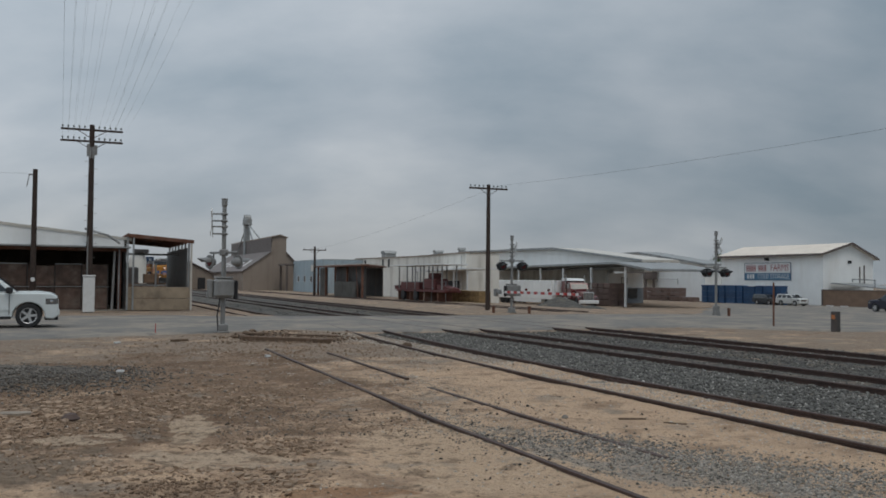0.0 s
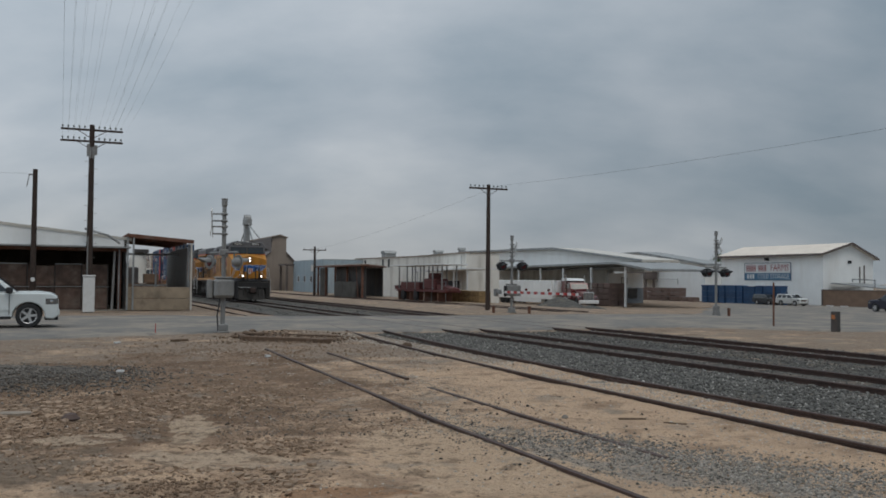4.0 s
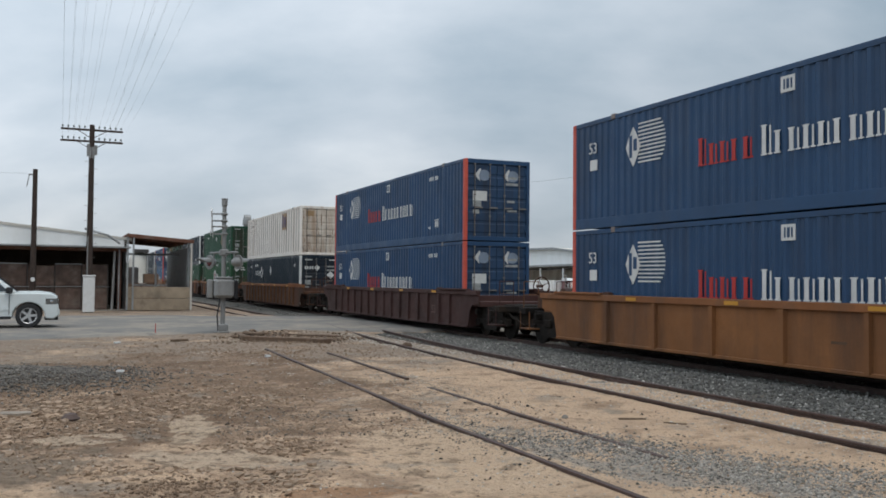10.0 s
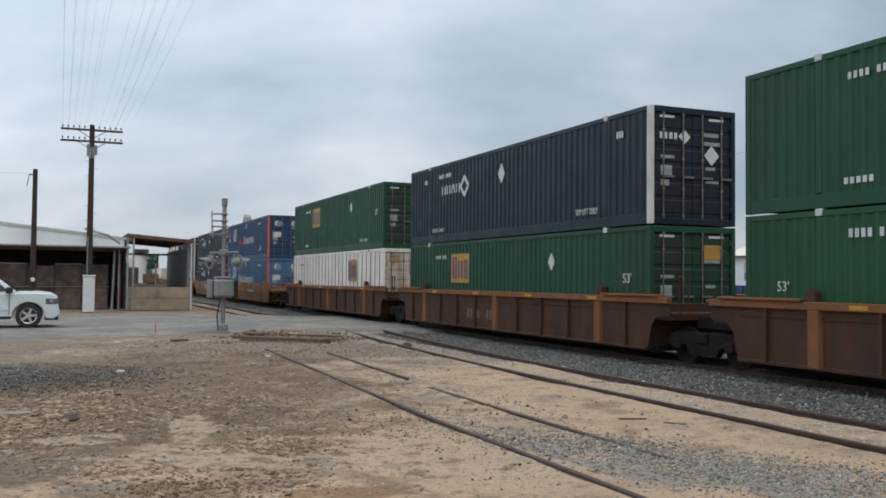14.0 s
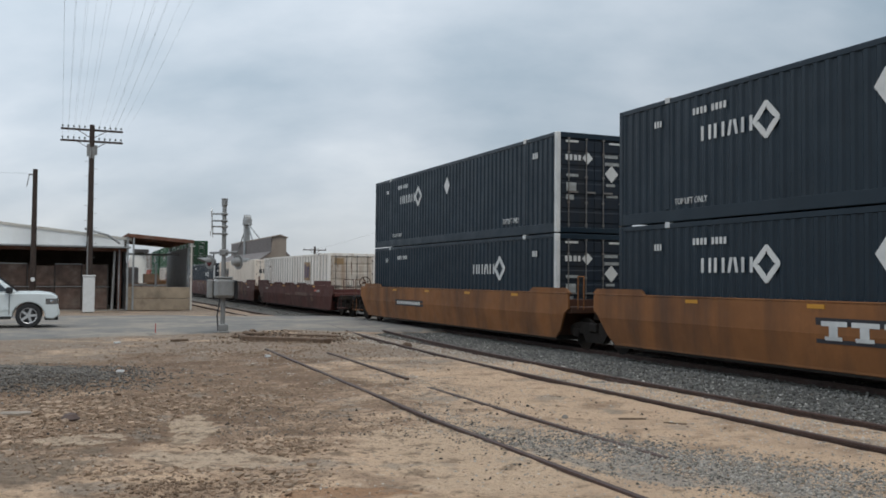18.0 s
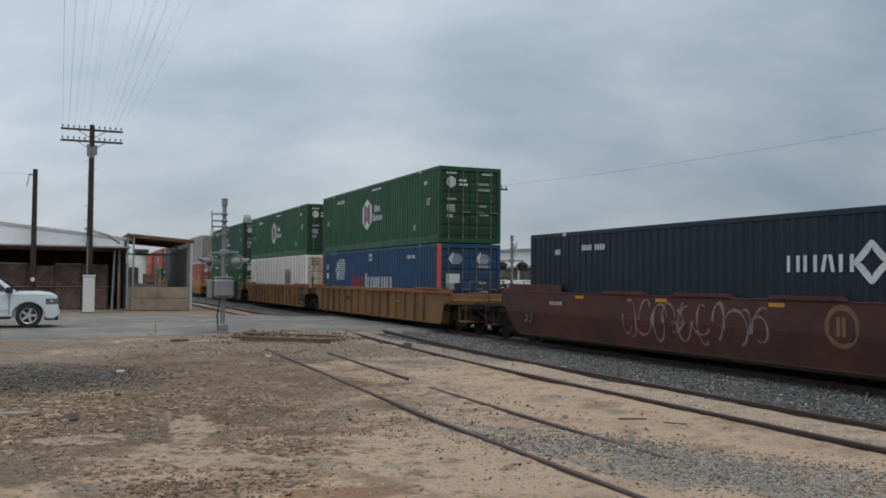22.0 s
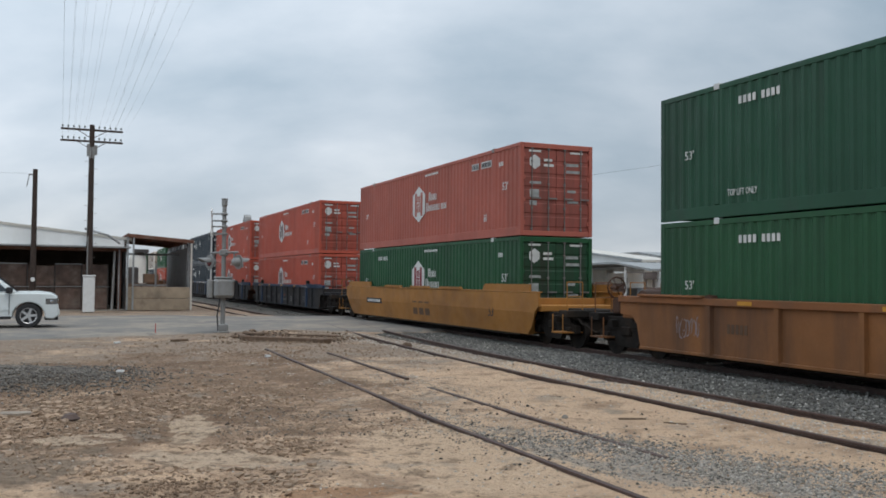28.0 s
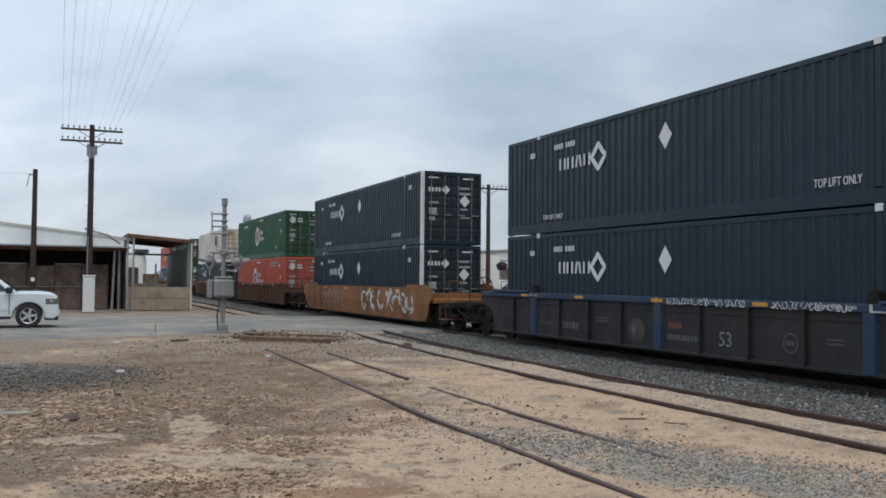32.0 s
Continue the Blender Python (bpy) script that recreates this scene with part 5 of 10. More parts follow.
beam((-5.0, 29.9), (-3.25, 29.2), 0.14, 0.13, 0.18, "plank")
beam((-6.6, 30.3), (-5.9, 30.0), 0.12, 0.12, 0.2, "plank")

# ---- vehicles ----
TYRE = M("tyre_rubber", (0.02, 0.02, 0.021), 0.8, vary=0.15, scale=8)
ALLOY = M("alloy_wheel", (0.5, 0.5, 0.5), 0.4, metal=0.4, vary=0.1)
CHROME = M("chrome", (0.6, 0.6, 0.6), 0.15, metal=1.0, vary=0.05)


def car_paint(name, rgb):
    return M(name, rgb, 0.35, vary=0.04, scale=1.0, grime=tuple(c * 0.6 for c in rgb), grime_amount=0.25, coat=0.6)


def road_wheel(parent, x, y, r, w, side):
    wh = part("wheel", Solid(), TYRE, parent, keep=Solid().lathe([(r * 0.6, -w * 0.28), (r * 0.66, -w / 2), (r * 0.94, -w / 2), (r, -w / 3), (r, w / 3), (r * 0.94, w / 2), (r * 0.66, w / 2), (r * 0.6, w * 0.28)], (x, y, r), "y", 26).mesh("tyre", TYRE, True))
    rim = Solid().lathe([(r * 0.18, side * w * 0.42), (r * 0.2, side * w * 0.36)], (x, y, r), "y", 12)
    for k in range(5):
        a = k * 2 * math.pi / 5 + 0.3
        m = Matrix.Translation((x, y + side * w * 0.36, r)) @ Matrix.Rotation(a, 4, "Y")
        rim.box(-r * 0.1, r * 0.1, -0.02, 0.02, r * 0.12, r * 0.66, 0.01, m)
    ring, n = [], 26
    for rr, dy in ((0.69, 0.4), (0.66, 0.46), (0.58, 0.38)):
        ring += [(x + r * rr * math.cos(2 * math.pi * i / n), y + side * w * dy, r + r * rr * math.sin(2 * math.pi * i / n)) for i in range(n)]
    rim.add(ring, [(k * n + i, k * n + (i + 1) % n, (k + 1) * n + (i + 1) % n, (k + 1) * n + i) for k in (0, 1) for i in range(n)])
    part("rim", rim, ALLOY, wh)
    part("brake_disc", Solid().lathe([(0.01, side * w * 0.26), (r * 0.61, side * w * 0.26), (r * 0.61, side * w * 0.3), (0.01, side * w * 0.3)], (x, y, r), "y", 20), BLACK, wh)
    return wh


def arc(cx, r, n=9, z=0.0):
    """Points of a wheel arch from back to front."""
    return [(cx - r * math.cos(math.pi * i / n), z + r * math.sin(math.pi * i / n)) for i in range(n + 1)]


def suv(m, paint, label, name="suv", bed=False, size=1.0):
    """A large four-door car, x forwards, its front axle at x = 0."""
    ob = thing(name, m, label, "car", "parked and waiting cars")
    R_ = 0.42
    lower = [(-4.15, 0.42), (-4.2, 0.75), (-4.12, 1.18), (0.3, 1.2), (0.72, 1.18), (0.9, 1.08), (0.95, 0.7), (0.93, 0.42), (0.8, 0.3)]
    under = [(0.55, 0.32)] + arc(0.0, 0.52, z=0.36)[::-1] + [(-0.6, 0.3), (-2.35, 0.3)] + arc(-2.95, 0.52, z=0.36)[::-1] + [(-3.6, 0.36)]
    body = part("body", Solid().prism(lower + under, "y", -0.98, 0.98), paint, ob)
    bv = body.modifiers.new("soft", "BEVEL")
    bv.width, bv.segments, bv.limit_method, bv.angle_limit = 0.06, 3, "ANGLE", radians(40)
    hood = part("hood", Solid().prism([(-0.42, 1.165), (-0.36, 1.245), (0.3, 1.255), (0.7, 1.205), (0.72, 1.15), (0.3, 1.165)], "y", -0.82, 0.82), paint, ob)
    hv = hood.modifiers.new("soft", "BEVEL")
    hv.width, hv.segments = 0.03, 2
    roof_back = -1.9 if bed else -3.98
    cab = Solid()
    top, z0, z1 = [], 1.185, 1.86
    prof = [(-0.32, z0), (-1.1, z1 - 0.06), (-1.5, z1), (roof_back + 0.25, z1 - 0.01), (roof_back, z1 - 0.08), (roof_back - 0.12, z0)]
    vs = []
    for x, z in prof:
        w = 0.96 - 0.2 * (z - z0) / (z1 - z0)
        vs += [(x, -w, z), (x, w, z)]
    k = len(prof)
    cab.add(vs, [tuple(range(0, 2 * k, 2)), tuple(range(2 * k - 1, 0, -2))] + [(2 * i, 2 * ((i + 1) % k), 2 * ((i + 1) % k) + 1, 2 * i + 1) for i in range(k)])
    cabin = part("cabin", cab, paint, ob)
    cv = cabin.modifiers.new("soft", "BEVEL")
    cv.width, cv.segments = 0.05, 3

    def side_pane(xa, xb, xa2, xb2, sg):
        za, zb = z0 + 0.06, z1 - 0.12
        wa, wb = (0.96 - 0.2 * (za - z0) / (z1 - z0) + 0.006) * sg, (0.96 - 0.2 * (zb - z0) / (z1 - z0) + 0.006) * sg
        p = [(xa, wa, za), (xb, wa, za), (xb2, wb, zb), (xa2, wb, zb)]
        q = [(x, y - 0.02 * sg, z) for x, y, z in p]
        return Solid().add(p + q, [(0, 1, 2, 3), (7, 6, 5, 4), (0, 1, 5, 4), (1, 2, 6, 5), (2, 3, 7, 6), (3, 0, 4, 7)])
    for sg in (-1, 1):
        part("side_window", side_pane(-0.62, -1.72, -1.18, -1.72, sg), PANE, ob)
        if not bed:
            part("side_window", side_pane(-1.84, -2.75, -1.84, -2.7, sg), PANE, ob)
            part("side_window", side_pane(-2.87, -3.9, -2.84, -3.7, sg), PANE, ob)
        part("sill", Solid().box(-2.4, -0.55, sg * 0.99 - 0.03, sg * 0.99 + 0.03, 0.3, 0.4, 0.015), BLACK, ob)
        mir = part("mirror", Solid().box(-0.72, -0.5, sg * 1.06 - 0.1, sg * 1.06 + 0.1, 1.2, 1.4, 0.04), BLACK, ob)
        part("headlight", Solid().box(0.5, 0.93, sg * 0.9 - 0.09, sg * 0.9 + 0.09, 0.78, 1.04, 0.04), glass("headlight_glass", (0.12, 0.12, 0.12)), ob)
        part("headlight_bulb", Solid().lathe([(0.01, -0.01), (0.06, 0.0), (0.01, 0.012)], (0.72, sg * 0.988, 0.91), "y", 12), CHROME, ob)
        part("door_seam", Solid().box(-0.62, -0.6, sg * 0.985 - 0.002, sg * 0.985 + 0.002, 0.45, 1.16).box(-1.8, -1.78, sg * 0.985 - 0.002, sg * 0.985 + 0.002, 0.45, 1.16), BLACK, ob)
        part("door_handle", Solid().box(-1.72, -1.5, sg * 1.0 - 0.02, sg * 1.0 + 0.02, 0.98, 1.03, 0.01), paint, ob)
        part("rub_strip", Solid().box(-2.3, -0.62, sg * 0.99 - 0.012, sg * 0.99 + 0.012, 0.6, 0.66), paint, ob)
        road_wheel(ob, 0.0, sg * 0.86, R_, 0.27, sg)
        road_wheel(ob, -2.95, sg * 0.86, R_, 0.27, sg)
        part("tail_lamp", Solid().box(-4.2, -4.1, sg * 0.9 - 0.09, sg * 0.9 + 0.09, 0.85, 1.15, 0.02), LENS, ob)
    ws = Solid()
    p = [(-0.385, -0.86, 1.25), (-0.385, 0.86, 1.25), (-1.04, 0.73, 1.775), (-1.04, -0.73, 1.775)]
    q = [(x + 0.02, y, z + 0.012) for x, y, z in p]
    ws.add(p + q, [(0, 1, 2, 3), (7, 6, 5, 4), (0, 1, 5, 4), (1, 2, 6, 5), (2, 3, 7, 6), (3, 0, 4, 7)])
    part("windscreen", ws, PANE, ob)
    part("grille", Solid().box(0.88, 0.955, -0.55, 0.55, 0.72, 0.98, 0.02), CHROME, ob)
    part("bumper", Solid().box(0.7, 0.98, -0.97, 0.97, 0.38, 0.68, 0.07), paint, ob)
    part("air_dam", Solid().box(0.5, 0.94, -0.9, 0.9, 0.26, 0.385, 0.03), BLACK, ob)
    part("number_plate", Solid().box(0.98, 0.99, -0.16, 0.16, 0.46, 0.6), WHITE, ob)
    return ob


SUV_W = car_paint("white_car_paint", (0.62, 0.66, 0.66))
heading = 90.0
suv(site(-23.95, -14.05, -0.005, heading) @ Matrix.Scale(1.06, 4), SUV_W, "white full-size sport utility vehicle waiting on the road")
suv(site(-75.15, 73.4, -1.0, 0.0) @ Matrix.Scale(0.8, 4), car_paint("old_white_car_paint", (0.55, 0.55, 0.53)), "older white four-wheel-drive car parked by blue bins", "parked_suv")
suv(site(-79.6, 73.3, -1.0, 0.0) @ Matrix.Scale(0.75, 4), car_paint("dark_grey_car_paint", (0.035, 0.04, 0.045)), "dark grey car parked by blue bins", "parked_car")
suv(site(-56.1, 66, -1.0, 180), car_paint("dark_blue_pickup_paint", (0.02, 0.022, 0.04)), "dark pickup truck parked before the board wall", "pickup_truck", bed=True)

# the red highway tractor with its white trailer
TRK = car_paint("red_truck_paint", (0.12, 0.012, 0.016))
tr = thing("semi_truck", site(-74.1, 41.6, -1.02, -14), "dark red long-nosed highway tractor with chrome stacks", "truck")
part("chassis", Solid().box(-8.6, 0.4, -0.45, 0.45, 0.6, 0.9, 0.02), BLACK, tr)
part("hood", Solid().prism([(-3.0, 0.95), (-3.0, 1.8), (-1.6, 1.72), (0.2, 1.55), (0.3, 0.95)], "y", -0.6, 0.6), TRK, tr)
part("roof_fairing", Solid().prism([(-6.7, 2.96), (-6.7, 3.25), (-5.0, 3.2), (-4.3, 2.96)], "y", -1.05, 1.05), WHITE, tr)
part("cab", Solid().prism([(-4.6, 0.9), (-4.6, 2.75), (-3.4, 2.75), (-3.0, 1.98), (-3.0, 0.9)], "y", -1.05, 1.05), TRK, tr)
part("sleeper", Solid().box(-6.6, -4.65, -1.1, 1.1, 0.9, 2.95, 0.08), TRK, tr)
part("windscreen", Solid().prism([(-3.42, 2.68), (-3.04, 2.02), (-3.0, 2.02), (-3.38, 2.7)], "y", -0.95, 0.95), PANE, tr)
part("grille", Solid().box(0.3, 0.4, -0.62, 0.62, 0.75, 1.7, 0.03), CHROME, tr)
for i in range(7):
    part("grille_bar", Solid().box(0.401, 0.41, -0.5 + i * 0.15, -0.44 + i * 0.15, 0.82, 1.62), BLACK, tr)
for y in (-0.78, 0.78):
    part("air_cleaner", Solid().rod((-2.6, y, 1.2), (-2.6, y, 2.0), 0.18, seg=12), CHROME, tr)
    part("mirror", Solid().box(-3.1, -3.0, y * 1.75 - 0.1, y * 1.75 + 0.1, 2.0, 2.6, 0.02), CHROME, tr)
part("bumper", Solid().box(0.35, 0.55, -1.15, 1.15, 0.4, 0.8, 0.05), WHITE, tr)
for y in (-0.95, 0.95):
    part("fender", Solid().prism([(-1.9, 1.0), (-1.5, 1.3), (-0.3, 1.3), (0.3, 0.95), (0.3, 0.75), (-0.2, 1.12), (-1.4, 1.12), (-1.8, 0.8)], "y", y - 0.22, y + 0.22), TRK, tr)
    part("stack", Solid().rod((-4.7, y * 1.2, 1.0), (-4.7, y * 1.2, 3.6), 0.09, seg=10), CHROME, tr)
    part("side_window", Solid().box(-4.3, -3.5, y * 1.11 - 0.01, y * 1.11 + 0.01, 2.05, 2.6), PANE, tr)
    part("headlight", Solid().box(0.2, 0.42, y - 0.15, y + 0.15, 0.95, 1.15, 0.03), glass("headlight_glass"), tr)
    part("fuel_tank", Solid().rod((-5.6, y, 0.75), (-3.6, y, 0.75), 0.32, seg=14), CHROME, tr)
    for x in (-0.8, -6.9, -8.1):
        part("wheel", Solid().lathe([(0.25, -0.16), (0.5, -0.15), (0.52, 0), (0.5, 0.15), (0.25, 0.16)], (x, y, 0.52), "y", 18), TYRE, tr)
tl = thing("box_trailer", site(-81.0, 42.4, -1.02), "white panelled box trailer behind the red tractor", "trailer")
for i in range(10):
    part("side_panel", Solid().box(-14.6 + i * 1.42, -13.22 + i * 1.42, -1.25, -1.2, 0.75, 2.9), WALL, tl)
part("box", Solid().box(-14.6, -0.4, -1.19, 1.25, 0.7, 2.95, 0.03), WALL, tl)
part("side_skirt", Solid().box(-10.4, -3.0, -1.24, -1.2, 0.28, 0.7), WALL, tl)
part("chiller", Solid().box(-0.4, 0.25, -0.9, 0.9, 1.2, 2.95, 0.05), WHITE, tl)
for x in (-12.6, -13.8, -11.4):
    for y in (-0.95, 0.95):
        part("wheel", Solid().lathe([(0.25, -0.16), (0.5, -0.15), (0.52, 0), (0.5, 0.15), (0.25, 0.16)], (x, y, 0.52), "y", 16), TYRE, tl)
for y in (-0.9, 0.7):
    part("landing_leg", Solid().box(-2.6, -2.4, y, y + 0.2, 0.0, 0.7), BLACK, tl)

# ---- far trees ----
def fronds(n, r, seed, droop=0.5):
    rnd = random.Random(seed)
    s = Solid()
    for i in range(n):
        a, e = rnd.uniform(0, 2 * math.pi), rnd.uniform(-0.5, 1.25)
        L = r * rnd.uniform(0.75, 1.1)
        side = Vector((-math.sin(a), math.cos(a), 0))
        pts = []
        for k in range(5):
            t = k / 4
            out = L * t * math.cos(e) if e > 0 else L * t * math.cos(e)
            z = L * t * math.sin(e) - droop * L * t * t
            pts.append(Vector((math.cos(a) * out, math.sin(a) * out, z)))
        for k in range(4):
            w0, w1 = 0.16 * (1 - k / 4) + 0.03, 0.16 * (1 - (k + 1) / 4) + 0.02
            s.add([pts[k] - side * w0, pts[k] + side * w0, pts[k + 1] + side * w1, pts[k + 1] - side * w1], [(0, 1, 2, 3)])
    return s


def palm(s, l, h, r, seed):
    ob = thing("palm_tree", site(s, l, -1.1), "fan palm with a ragged grey-green crown", "tree", "palms behind the store")
    part("trunk", Solid().rod((0, 0, 0), (0.15, 0, h), 0.28, 0.2, seg=8), WOOD, ob)
    part("crown", Solid().add(*(lambda q: ([(x + 0.15, y, z + h) for x, y, z in q.v], q.f))(fronds(70, r, seed))), LEAF, ob)


palm(-137, 112, 8.0, 2.6, 1)
palm(-129, 116, 9.2, 2.3, 2)
palm(-70, 102, 7.2, 2.4, 3)


def tree(s, l, h, r, seed, name="tree", label="dusty green broadleaf tree behind the buildings"):
    rnd = random.Random(seed)
    ob = thing(name, site(s, l, -1.1), label, "tree", "trees behind the yard")
    part("trunk", Solid().rod((0, 0, 0), (0, 0, h * 0.5), 0.25, 0.15, seg=8).rod((0, 0, h * 0.4), (r * 0.5, 0.2, h * 0.75), 0.12, 0.05, seg=6).rod((0, 0, h * 0.45), (-r * 0.5, -0.2, h * 0.8), 0.12, 0.05, seg=6), WOOD, ob)
    q = Solid()
    clumps = [(rnd.gauss(0, r * 0.45), rnd.gauss(0, r * 0.4), h * 0.7 + rnd.gauss(0, h * 0.13)) for _ in range(18)]
    for c in clumps:
        for _ in range(45):
            p = Vector(c) + Vector((rnd.gauss(0, 0.4), rnd.gauss(0, 0.4), rnd.gauss(0, 0.33)))
            u = Vector((rnd.gauss(0, 1), rnd.gauss(0, 1), rnd.gauss(0, 1))).normalized() * 0.16
            v = u.orthogonal().normalized() * 0.09
            q.add([p - u, p + v, p + u, p - v], [(0, 1, 2, 3)])
    part("crown", q, LEAF, ob)


tree(-74, 103, 7.5, 2.6, 4)
tree(-64, 106, 7.0, 2.4, 5)
tree(-58, 110, 6.0, 2.8, 6)
tree(-200, 60, 6.5, 3.5, 7)
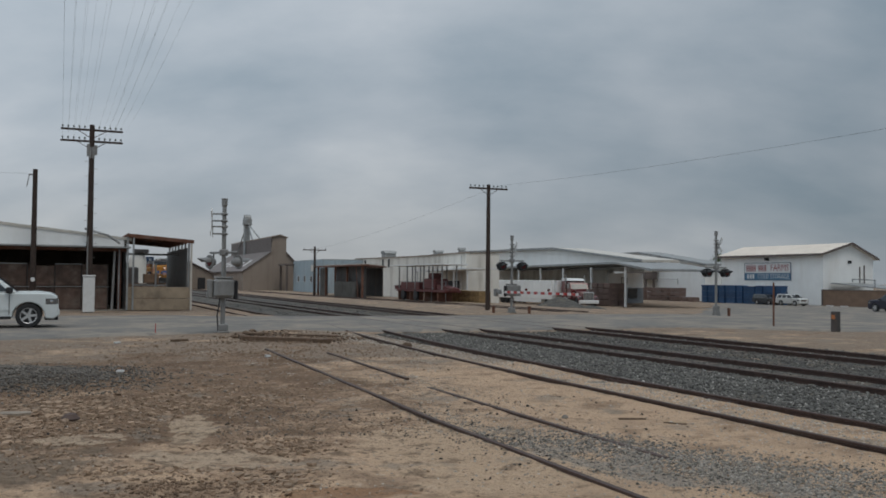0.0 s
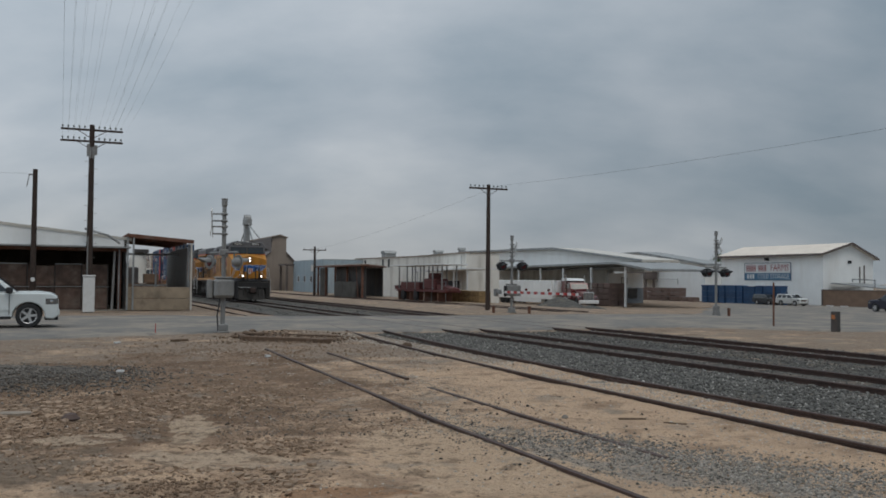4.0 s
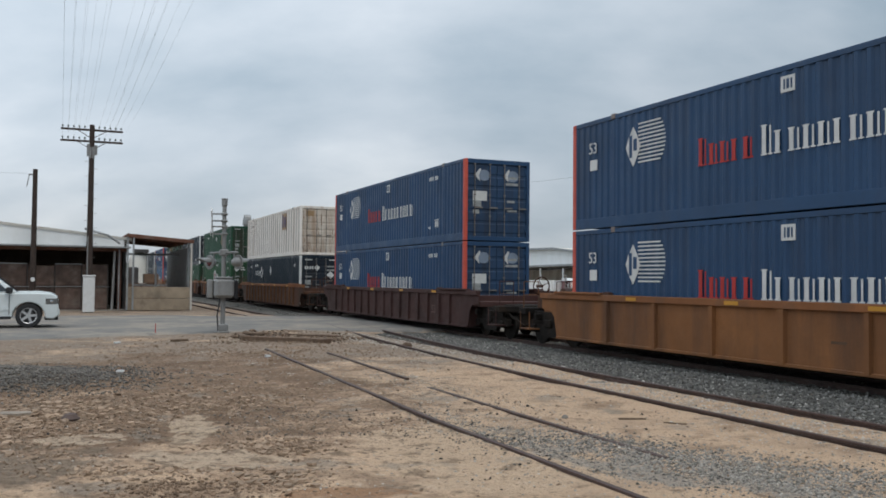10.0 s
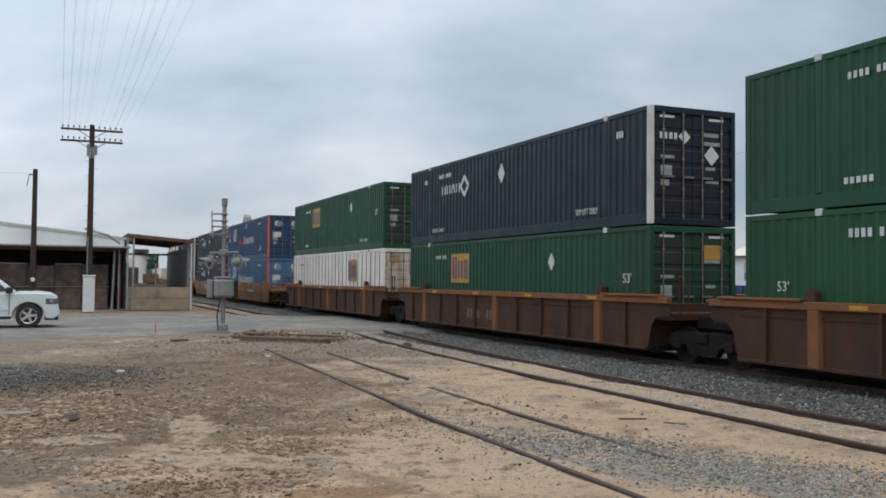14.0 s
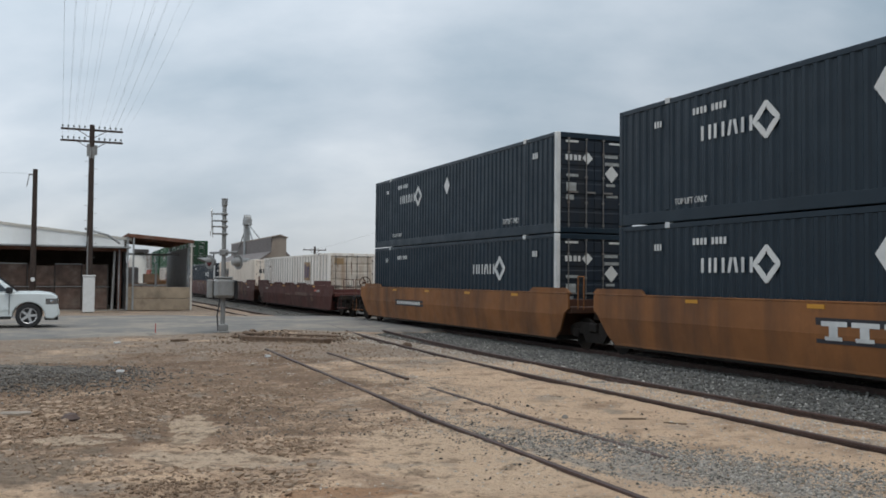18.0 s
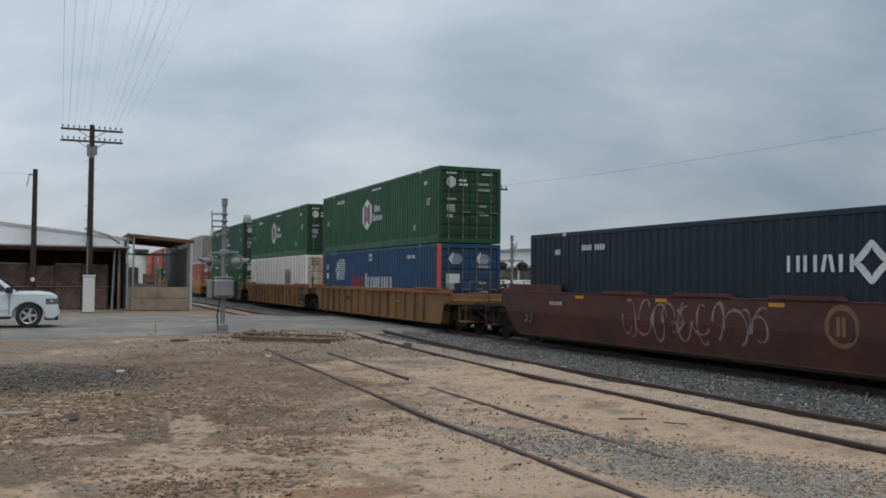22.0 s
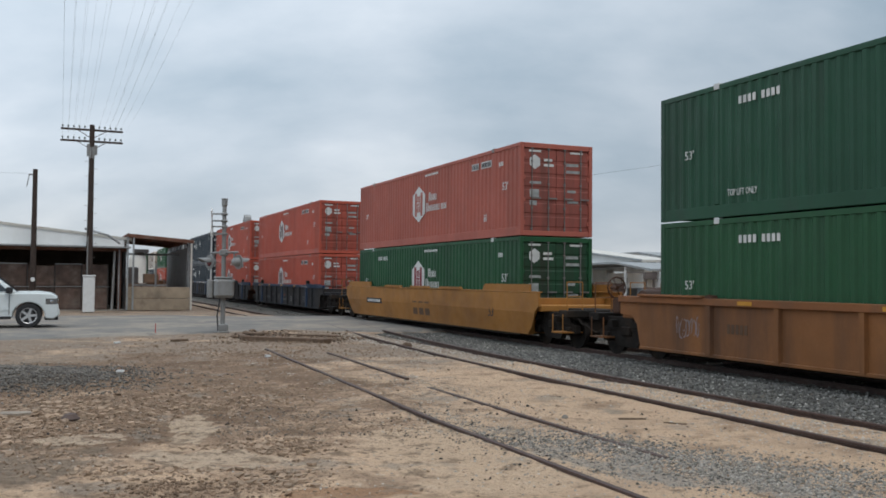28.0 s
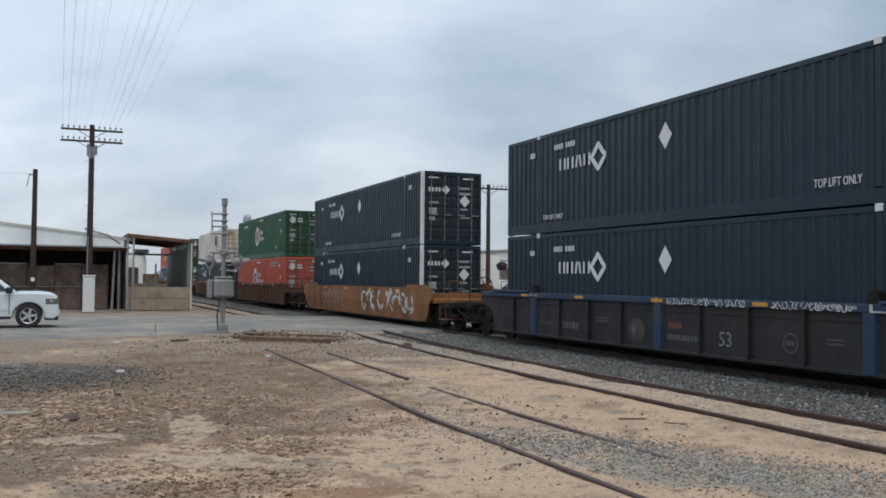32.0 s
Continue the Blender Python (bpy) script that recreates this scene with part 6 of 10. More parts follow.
# ---- the container train: paints ----
RUST = (0.16, 0.075, 0.04)
P = {
    "blue": material("container_blue", (0.02, 0.058, 0.128), 0.5, vary=0.14, scale=0.6, grime=(0.03, 0.035, 0.05), grime_amount=0.55, streak=True, bump=0.002, bump_scale=60, spec=0.3),
    "pale_blue": material("container_faded_blue", (0.065, 0.13, 0.22), 0.6, vary=0.12, scale=0.6, grime=(0.09, 0.1, 0.11), grime_amount=0.45, streak=True, spec=0.3),
    "navy": material("container_navy", (0.0078, 0.0188, 0.0298), 0.45, vary=0.14, scale=0.6, grime=(0.012, 0.019, 0.027), grime_amount=0.5, streak=True, spec=0.3),
    "green": material("container_green", (0.016, 0.076, 0.03), 0.5, vary=0.14, scale=0.5, grime=(0.016, 0.036, 0.024), grime_amount=0.5, streak=True, spec=0.3),
    "deep_green": material("container_deep_green", (0.013, 0.064, 0.033), 0.5, vary=0.14, scale=0.5, grime=(0.02, 0.034, 0.024), grime_amount=0.6, streak=True, spec=0.3),
    "red": material("container_red", (0.42, 0.083, 0.05), 0.55, vary=0.12, scale=0.5, grime=(0.2, 0.055, 0.04), grime_amount=0.5, streak=True, spec=0.3),
    "pale_red": material("container_faded_red", (0.37, 0.105, 0.075), 0.6, vary=0.12, scale=0.5, grime=(0.22, 0.08, 0.06), grime_amount=0.5, streak=True, spec=0.3),
    "white": material("container_white", (0.77, 0.715, 0.65), 0.55, vary=0.06, scale=0.8, grime=(0.36, 0.24, 0.15), grime_amount=0.55, grime_scale=1.6, streak=True, grime_lo=0.5, grime_hi=0.7, spec=0.3),
    "silver": material("container_silver", (0.40, 0.40, 0.39), 0.5, metal=0.2, vary=0.1, scale=0.8, grime=(0.2, 0.15, 0.11), grime_amount=0.6, streak=True, spec=0.3),
    "cream": material("container_cream", (0.78, 0.68, 0.575), 0.6, vary=0.07, scale=0.8, grime=(0.3, 0.2, 0.13), grime_amount=0.5, streak=True, spec=0.3),
    "mark_white": material("marking_white", (0.6, 0.6, 0.58), 0.6, vary=0.1, scale=2.5, grime=(0.3, 0.32, 0.34), grime_amount=0.5, spec=0.3),
    "mark_red": material("marking_red", (0.40, 0.035, 0.03), 0.6, vary=0.15, scale=2.0, spec=0.3),
    "mark_maroon": material("marking_maroon", (0.20, 0.02, 0.03), 0.6, vary=0.15, spec=0.3),
    "mark_orange": material("marking_orange_red", (0.52, 0.09, 0.06), 0.55, vary=0.12, spec=0.3),
    "mark_gold": material("marking_gold", (0.46, 0.25, 0.05), 0.6, vary=0.15, scale=2.0, grime=(0.32, 0.2, 0.1), grime_amount=0.5, spec=0.3),
    "mark_faded_gold": material("marking_faded_gold", (0.33, 0.22, 0.12), 0.65, vary=0.2, scale=2.0, spec=0.3),
    "mark_black": material("marking_black", (0.03, 0.03, 0.035), 0.6, vary=0.2, spec=0.3),
    "mark_grey": material("marking_grey", (0.19, 0.235, 0.3), 0.6, vary=0.15, spec=0.3),
    "door_pale": material("faded_door_lettering", (0.30, 0.31, 0.30), 0.65, vary=0.3, scale=6, spec=0.3),
    "mark_slate": material("marking_slate_blue", (0.07, 0.06, 0.15), 0.6, spec=0.3),
    "post_grey": material("weathered_post_grey", (0.25, 0.205, 0.175), 0.6, vary=0.25, scale=4, grime=RUST, grime_amount=0.5, spec=0.3),
    "steel": material("door_hardware_steel", (0.20, 0.19, 0.18), 0.45, metal=0.4, vary=0.2, scale=6, grime=RUST, grime_amount=0.5, spec=0.3),
    "orange": material("car_orange_brown", (0.225, 0.092, 0.031), 0.65, vary=0.16, scale=0.9, grime=(0.075, 0.038, 0.022), grime_amount=0.8, streak=True, grime_scale=0.8, grime_lo=0.44, grime_hi=0.66, bump=0.003, bump_scale=30, spec=0.3),
    "tan": material("car_tan_yellow", (0.21, 0.106, 0.036), 0.65, vary=0.14, scale=0.9, grime=(0.085, 0.045, 0.022), grime_amount=0.8, streak=True, grime_scale=0.9, grime_lo=0.44, grime_hi=0.66, bump=0.003, bump_scale=30, spec=0.3),
    "yellow": material("car_yellow", (0.33, 0.145, 0.032), 0.6, vary=0.12, scale=0.9, grime=(0.17, 0.08, 0.03), grime_amount=0.6, grime_scale=0.55, grime_lo=0.44, grime_hi=0.66, bump=0.003, bump_scale=30, spec=0.3),
    "brown": material("car_brown", (0.078, 0.031, 0.0155), 0.7, vary=0.18, scale=0.9, grime=(0.04, 0.023, 0.016), grime_amount=0.85, streak=True, grime_scale=1.0, grime_lo=0.44, grime_hi=0.66, bump=0.003, bump_scale=30, spec=0.3),
    "umber": material("car_dark_umber", (0.058, 0.026, 0.022), 0.7, vary=0.2, scale=0.9, grime=(0.03, 0.018, 0.016), grime_amount=0.7, grime_scale=0.6, bump=0.003, bump_scale=30, spec=0.3),
    "maroon": material("car_maroon_brown", (0.088, 0.03, 0.024), 0.65, vary=0.2, scale=0.7, grime=(0.035, 0.02, 0.018), grime_amount=0.6, grime_scale=0.55, grime_lo=0.44, grime_hi=0.66, bump=0.003, bump_scale=30, spec=0.3),
    "slate": material("car_dark_slate", (0.016, 0.016, 0.019), 0.65, vary=0.2, scale=0.9, grime=(0.032, 0.025, 0.021), grime_amount=0.85, streak=True, grime_scale=1.0, grime_lo=0.44, grime_hi=0.66, bump=0.003, bump_scale=30, spec=0.3),
    "sill_blue": material("car_sill_blue", (0.018, 0.037, 0.076), 0.6, vary=0.2, scale=0.9, grime=(0.07, 0.06, 0.055), grime_amount=0.6, spec=0.3),
    "sill_orange": material("car_sill_orange", (0.22, 0.085, 0.03), 0.65, vary=0.2, scale=0.9, grime=(0.13, 0.07, 0.04), grime_amount=0.7, spec=0.3),
    "sill_tan": material("car_sill_rusty_orange", (0.25, 0.10, 0.035), 0.65, vary=0.2, scale=0.9, grime=(0.12, 0.055, 0.025), grime_amount=0.7, spec=0.3),
    # rusty ribs, coloured brighter than the panels to show their edges catching light
    "rib_lit_rust": material("lit_rusty_rib_edges", (0.14, 0.062, 0.026), 0.7, vary=0.25, scale=2, grime=(0.07, 0.036, 0.02), grime_amount=0.7, streak=True, spec=0.3),
    "under": material("greasy_running_gear", (0.018, 0.015, 0.013), 0.75, vary=0.3, scale=3, grime=(0.05, 0.034, 0.023), grime_amount=0.6, bump=0.004, bump_scale=30, spec=0.12),
    "tread": material("polished_wheel_tread", (0.25, 0.23, 0.21), 0.35, metal=0.9, vary=0.15, spec=0.3),
    "reflector": material("reflector_yellow", (0.5, 0.24, 0.03), 0.4, vary=0.08, spec=0.3),
    "graffiti_green": material("graffiti_lime_paint", (0.26, 0.31, 0.06), 0.6, vary=0.25, scale=2.0, spec=0.3),
    "graffiti_pale": material("graffiti_pale_paint", (0.36, 0.33, 0.34), 0.6, vary=0.3, scale=3.0, spec=0.3),
    "graffiti_dark": material("graffiti_dark_outline", (0.05, 0.03, 0.05), 0.6, spec=0.3),
}
# end doors: mostly darker paint than the sides, with long soot, road-film and rust streaks
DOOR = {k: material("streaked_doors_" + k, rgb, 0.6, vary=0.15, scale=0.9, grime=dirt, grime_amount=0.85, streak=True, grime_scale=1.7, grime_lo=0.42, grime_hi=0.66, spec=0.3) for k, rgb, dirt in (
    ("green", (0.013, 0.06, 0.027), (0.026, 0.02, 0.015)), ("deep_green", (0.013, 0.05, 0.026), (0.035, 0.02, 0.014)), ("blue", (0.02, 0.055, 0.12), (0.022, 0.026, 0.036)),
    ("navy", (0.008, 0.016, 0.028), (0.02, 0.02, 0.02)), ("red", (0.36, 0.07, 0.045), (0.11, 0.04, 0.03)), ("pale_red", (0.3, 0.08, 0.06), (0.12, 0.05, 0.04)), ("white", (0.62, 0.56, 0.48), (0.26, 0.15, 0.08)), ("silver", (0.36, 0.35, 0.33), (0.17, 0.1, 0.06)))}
HALF_L, HALF_W, TALL = 8.077, 1.295, 2.896
LID = 3.286   # height of the joint between the two containers of a stack
SOLE = 0.352


def corrugated(x0, x1, z0, z1, y_out, y_in, pitch):
    """A trapezoid-ribbed sheet that faces -y."""
    n = max(1, round((x1 - x0) / pitch))
    p = (x1 - x0) / n
    prof = []
    for i in range(n):
        a = x0 + i * p
        prof += [(a, y_out), (a + 0.30 * p, y_out), (a + 0.48 * p, y_in), (a + 0.82 * p, y_in)]
    prof.append((x1, y_out))
    s = Solid()
    vs = [(x, y, z0) for x, y in prof] + [(x, y, z1) for x, y in prof]
    k = len(prof)
    s.add(vs, [(i, i + 1, k + i + 1, k + i) for i in range(k - 1)])
    # closed behind, so that the wall has thickness
    s.box(x0, x1, y_in + 0.004, y_in + 0.03, z0, z1)
    return s


def mirror_y(solid):
    t = Solid()
    return t.add([(x, -y, z) for x, y, z in solid.v], solid.f)


SHARED = {}


def shared(key, make, mat, smooth=False):
    k = (key, mat.name)
    if k not in SHARED:
        SHARED[k] = make().mesh(key, mat, smooth)
    return SHARED[k]


def diamond(cx, cz, r, y, k=1.3):
    return plate([(cx - r, cz), (cx, cz - r * k), (cx + r, cz), (cx, cz + r * k)], y)


def container(paint, marks, label, ribbed=True, post=None, at=None):
    """A 53-foot container: frame, ribbed walls, roof, doors with locking rods, and its markings."""
    body = P[paint]
    ob = thing("shipping_container", at or Matrix(), label, "shipping container", "containers on the train")

    def add(name, key, make, mat=body, parent=ob, at=None, label="", smooth=False):
        return part(name, None, None, parent, label, at=at, keep=shared(key, make, mat, smooth))
    post_mat = P[post] if post else body
    GEAR = P["post_grey"] if paint in ("white", "silver", "cream") else body
    yo, yi = -1.277, -1.243
    for side, flip in (("near", False), ("far", True)):
        def f(s, flip=flip):
            return mirror_y(s) if flip else s
        if ribbed:
            for nm, a, b in (("rear", -7.93, -6.19), ("mid", -6.01, 6.01), ("front", 6.19, 7.93)):
                add("side_panel", f"side_panel_{nm}_{side}", lambda a=a, b=b, f=f: f(corrugated(a, b, 0.27, 2.78, yo, yi, 0.29)))
        else:
            add("side_panel", f"flat_panel_{side}", lambda f=f: f(Solid().box(-7.93, 7.93, yi - 0.012, yi + 0.03, 0.22, 2.8)))

            for i in range(25):
                add("side_post", f"side_post_{side}", lambda f=f: f(Solid().box(-0.026, 0.026, yi - 0.034, yi - 0.013, 0.23, 2.79)), P["post_grey"], at=Matrix.Translation((-7.6 + i * 0.633, 0, 0)))
        for nm, z0, z1, yy in (("bottom_rail", 0.0, 0.27 if ribbed else 0.21, -1.285), ("top_rail", 2.78, 2.896, -1.285)):
            add(nm, f"{nm}_{side}_{ribbed}", lambda z0=z0, z1=z1, yy=yy, f=f: f(Solid().box(-7.93, 7.93, yy, yy + 0.09, z0, z1, 0.008)))
        for x in (-6.1, 6.1):
            add("lift_post", f"lift_post_{side}_{x}", lambda x=x, f=f: f(Solid().box(x - 0.085, x + 0.085, -1.292, -1.2, 0.275, 2.775, 0.02)))
            add("lift_casting", f"lift_casting_{side}_{x}", lambda x=x, f=f: f(Solid().box(x - 0.09, x + 0.09, -1.296, -1.18, 2.79, 2.93, 0.012)),
                P["mark_white"] if paint in ("navy", "green", "deep_green") else P["steel"])
        for x in (-8.0, 8.0):
            add("corner_post", f"corner_post_{side}_{x}", lambda x=x, f=f: f(Solid().box(x - 0.077, x + 0.077, -1.295, -1.17, 0.0, 2.896, 0.012)), post_mat if side == "near" and (x > 0 or post == "mark_orange") else body,
                label="corner post in a contrasting paint" if post and side == "near" and (x > 0 or post == "mark_orange") else "")
    add("roof", "roof", lambda: Solid().box(-7.93, 7.93, -1.2, 1.2, 2.84, 2.885))
    add("floor_pan", "floor_pan", lambda: Solid().box(-7.93, 7.93, -1.2, 1.2, 0.1, 0.16), P["under"])
    add("end_wall", "end_wall", lambda: Solid().box(-8.04, -7.98, -1.17, 1.17, 0.05, 2.85, 0.01))
    add("door_header", "door_header", lambda: Solid().box(7.93, 8.06, -1.17, 1.17, 2.74, 2.896, 0.01))
    add("door_sill", "door_sill", lambda: Solid().box(7.93, 8.06, -1.17, 1.17, 0.0, 0.15, 0.01))
    for k, (a, b) in enumerate(((-1.16, -0.01), (0.01, 1.16))):
        def leaf(a=a, b=b):
            pts = [(7.94, 0.155), (8.006, 0.155)]
            for i in range(6):   # pressed horizontal ribs
                z = 0.28 + i * 0.415
                pts += [(8.006, z), (8.02, z + 0.03), (8.02, z + 0.3), (8.006, z + 0.33)]
            pts += [(8.006, 2.735), (7.94, 2.735)]
            s = Solid().prism([(x, z) for x, z in pts], "y", a, b)
            return s
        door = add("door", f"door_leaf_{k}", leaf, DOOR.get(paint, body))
        for y in (a + 0.28, b - 0.28):
            def bar(y=y):
                s = Solid().rod((8.045, y, 0.06), (8.045, y, 2.84), 0.017, seg=6)
                for z in (0.2, 0.85, 1.6, 2.3, 2.7):
                    s.box(8.02, 8.06, y - 0.035, y + 0.035, z, z + 0.05)
                s.box(8.05, 8.075, y - 0.02, y + 0.3, 1.15, 1.2)
                return s
            add("lock_rod", f"lock_rod_{y:.2f}", bar, P["steel"], door)
        for z in (0.35, 1.05, 1.75, 2.45):
            y = a if k == 0 else b
            add("hinge", f"hinge_{k}_{z}", lambda y=y, z=z: Solid().box(7.99, 8.05, y - 0.05, y + 0.05, z, z + 0.13), GEAR, door)
    FY = -1.2815
    W = P["mark_white"]

    def mk(name, key, make, mat, label=""):
        slide = Matrix.Translation(({"hexagon_mark": -0.52, "hexagon_figure": -0.52, "word_mark": -0.53, "fine_print": -0.7, "serial_plate": -0.33, "serial_lettering": -0.33}.get(name, 0.0), 0, 0)) if paint == "red" else None
        o = add(name, key, make, mat, label=label, at=slide)
        if name in ("serial_lettering", "fine_print", "door_lettering", "word_mark", "small_mark", "placard_print", "hardware_stripe", "door_word_mark", "rust_patch", "square_lettering", "block_word_mark"):
            o["kind"] = "stuff"

    def side_text(words, size, x, z, width=None, mat=W):
        text_part(words, size, mat, ob, pose(x, FY - 0.003, z), width=width)

    def serial(x0, z, n=7, w=0.12, h=0.2, gap=0.05, mat=W):
        mk("serial_lettering", f"serial_{x0}_{z}_{n}_{w}", lambda: bars([(x0 + i * (w + gap) + (0.12 if i > 3 else 0), x0 + i * (w + gap) + w + (0.12 if i > 3 else 0)) for i in range(n)], z, z + h, FY), mat)

    def door_marks(mat=P["door_pale"]):
        def s():
            q = Solid()
            for y0, y1, z0, z1 in ((-0.95, -0.62, 1.2, 1.45), (-0.95, -0.7, 0.95, 1.1), (0.35, 0.8, 2.22, 2.31), (0.35, 0.85, 2.0, 2.09), (0.4, 0.7, 1.38, 1.46), (0.4, 0.8, 1.05, 1.12), (-0.95, -0.55, 1.62, 1.7)):
                q.box(8.021, 8.027, y0, y1, z0, z1)
            return q
        mk("door_lettering", "door_lettering", s, mat)
    if "globe" in marks:
        def disc():
            s = Solid()
            for i in range(11):   # a globe of fine bars
                z = 1.52 + i * 0.095
                h = math.sqrt(max(0.0, 1 - ((i - 5) / 5.6) ** 2))
                s.box(-5.0, -4.25 + 0.35 * h, FY - 0.006, FY, z, z + 0.038)
            return s
        mk("globe_mark", "globe_mark", disc, W, "white stripes trailing from a pointed oval mark")
        mk("oval_mark", "oval_mark", lambda: plate([(-5.52, 1.95), (-5.38, 2.2), (-5.2, 2.45), (-5.02, 2.2), (-4.9, 1.95), (-5.02, 1.7), (-5.2, 1.45), (-5.38, 1.7)], FY - 0.007), W)
        mk("oval_figure", "oval_figure", lambda: Solid().box(-5.36, -5.24, FY - 0.02, FY - 0.0135, 1.68, 2.24).box(-5.18, -5.04, FY - 0.02, FY - 0.0135, 1.84, 2.14), body)

        def strokes(s, x, w, z, h, twin):
            """One plain block of a word mark: a heavy stroke, with a light one beside it, on feet."""
            y0, y1 = FY - 0.006, FY
            s.box(x + 0.03, x + 0.145, y0, y1, z + 0.03, z + h - 0.03).box(x, x + 0.175, y0, y1, z, z + 0.031).box(x, x + 0.175, y0, y1, z + h - 0.031, z + h)
            if twin:
                s.box(x + w - 0.1, x + w - 0.055, y0, y1, z + 0.03, z + h - 0.03).box(x + w - 0.14, x + w - 0.015, y0, y1, z, z + 0.031)
            return s

        def red_word():
            s = Solid()
            for i in range(5):
                strokes(s, -2.72 + i * 0.36, 0.33, 1.18, 0.62 if i == 0 else 0.46, i != 3)
            return s
        wm = P["mark_white"] if paint == "pale_blue" else P["mark_red"]
        mk("word_mark", "red_word_mark", red_word, wm)

        def white_word():
            s = Solid()
            for i in range(10):
                strokes(s, -0.74 + i * 0.375, 0.345, 1.18, 0.62 if i == 0 else 0.46, i not in (1, 5, 8))
            return s
        mk("word_mark", "white_word_mark", white_word, W)
        mk("placard", "placard_a", lambda: Solid().box(-0.18, 0.2, FY - 0.006, FY, 2.36, 2.68), W)
        mk("placard_print", "placard_print", lambda: bars([(-0.1, -0.06), (-0.02, 0.05), (0.09, 0.13)], 2.42, 2.62, FY - 0.0065), P[paint])
        side_text("53", 0.42, -7.06, 2.13)
        mk("placard", "placard_b", lambda: Solid().box(-7.2, -6.85, FY - 0.006, FY, 1.55, 1.83), W)
        serial(4.75, 2.38, 7, 0.07, 0.14, 0.04)
        mk("small_mark", "blue_globe_small", lambda: Solid().box(5.3, 5.7, FY - 0.006, FY, 0.83, 0.87).box(5.35, 5.5, FY - 0.006, FY, 0.58, 0.8).box(5.55, 5.66, FY - 0.006, FY, 0.58, 0.8).box(4.7, 4.9, FY - 0.006, FY, 0.55, 0.62), W)

        def oval(cy):
            s = Solid()
            vs = [(8.022, cy + 0.24 * math.cos(2 * math.pi * i / 16), 2.33 + 0.2 * math.sin(2 * math.pi * i / 16)) for i in range(16)]
            return s.add(vs, [tuple(range(16))]).add([(x + 0.004, y, z) for x, y, z in vs], [tuple(range(16))])
        for cy in (-0.52, 0.62):
            mk("oval_mark", f"oval_{cy}", lambda cy=cy: oval(cy), P["mark_grey"])
            mk("arrow_mark", f"door_arrow_{cy}", lambda cy=cy: Solid().prism([(cy - 0.36, 2.33), (cy - 0.16, 2.1), (cy - 0.2, 2.33), (cy - 0.12, 2.52), (cy - 0.16, 2.58)], "x", 8.028, 8.034), W)
        mk("placard", "door_placard", lambda: Solid().box(8.022, 8.029, -0.95, -0.4, 1.42, 1.76), W)
        door_marks()
    if "lattice" in marks:
        x0 = -4.88 if "lattice_right" not in marks else 2.4

        def word4():
            s = Solid()
            z0, z1 = 1.74, 2.06
            for i, lean in enumerate((0.0, 0.0, 0.07, 0.0)):   # pairs of plain bars in the place of letters
                a = x0 + i * 0.43
                for k in (0.0, 0.25):
                    d = lean if k == 0 else -lean
                    s.prism([(a + k, z0), (a + k + 0.085, z0), (a + k + 0.085 + d, z1), (a + k + d, z1)], "y", FY - 0.006, FY)
            return s
        mk("word_mark", f"lattice_word_{x0}", word4, W)

        def lat():
            cx, cz = x0 + 2.02, 1.91
            s = Solid()
            for k in range(4):   # four bars round an open middle, notched at the corners
                a = math.pi / 4 + k * math.pi / 2
                n_, d = Vector((math.cos(a), math.sin(a))), Vector((-math.sin(a), math.cos(a)))
                c = Vector((cx, cz))
                pts = [c + n_ * 0.30 - d * 0.25, c + n_ * 0.30 + d * 0.25, c + n_ * 0.235 + d * 0.25, c + n_ * 0.165 + d * 0.13, c + n_ * 0.165 - d * 0.13, c + n_ * 0.235 - d * 0.25]
                s.prism([(p.x, p.y) for p in pts], "y", FY - 0.006, FY)
                e = Vector((math.cos(a - math.pi / 4), math.sin(a - math.pi / 4)))
                q = c + e * 0.32
                s.add(*(lambda g: (g.v, g.f))(diamond(q.x, q.y, 0.075, FY - 0.0065, 1.0)))
            return s
        mk("diamond_lattice_mark", f"lattice_{x0}", lat, W, "white lattice of small diamonds")
        if "plain" not in marks:
            mk("diamond_mark", "diamond_mid", lambda: diamond(0.04, 2.05, 0.25, FY), W)
        side_text("TOP LIFT ONLY", 0.24, 5.18, 0.46, width=1.12)
        side_text("TOP LIFT ONLY", 0.2, -5.25, 0.44, width=1.15)
        serial(-5.17, 2.36, 8, 0.08, 0.15)
        mk("small_mark", "vtp_a", lambda: bars([(-6.6, -6.54), (-6.5, -6.43), (-6.39, -6.33)], 2.27, 2.42, FY), W)
        mk("small_mark", "vtp_b", lambda: bars([(6.62, 6.69), (6.73, 6.8), (6.84, 6.91)], 2.25, 2.42, FY), W)
        mk("door_word_mark", "door_lattice_word", lambda: Solid().box(8.022, 8.028, -0.98, -0.9, 2.1, 2.26).box(8.022, 8.028, -0.84, -0.76, 2.1, 2.26).box(8.022, 8.028, -0.7, -0.6, 2.1, 2.26).box(8.022, 8.028, -0.55, -0.47, 2.1, 2.26)
           .prism([(-0.42, 2.18), (-0.24, 2.0), (-0.06, 2.18), (-0.24, 2.36)], "x", 8.022, 8.028), W)
        mk("diamond_mark", "door_diamond", lambda: Solid().prism([(0.35, 1.75), (0.58, 1.5), (0.81, 1.75), (0.58, 2.0)], "x", 8.029, 8.034), W)
        mk("hardware_stripe", "door_stripes", lambda: Solid().box(8.022, 8.03, -0.98, -0.55, 2.62, 2.68).box(8.022, 8.03, 0.5, 0.95, 2.62, 2.68), W)
        door_marks()
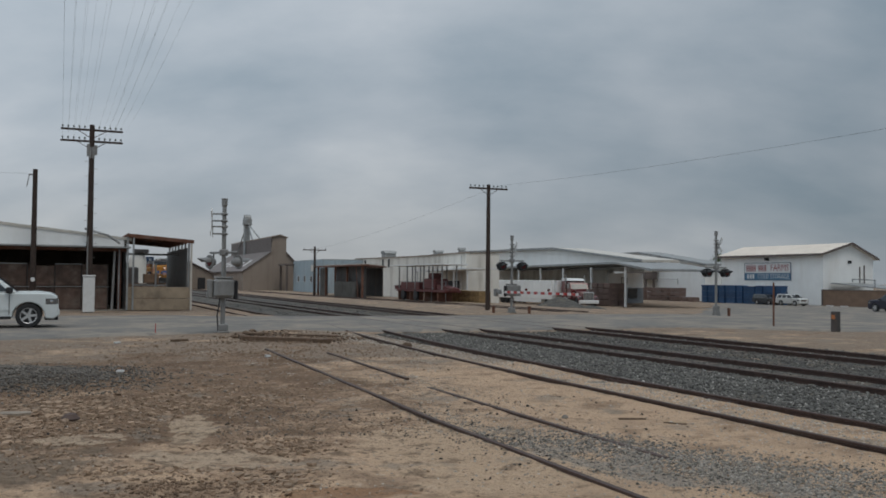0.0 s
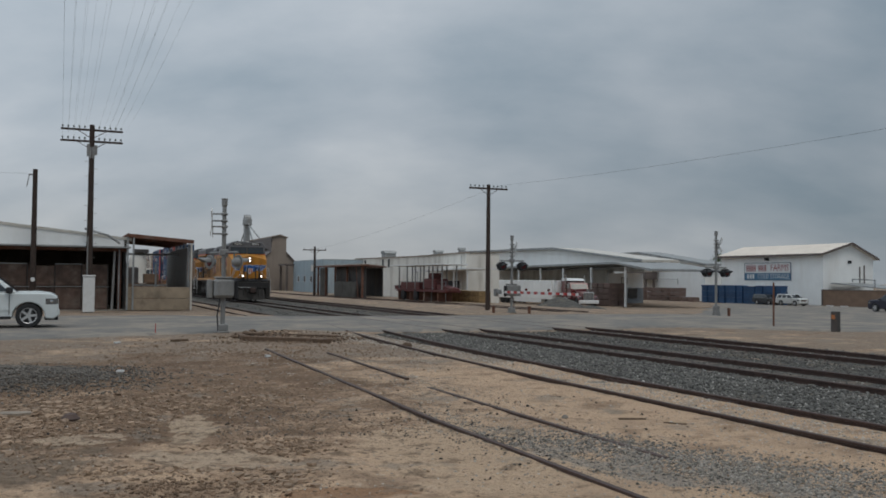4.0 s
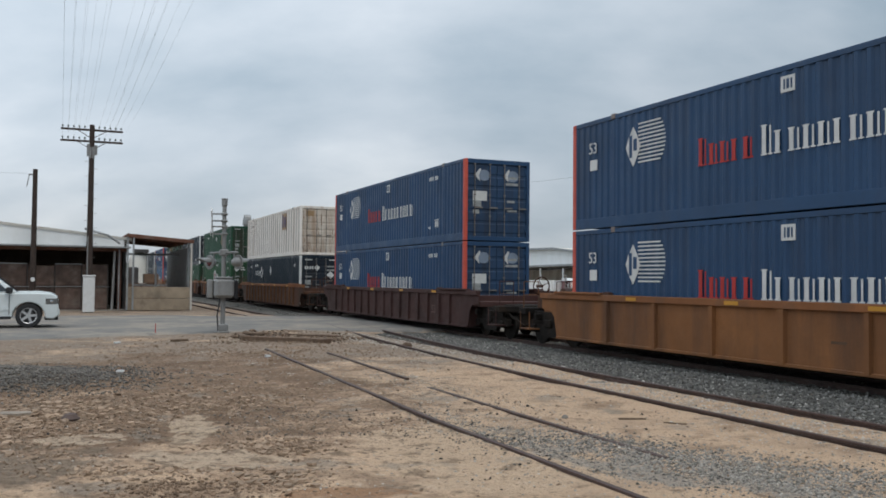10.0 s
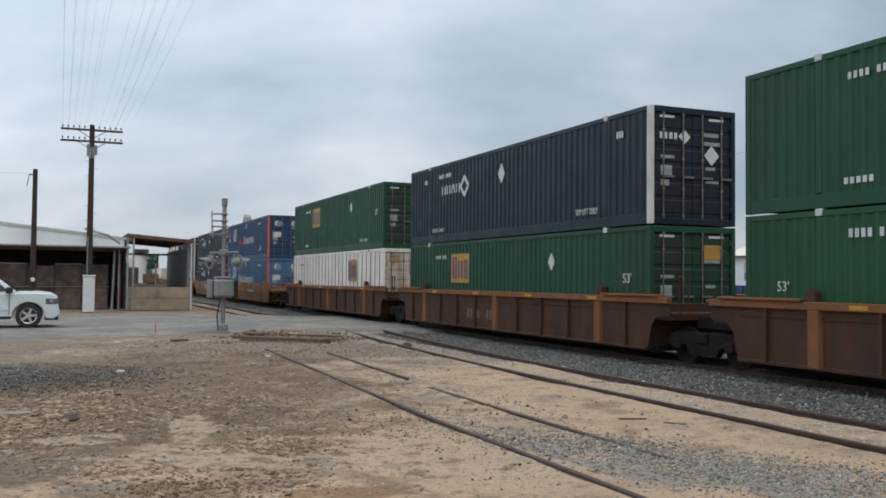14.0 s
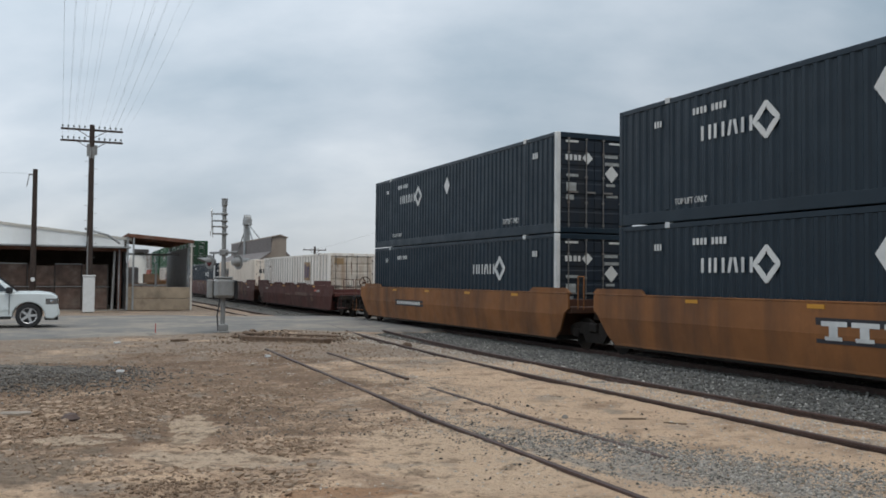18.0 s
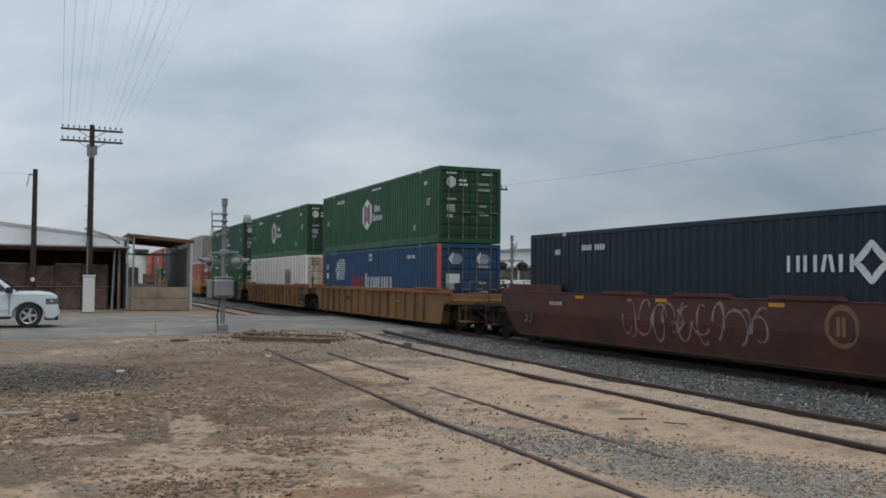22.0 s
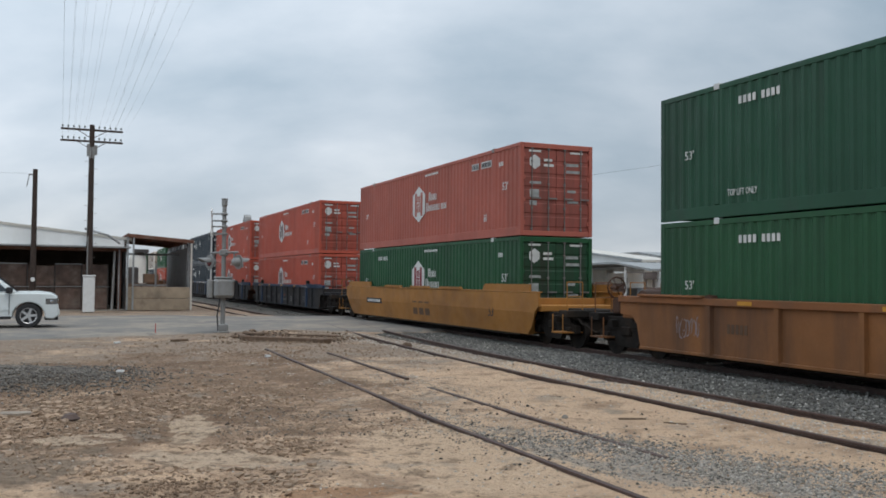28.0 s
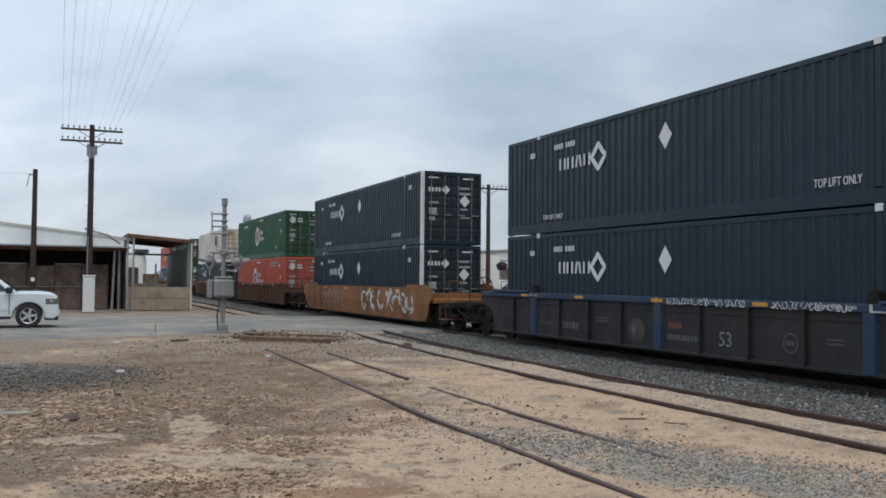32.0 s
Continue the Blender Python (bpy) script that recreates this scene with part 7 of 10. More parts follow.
    if "hexagon" in marks:
        hex_pts = [(-1.2, 1.18), (-0.55, 0.86), (0.1, 1.18), (0.1, 1.94), (-0.55, 2.28), (-1.2, 1.94)]
        mk("hexagon_mark", "hexagon", lambda: plate(hex_pts, FY), W, "white hexagon with a dark upright figure")
        ink = body if paint == "pale_red" else material("hexagon_ink", (0.075, 0.022, 0.02), 0.6, vary=0.2) if paint == "red" else P["mark_maroon"]

        def figure():
            s = Solid()
            y = FY - 0.007
            for a, b, c, e in ((-0.95, -0.75, 1.1, 2.02), (-0.35, -0.15, 1.1, 2.02), (-0.69, -0.58, 1.25, 1.5), (-0.52, -0.41, 1.25, 1.5), (-0.69, -0.58, 1.64, 1.9), (-0.52, -0.41, 1.64, 1.9), (-0.7, -0.4, 1.53, 1.61)):
                s.box(a, b, y - 0.006, y, c, e)
            return s
        mk("hexagon_figure", "hexagon_figure", figure, ink)

        def pair(s, x, z, w, h):
            """Two plain upright bars in the place of a letter."""
            return s.box(x, x + 0.065, FY - 0.006, FY, z, z + h).box(x + w - 0.065, x + w, FY - 0.006, FY, z, z + h)

        def words():
            s = Solid()
            for i in range(3):
                pair(s, 0.5 + i * 0.27, 1.63, 0.2, 0.33 if i == 0 else 0.24)
            for i in range(5):
                pair(s, 0.25 + i * 0.275, 1.23, 0.205, 0.33 if i == 0 else 0.23)
            return s
        mk("word_mark", "hexagon_words", words, W)
        if "third_word" in marks:
            mk("word_mark", "hexagon_third", lambda: bars([(1.72, 1.79), (1.86, 1.93), (2.0, 2.06), (2.14, 2.2)], 1.24, 1.46, FY), W)
        side_text("53'", 0.36, 7.0, 1.6)
        side_text("53'", 0.28, -7.02, 1.45)
        if "lift" in marks:
            side_text("TOP LIFT ONLY", 0.26, 5.45, 0.55, width=1.25)
            side_text("TOP LIFT ONLY", 0.2, -5.3, 0.5, width=0.9)
        else:
            mk("small_mark", "hexagon_box_d", lambda: Solid().box(5.42, 5.66, FY - 0.006, FY, 0.75, 0.78).box(5.44, 5.5, FY - 0.006, FY, 0.55, 0.72).box(5.57, 5.63, FY - 0.006, FY, 0.55, 0.72), W)
        if "red" in paint:
            mk("serial_plate", "serial_plate_a", lambda: Solid().box(4.45, 5.0, FY - 0.005, FY, 2.35, 2.57), P["mark_white"])
            mk("serial_plate", "serial_plate_b", lambda: Solid().box(5.2, 5.98, FY - 0.005, FY, 2.35, 2.57), P["mark_white"])
            mk("serial_lettering", "serial_dark", lambda: bars([(4.5 + i * 0.13, 4.58 + i * 0.13) for i in range(4)] + [(5.25 + i * 0.12, 5.33 + i * 0.12) for i in range(6)], 2.38, 2.54, FY - 0.0055), P["mark_black"])
        else:
            serial(4.5 if paint == "red" else -5.4, 2.36, 8, 0.09 if paint != "red" else 0.13, 0.16 if paint != "red" else 0.22)
        mk("fine_print", "hexagon_box_fine", lambda: bars([(0.1 + i * 0.11, 0.18 + i * 0.11) for i in range(12)], 2.6, 2.68, FY), W)
        mk("small_mark", "hexagon_box_vtp", lambda: bars([(6.55, 6.62), (6.66, 6.73), (6.77, 6.84)], 2.28, 2.42, FY), W)
        mk("door_hexagon", "door_hexagon", lambda: Solid().prism([(-0.95, 2.2), (-0.77, 2.08), (-0.59, 2.2), (-0.59, 2.42), (-0.77, 2.54), (-0.95, 2.42)], "x", 8.022, 8.028), W)
        mk("hardware_stripe", "door_stripes", lambda: Solid().box(8.022, 8.03, -1.0, -0.62, 2.64, 2.68).box(8.022, 8.03, 0.6, 1.0, 2.64, 2.68), W)
        mk("door_word_mark", "door_hexagon_words", lambda: Solid().box(8.022, 8.028, -0.45, -0.15, 2.34, 2.42).box(8.022, 8.028, -0.45, -0.1, 2.18, 2.26), W)
        door_marks()
    if "square" in marks:
        x0 = 2.98 if "square_left" not in marks else -3.95
        gold = P["mark_faded_gold"] if paint in ("white", "silver") else P["mark_gold"]
        yy = FY if ribbed else FY - 0.012
        mk("square_mark", f"square_{x0}_{ribbed}", lambda: Solid().box(x0, x0 + (1.55 if ribbed else 1.25), yy - 0.006, yy, 1.44, 2.46), gold, "gold square panel with dark strokes")
        dark = P["mark_slate"]

        def strokes():
            s, y = Solid(), yy - 0.007
            k = 1.0 if ribbed else 0.8
            for a, b, c, e in ((0.14, 0.27, 1.58, 2.36), (0.38, 0.5, 1.58, 2.36), (0.64, 0.76, 1.6, 2.22), (0.9, 1.02, 1.6, 2.22), (1.14, 1.25, 1.58, 2.24), (1.33, 1.43, 1.58, 2.24)):
                s.box(x0 + a * k, x0 + b * k, y - 0.006, y, c, e)
            return s
        mk("square_lettering", f"square_strokes_{x0}_{ribbed}", strokes, dark)
        if ribbed:
            mk("diamond_mark", f"gold_square_diamond_{x0}", lambda: diamond(0.0 if x0 > 0 else 3.3, 2.08, 0.2, FY), W)
            side_text("TOP LIFT ONLY", 0.24, 5.3, 0.4, width=1.2)
            serial(-5.4, 2.3, 7, 0.08, 0.13)
            side_text("53'", 0.34, 7.1, 1.6)
            mk("small_mark", "gold_square_lower", lambda: bars([(-5.5 + i * 0.14, -5.41 + i * 0.14) for i in range(5)], 0.4, 0.52, FY), W)
            mk("hardware_stripe", "door_stripes", lambda: Solid().box(8.022, 8.03, -1.0, -0.62, 2.64, 2.68).box(8.022, 8.03, 0.6, 1.0, 2.64, 2.68), W)
            mk("door_square", "door_square", lambda: Solid().box(8.022, 8.028, 0.35, 0.9, 2.1, 2.45), gold)
            door_marks()
        else:
            mk("serial_lettering", "white_serial", lambda: bars([(-6.6 + i * 0.13, -6.53 + i * 0.13) for i in range(7)], 2.25, 2.38, FY - 0.012), P["post_grey"])
            mk("door_square", "door_square_white", lambda: Solid().box(8.022, 8.028, -0.95, -0.45, 2.3, 2.62), P["mark_faded_gold"])
            def rust():
                q, rr_ = Solid(), random.Random(17)
                for i in range(26):   # streaks creeping up from the sill and down the door's edges
                    y = rr_.choice((rr_.uniform(-1.12, -0.6), rr_.uniform(0.5, 1.12), rr_.uniform(-0.2, 0.2)))
                    w, h, z = rr_.uniform(0.008, 0.028), rr_.uniform(0.08, 0.5), rr_.choice((0.17, rr_.uniform(0.3, 1.2), rr_.uniform(0.6, 2.2)))
                    q.prism([(y - w, z), (y + w, z), (y + w * 0.4, z + h), (y - w * 0.3, z + h * 0.9)], "x", 8.0215 + 0.0003 * i, 8.0235 + 0.0003 * i)
                return q
            mk("rust_patch", "rust_low", rust, material("rusty_steel", RUST, 0.85, vary=0.4, scale=5))
    if "blocks" in marks:
        def three():
            s = Solid()
            z0, z1 = 1.5, 2.3
            for i in range(3):   # pairs of plain bars in the place of letters
                x = -5.5 + 0.8 * i
                s.box(x, x + 0.23, FY - 0.006, FY, z0, z1).box(x + 0.42, x + 0.66, FY - 0.006, FY, z0, z1)
            return s
        mk("block_word_mark", "three_blocks", three, P["mark_black"])
        mk("fine_print", "block_fine", lambda: bars([(-5.5 + i * 0.2, -5.36 + i * 0.2) for i in range(11)], 1.2, 1.34, FY), P["mark_black"])
        side_text("53", 0.42, -7.05, 1.9, mat=P["mark_black"])
        mk("door_word_mark", "door_blocks", lambda: Solid().box(8.022, 8.028, -0.95, -0.75, 1.9, 2.2).box(8.022, 8.028, -0.68, -0.48, 1.9, 2.2).box(8.022, 8.028, -0.42, -0.22, 1.9, 2.2), P["mark_black"])
    return ob


KINDS = {
    "blue_globe": ("blue", ("globe",), "dark blue ribbed steel container with orange-red corner posts", True, "mark_orange"),
    "blue_globe_pale": ("pale_blue", ("globe",), "faded sky-blue ribbed container with orange-red corner posts", True, "mark_orange"),
    "navy_lattice": ("navy", ("lattice",), "dark navy ribbed container with white corner posts", True, "mark_white"),
    "navy_lattice_b": ("navy", ("lattice", "lattice_right", "plain"), "dark navy ribbed container with its white word mark near the doors", True, "mark_white"),
    "hexagon_box": ("green", ("hexagon",), "green ribbed container with a white hexagon mark", True, None),
    "hexagon_box_inc": ("deep_green", ("hexagon", "third_word", "lift"), "deep green ribbed container with hexagon mark and three words", True, None),
    "hexagon_box_lift": ("deep_green", ("hexagon", "lift"), "green ribbed container with hexagon and lifting notes", True, None),
    "hexagon_box_red": ("red", ("hexagon", "third_word"), "brick-red ribbed container with a white hexagon mark", True, None),
    "hexagon_box_faded": ("pale_red", ("hexagon", "third_word"), "faded brick-red ribbed container with a white hexagon mark", True, None),
    "gold_square": ("deep_green", ("square",), "dark green ribbed container with a gold square panel", True, None),
    "gold_square_left": ("deep_green", ("square", "square_left"), "dark green ribbed container, gold square towards its rear", True, None),
    "white": ("white", ("square",), "rust-stained white container with grey side posts", False, None),
    "silver": ("silver", ("square", "square_left"), "silver-grey container with dark side posts", False, None),
    "cream_blocks": ("cream", ("blocks",), "cream-white ribbed container with black block letters", True, None),
}
MADE = {}


def place_container(kind, m):
    if kind not in MADE:
        paint, marks, label, ribbed, post = KINDS[kind]
        MADE[kind] = container(paint, marks, label, ribbed, post, m)
        return MADE[kind]
    return copy_thing(MADE[kind], m)


# ---- well cars ----
def truck_frame(x):
    """A freight truck: two side frames with bolster, springs and axle boxes."""
    s = Solid()
    for y in (-1.0, 1.0):
        prof = [(x - 1.25, 0.42), (x - 1.25, 0.62), (x - 0.95, 0.74), (x + 0.95, 0.74), (x + 1.25, 0.62), (x + 1.25, 0.42), (x + 0.98, 0.36), (x + 0.62, 0.46), (x + 0.42, 0.22), (x - 0.42, 0.22), (x - 0.62, 0.46), (x - 0.98, 0.36)]
        s.prism(prof, "y", y - 0.08, y + 0.08)
        for k in (-0.18, 0.0, 0.18):
            s.rod((x + k, y, 0.3), (x + k, y, 0.55), 0.07, seg=8)
        for k in (-0.9, 0.9):
            s.box(x + k - 0.14, x + k + 0.14, y - 0.13, y + 0.13, 0.34, 0.58, 0.03)
    s.box(x - 0.2, x + 0.2, -1.15, 1.15, 0.5, 0.74, 0.03)
    return s


def wheel_pair(x):
    s = Solid()
    s.rod((x, -0.95, 0.42), (x, 0.95, 0.42), 0.08, seg=10)
    for y, k in ((-0.73, -1), (0.73, 1)):
        s.lathe([(0.3, -0.075 * k), (0.41, -0.07 * k), (0.415, 0.04 * k), (0.445, 0.05 * k), (0.445, -0.0 * k + 0.075 * k * -1 + 0.15 * k), (0.33, 0.07 * k), (0.2, 0.03 * k)], (x, y, 0.42), "y", 22)
    return s


def tuck(v):
    """The lower half of a smooth side leans in."""
    return (v[0], v[1] + 0.16 * max(0.0, 0.95 - v[2]), v[2])


def hand_wheel(x, y, z, r):
    """A brake wheel that faces along the car: rim, four spokes, hub and shaft."""
    rim = [(x, y + r * math.cos(math.pi * i / 8), z + r * math.sin(math.pi * i / 8)) for i in range(17)]
    s = Solid().path(rim, 0.022)
    for k in range(4):
        a = math.pi * k / 2 + 0.4
        s.rod((x, y, z), (x, y + r * math.cos(a), z + r * math.sin(a)), 0.014, seg=5)
    return s.rod((x - 0.25, y, z), (x + 0.04, y, z), 0.05, seg=8)


def well_car(style, paint, sill, front_end, rear_end, label, m):
    """One well of an intermodal car. front_end, rear_end: 'coupler' or 'shared' (an articulated joint)."""
    ob = thing("well_car", m, label, "freight car", "well cars of the train")
    body, top = P[paint], P[sill]
    U = P["under"]
    reach = {"coupler": 9.55, "shared": 9.0}
    xf, xr = reach[front_end], -reach[rear_end]

    def add(name, key, make, mat=body, parent=ob, label="", smooth=False):
        return part(name, None, None, parent, label, keep=shared(f"{key}_{front_end}_{rear_end}", make, mat, smooth))
    for side, sg in (("near", -1), ("far", 1)):
        def f(s, sg=sg):
            return s if sg < 0 else mirror_y(s)
        if style == "ribbed":
            prof = [(xr, 1.08), (xr, 1.38), (xf, 1.38), (xf, 1.08), (xf - 0.5, 1.04), (xf - 0.7, 0.85), (xf - 0.84, 0.3), (xr + 0.84, 0.3), (xr + 0.7, 0.85), (xr + 0.5, 1.04)]
            add("side_plate", f"ribbed_side_{side}", lambda: f(Solid().prism(prof, "y", -1.42, -1.39)))
            add("top_chord", f"ribbed_chord_{side}", lambda: f(Solid().box(xr, xf, -1.5, -1.34, 1.375, 1.53, 0.012)), top)
            add("bottom_chord", f"ribbed_bottom_{side}", lambda: f(Solid().box(xr + 0.86, xf - 0.86, -1.47, -1.2, 0.26, 0.33, 0.01)))
            if paint in ("tan", "slate") or J in (front_end, rear_end):
                add("stiffener", f"ribbed_stiffener_{side}", lambda: f(Solid().box(xr + 0.9, xf - 0.9, -1.445, -1.419, 1.2, 1.235)))
            shift = -0.22 if paint == "tan" else 0.0
            if paint == "orange":
                spots, wide = [k * 2.05 for k in range(-3, 4)], 0.075
            elif paint == "slate" or (paint == "brown" and J in (front_end, rear_end)):
                spots, wide = [-7.3, -6.05, -4.54, -3.03, -1.51, 0.0, 1.51, 3.03, 4.54, 6.05, 7.3], 0.045
            else:
                spots, wide = [k * 1.03 for k in range(-7, 8)], 0.055
            for x in spots:
                main = abs(x) < 0.1 or 5.9 < abs(x) < 6.3   # the broad ribs under the lifting points
                w = (0.17 if paint == "slate" or (paint == "brown" and J in (front_end, rear_end)) else 0.11) if main else wide
                x += shift
                add("rib", f"rib_{side}_{x:.2f}_{w}_{paint}", lambda x=x, w=w: f(Solid().prism([(x - w, -1.42), (x - w * 0.75, -1.5), (x + w * 0.75, -1.5), (x + w, -1.42)], "z", 0.3, 1.374)), top if main and (paint == "slate" or (paint == "brown" and J in (front_end, rear_end))) else P["rib_lit_rust"] if paint == "brown" and J not in (front_end, rear_end) else body)
            for x in (-1, 1):
                a, b = sorted((x * 6.3, x * 8.65))
                add("end_bracket", f"rib_end_{side}_{x}", lambda a=a, b=b: f(Solid().box(a, b, -1.56, -1.3, 1.532, 1.585, 0.01)), top)
                h = 0.24 if paint == "slate" or (paint == "brown" and J in (front_end, rear_end)) else 0.07
                add("container_guide", f"guide_{side}_{x}_{paint}_{h}", lambda x=x, h=h: f(Solid().prism([(x * 6.0, 1.532), (x * 6.03, 1.54 + h * 0.7), (x * 6.12, 1.54 + h), (x * 6.24, 1.54 + h * 0.85), (x * 6.28, 1.532)][::x], "y", -1.48, -1.33)), P["under"] if paint == "slate" else P["brown"])
        else:
            upper = [(xr, 1.12), (xr, 1.52), (xf, 1.52), (xf, 1.12), (xf - 0.2, 1.0), (xf - 0.23, 0.95), (xr + 0.23, 0.95), (xr + 0.2, 1.0)]
            lower = [(xr + 0.23, 0.949), (xf - 0.23, 0.949), (xf - 0.55, 0.5), (xf - 0.8, 0.32), (xr + 0.8, 0.32), (xr + 0.55, 0.5)]

            def skirt():
                q = Solid().prism(lower, "y", -1.46, -1.40)
                q.v = [tuck(v) for v in q.v]
                return f(q)
            add("side_plate", f"smooth_side_{side}", lambda: f(Solid().prism(upper, "y", -1.46, -1.40)))
            add("lower_plate", f"smooth_skirt_{side}", skirt)
            add("top_chord", f"smooth_chord_{side}", lambda: f(Solid().box(xr + 0.05, xf - 0.05, -1.465, -1.3, 1.525, 1.56, 0.008)), top)
            for i, x in enumerate((-7.9, 7.9)):
                if paint != "orange":   # high ends and three lips along the top edge
                    add("raised_end", f"high_end_{side}_{i}", lambda x=x: f(Solid().prism([(x * 0.949 - 1.8, 1.562), (x * 0.949 - 1.6, 1.775), (x * 0.949 + 1.5, 1.775), (x * 0.949 + 1.5, 1.562)], "y", -1.455, -1.40)), body)
                    continue
                add("raised_end", f"smooth_end_{side}_{i}", lambda x=x: f(Solid().prism([(x - 1.15, 1.562), (x - 0.95, 1.69), (x + 0.95, 1.69), (x + 1.15, 1.562)], "y", -1.455, -1.40)), body)
            if paint != "orange":
                for i, x in enumerate((-2.98, 0.05, 3.04)):
                    add("raised_lip", f"raised_lip_{side}_{i}", lambda x=x: f(Solid().prism([(x - 1.0, 1.562), (x - 0.88, 1.645), (x + 0.88, 1.645), (x + 1.0, 1.562)], "y", -1.5, -1.40)), body)
            add("bottom_chord", f"smooth_bottom_{side}", lambda: f(Solid().box(xr + 0.82, xf - 0.82, -1.36, -1.15, 0.27, 0.335, 0.01)))
        for i, x in enumerate((-6.75, -3.66, -0.2, 3.2) if paint == "slate" else (-5.2, -1.6, 2.1, 5.6)):
            if paint in ("slate", "brown", "umber", "orange", "maroon"):
                add("reflector", f"reflector_{style}_{side}_{x}", lambda x=x: f(Solid().box(x, x + 0.42, -1.508 if style == "ribbed" else -1.472, -1.45, 1.41, 1.49)), P["reflector"])
    add("well_floor", "well_floor", lambda: Solid().box(-8.2, 8.2, -1.35, 1.35, 0.22, 0.3).box(-8.2, -6.0, -1.3, 1.3, 0.3, 0.35).box(6.0, 8.2, -1.3, 1.3, 0.3, 0.35), U)
    for end, kind, x in (("front", front_end, xf), ("rear", rear_end, xr)):
        q = 1 if x > 0 else -1

        def deck(x=x, q=q):
            s = Solid()
            a, b = sorted((x, x - q * 0.82))
            s.box(a, b, -1.36, 1.36, 0.98, 1.16, 0.02)
            a, b = sorted((x - q * 0.82, x - q * 0.9))
            s.box(a, b, -1.36, 1.36, 0.3, 1.36, 0.01)
            return s
        add("end_deck", f"end_deck_{end}", deck, P["brown"] if kind == "shared" else body)
        if kind == "coupler":
            tx = q * 9.75

            def gear(q=q):
                s = Solid()
                a, b = sorted((q * 9.2, q * 11.0))
                s.box(a, b, -0.45, 0.45, 0.8, 1.08, 0.03)
                a, b = sorted((q * 10.6, q * 11.05))
                s.box(a, b, -1.4, 1.4, 0.86, 1.06, 0.02)
                a, b = sorted((q * 11.0, q * 11.72))
                s.box(a, b, -0.14, 0.14, 0.78, 1.0, 0.04)
                return s
            add("coupler", f"coupler_{end}", gear, U)

            def rigging(q=q):
                s = Solid()
                a, b = sorted((q * 8.5, q * 10.95))
                s.box(a, b, -0.7, 0.7, 0.4, 0.82, 0.05)
                for y in (-1.05, 1.05):
                    s.box(a + 0.3, b - 0.2, y - 0.05, y + 0.05, 0.62, 0.98, 0.02)
                    s.path([(q * 10.9, y, 0.95), (q * 11.1, y * 0.9, 0.7), (q * 11.35, y * 0.6, 0.45), (q * 11.6, y * 0.4, 0.55)], 0.03)
                for k in (9.1, 10.2):
                    s.box(q * k - 0.09, q * k + 0.09, -1.3, 1.3, 0.72, 0.9, 0.02)
                return s
            add("brake_rigging", f"brake_rigging_{end}", rigging, U)

            for y in (-1.3, -0.8, 0.8, 1.3):
                add("handrail_post", f"handrail_post_{end}_{y}", lambda q=q, y=y: Solid().rod((q * 10.9, y, 1.0), (q * 10.9, y, 1.85), 0.018, seg=6))
            for y in (-1.3, 0.8):
                for z in (1.45, 1.85):
                    add("handrail_bar", f"handrail_bar_{end}_{y}_{z}", lambda q=q, y=y, z=z: Solid().rod((q * 10.9, y, z), (q * 10.9, y + 0.5, z), 0.016, seg=6))
            a, b = sorted((q * 10.3, q * 10.9))
            add("step", f"step_{end}", lambda a=a, b=b: Solid().box(a, b, -1.45, -0.7, 0.42, 0.46))
            for xx in (a + 0.02, b - 0.02):
                add("step_hanger", f"step_hanger_{end}_{xx:.2f}", lambda xx=xx: Solid().rod((xx, -1.42, 0.44), (xx, -1.42, 0.95), 0.016, seg=6))
            if q < 0:
                add("brake_reservoir", f"brake_reservoir_{end}", lambda: Solid().lathe([(0.08, 0.0), (0.24, 0.06), (0.26, 0.16), (0.26, 0.84), (0.24, 0.94), (0.08, 1.0)], (-9.95, -0.55, 1.42), "y", 16), P["brown"], smooth=True)
                add("brake_wheel", f"brake_wheel_{end}", lambda q=q: hand_wheel(q * 10.35, -1.0, 1.72, 0.27), P["brown"])
                add("brake_housing", f"brake_housing_{end}", lambda q=q: Solid().box(q * 10.2 - 0.15, q * 10.2 + 0.18, -1.14, -0.86, 1.06, 1.45, 0.03), P["brown"])
        elif end == "rear":
            tx = None
        else:
            tx = q * 9.75

            def joint(q=q):
                s = Solid()
                a, b = sorted((q * 8.9, q * 10.5))
                s.box(a, b, -0.6, 0.6, 0.78, 1.1, 0.04)
                s.lathe([(0.42, -0.12), (0.42, 0.12)], (q * 9.75, 0, 1.16), "z", 16)
                return s
            add("articulation", f"articulation_{end}", joint, U)

            for y in (-1.2, 1.2):
                add("handrail", f"joint_rail_{end}_{y}", lambda q=q, y=y: Solid().path([(q * 9.1, y, 1.1), (q * 9.1, y, 2.0), (q * 9.4, y, 2.0), (q * 9.4, y, 1.1)], 0.018))
        if tx is not None:
            truck = add("truck", f"truck_{end}", lambda tx=tx: truck_frame(tx), U)
            for k in (-0.9, 0.9):
                add("wheel_set", f"wheels_{end}_{k}", lambda tx=tx, k=k: wheel_pair(tx + k), U, truck, smooth=True)
    return ob


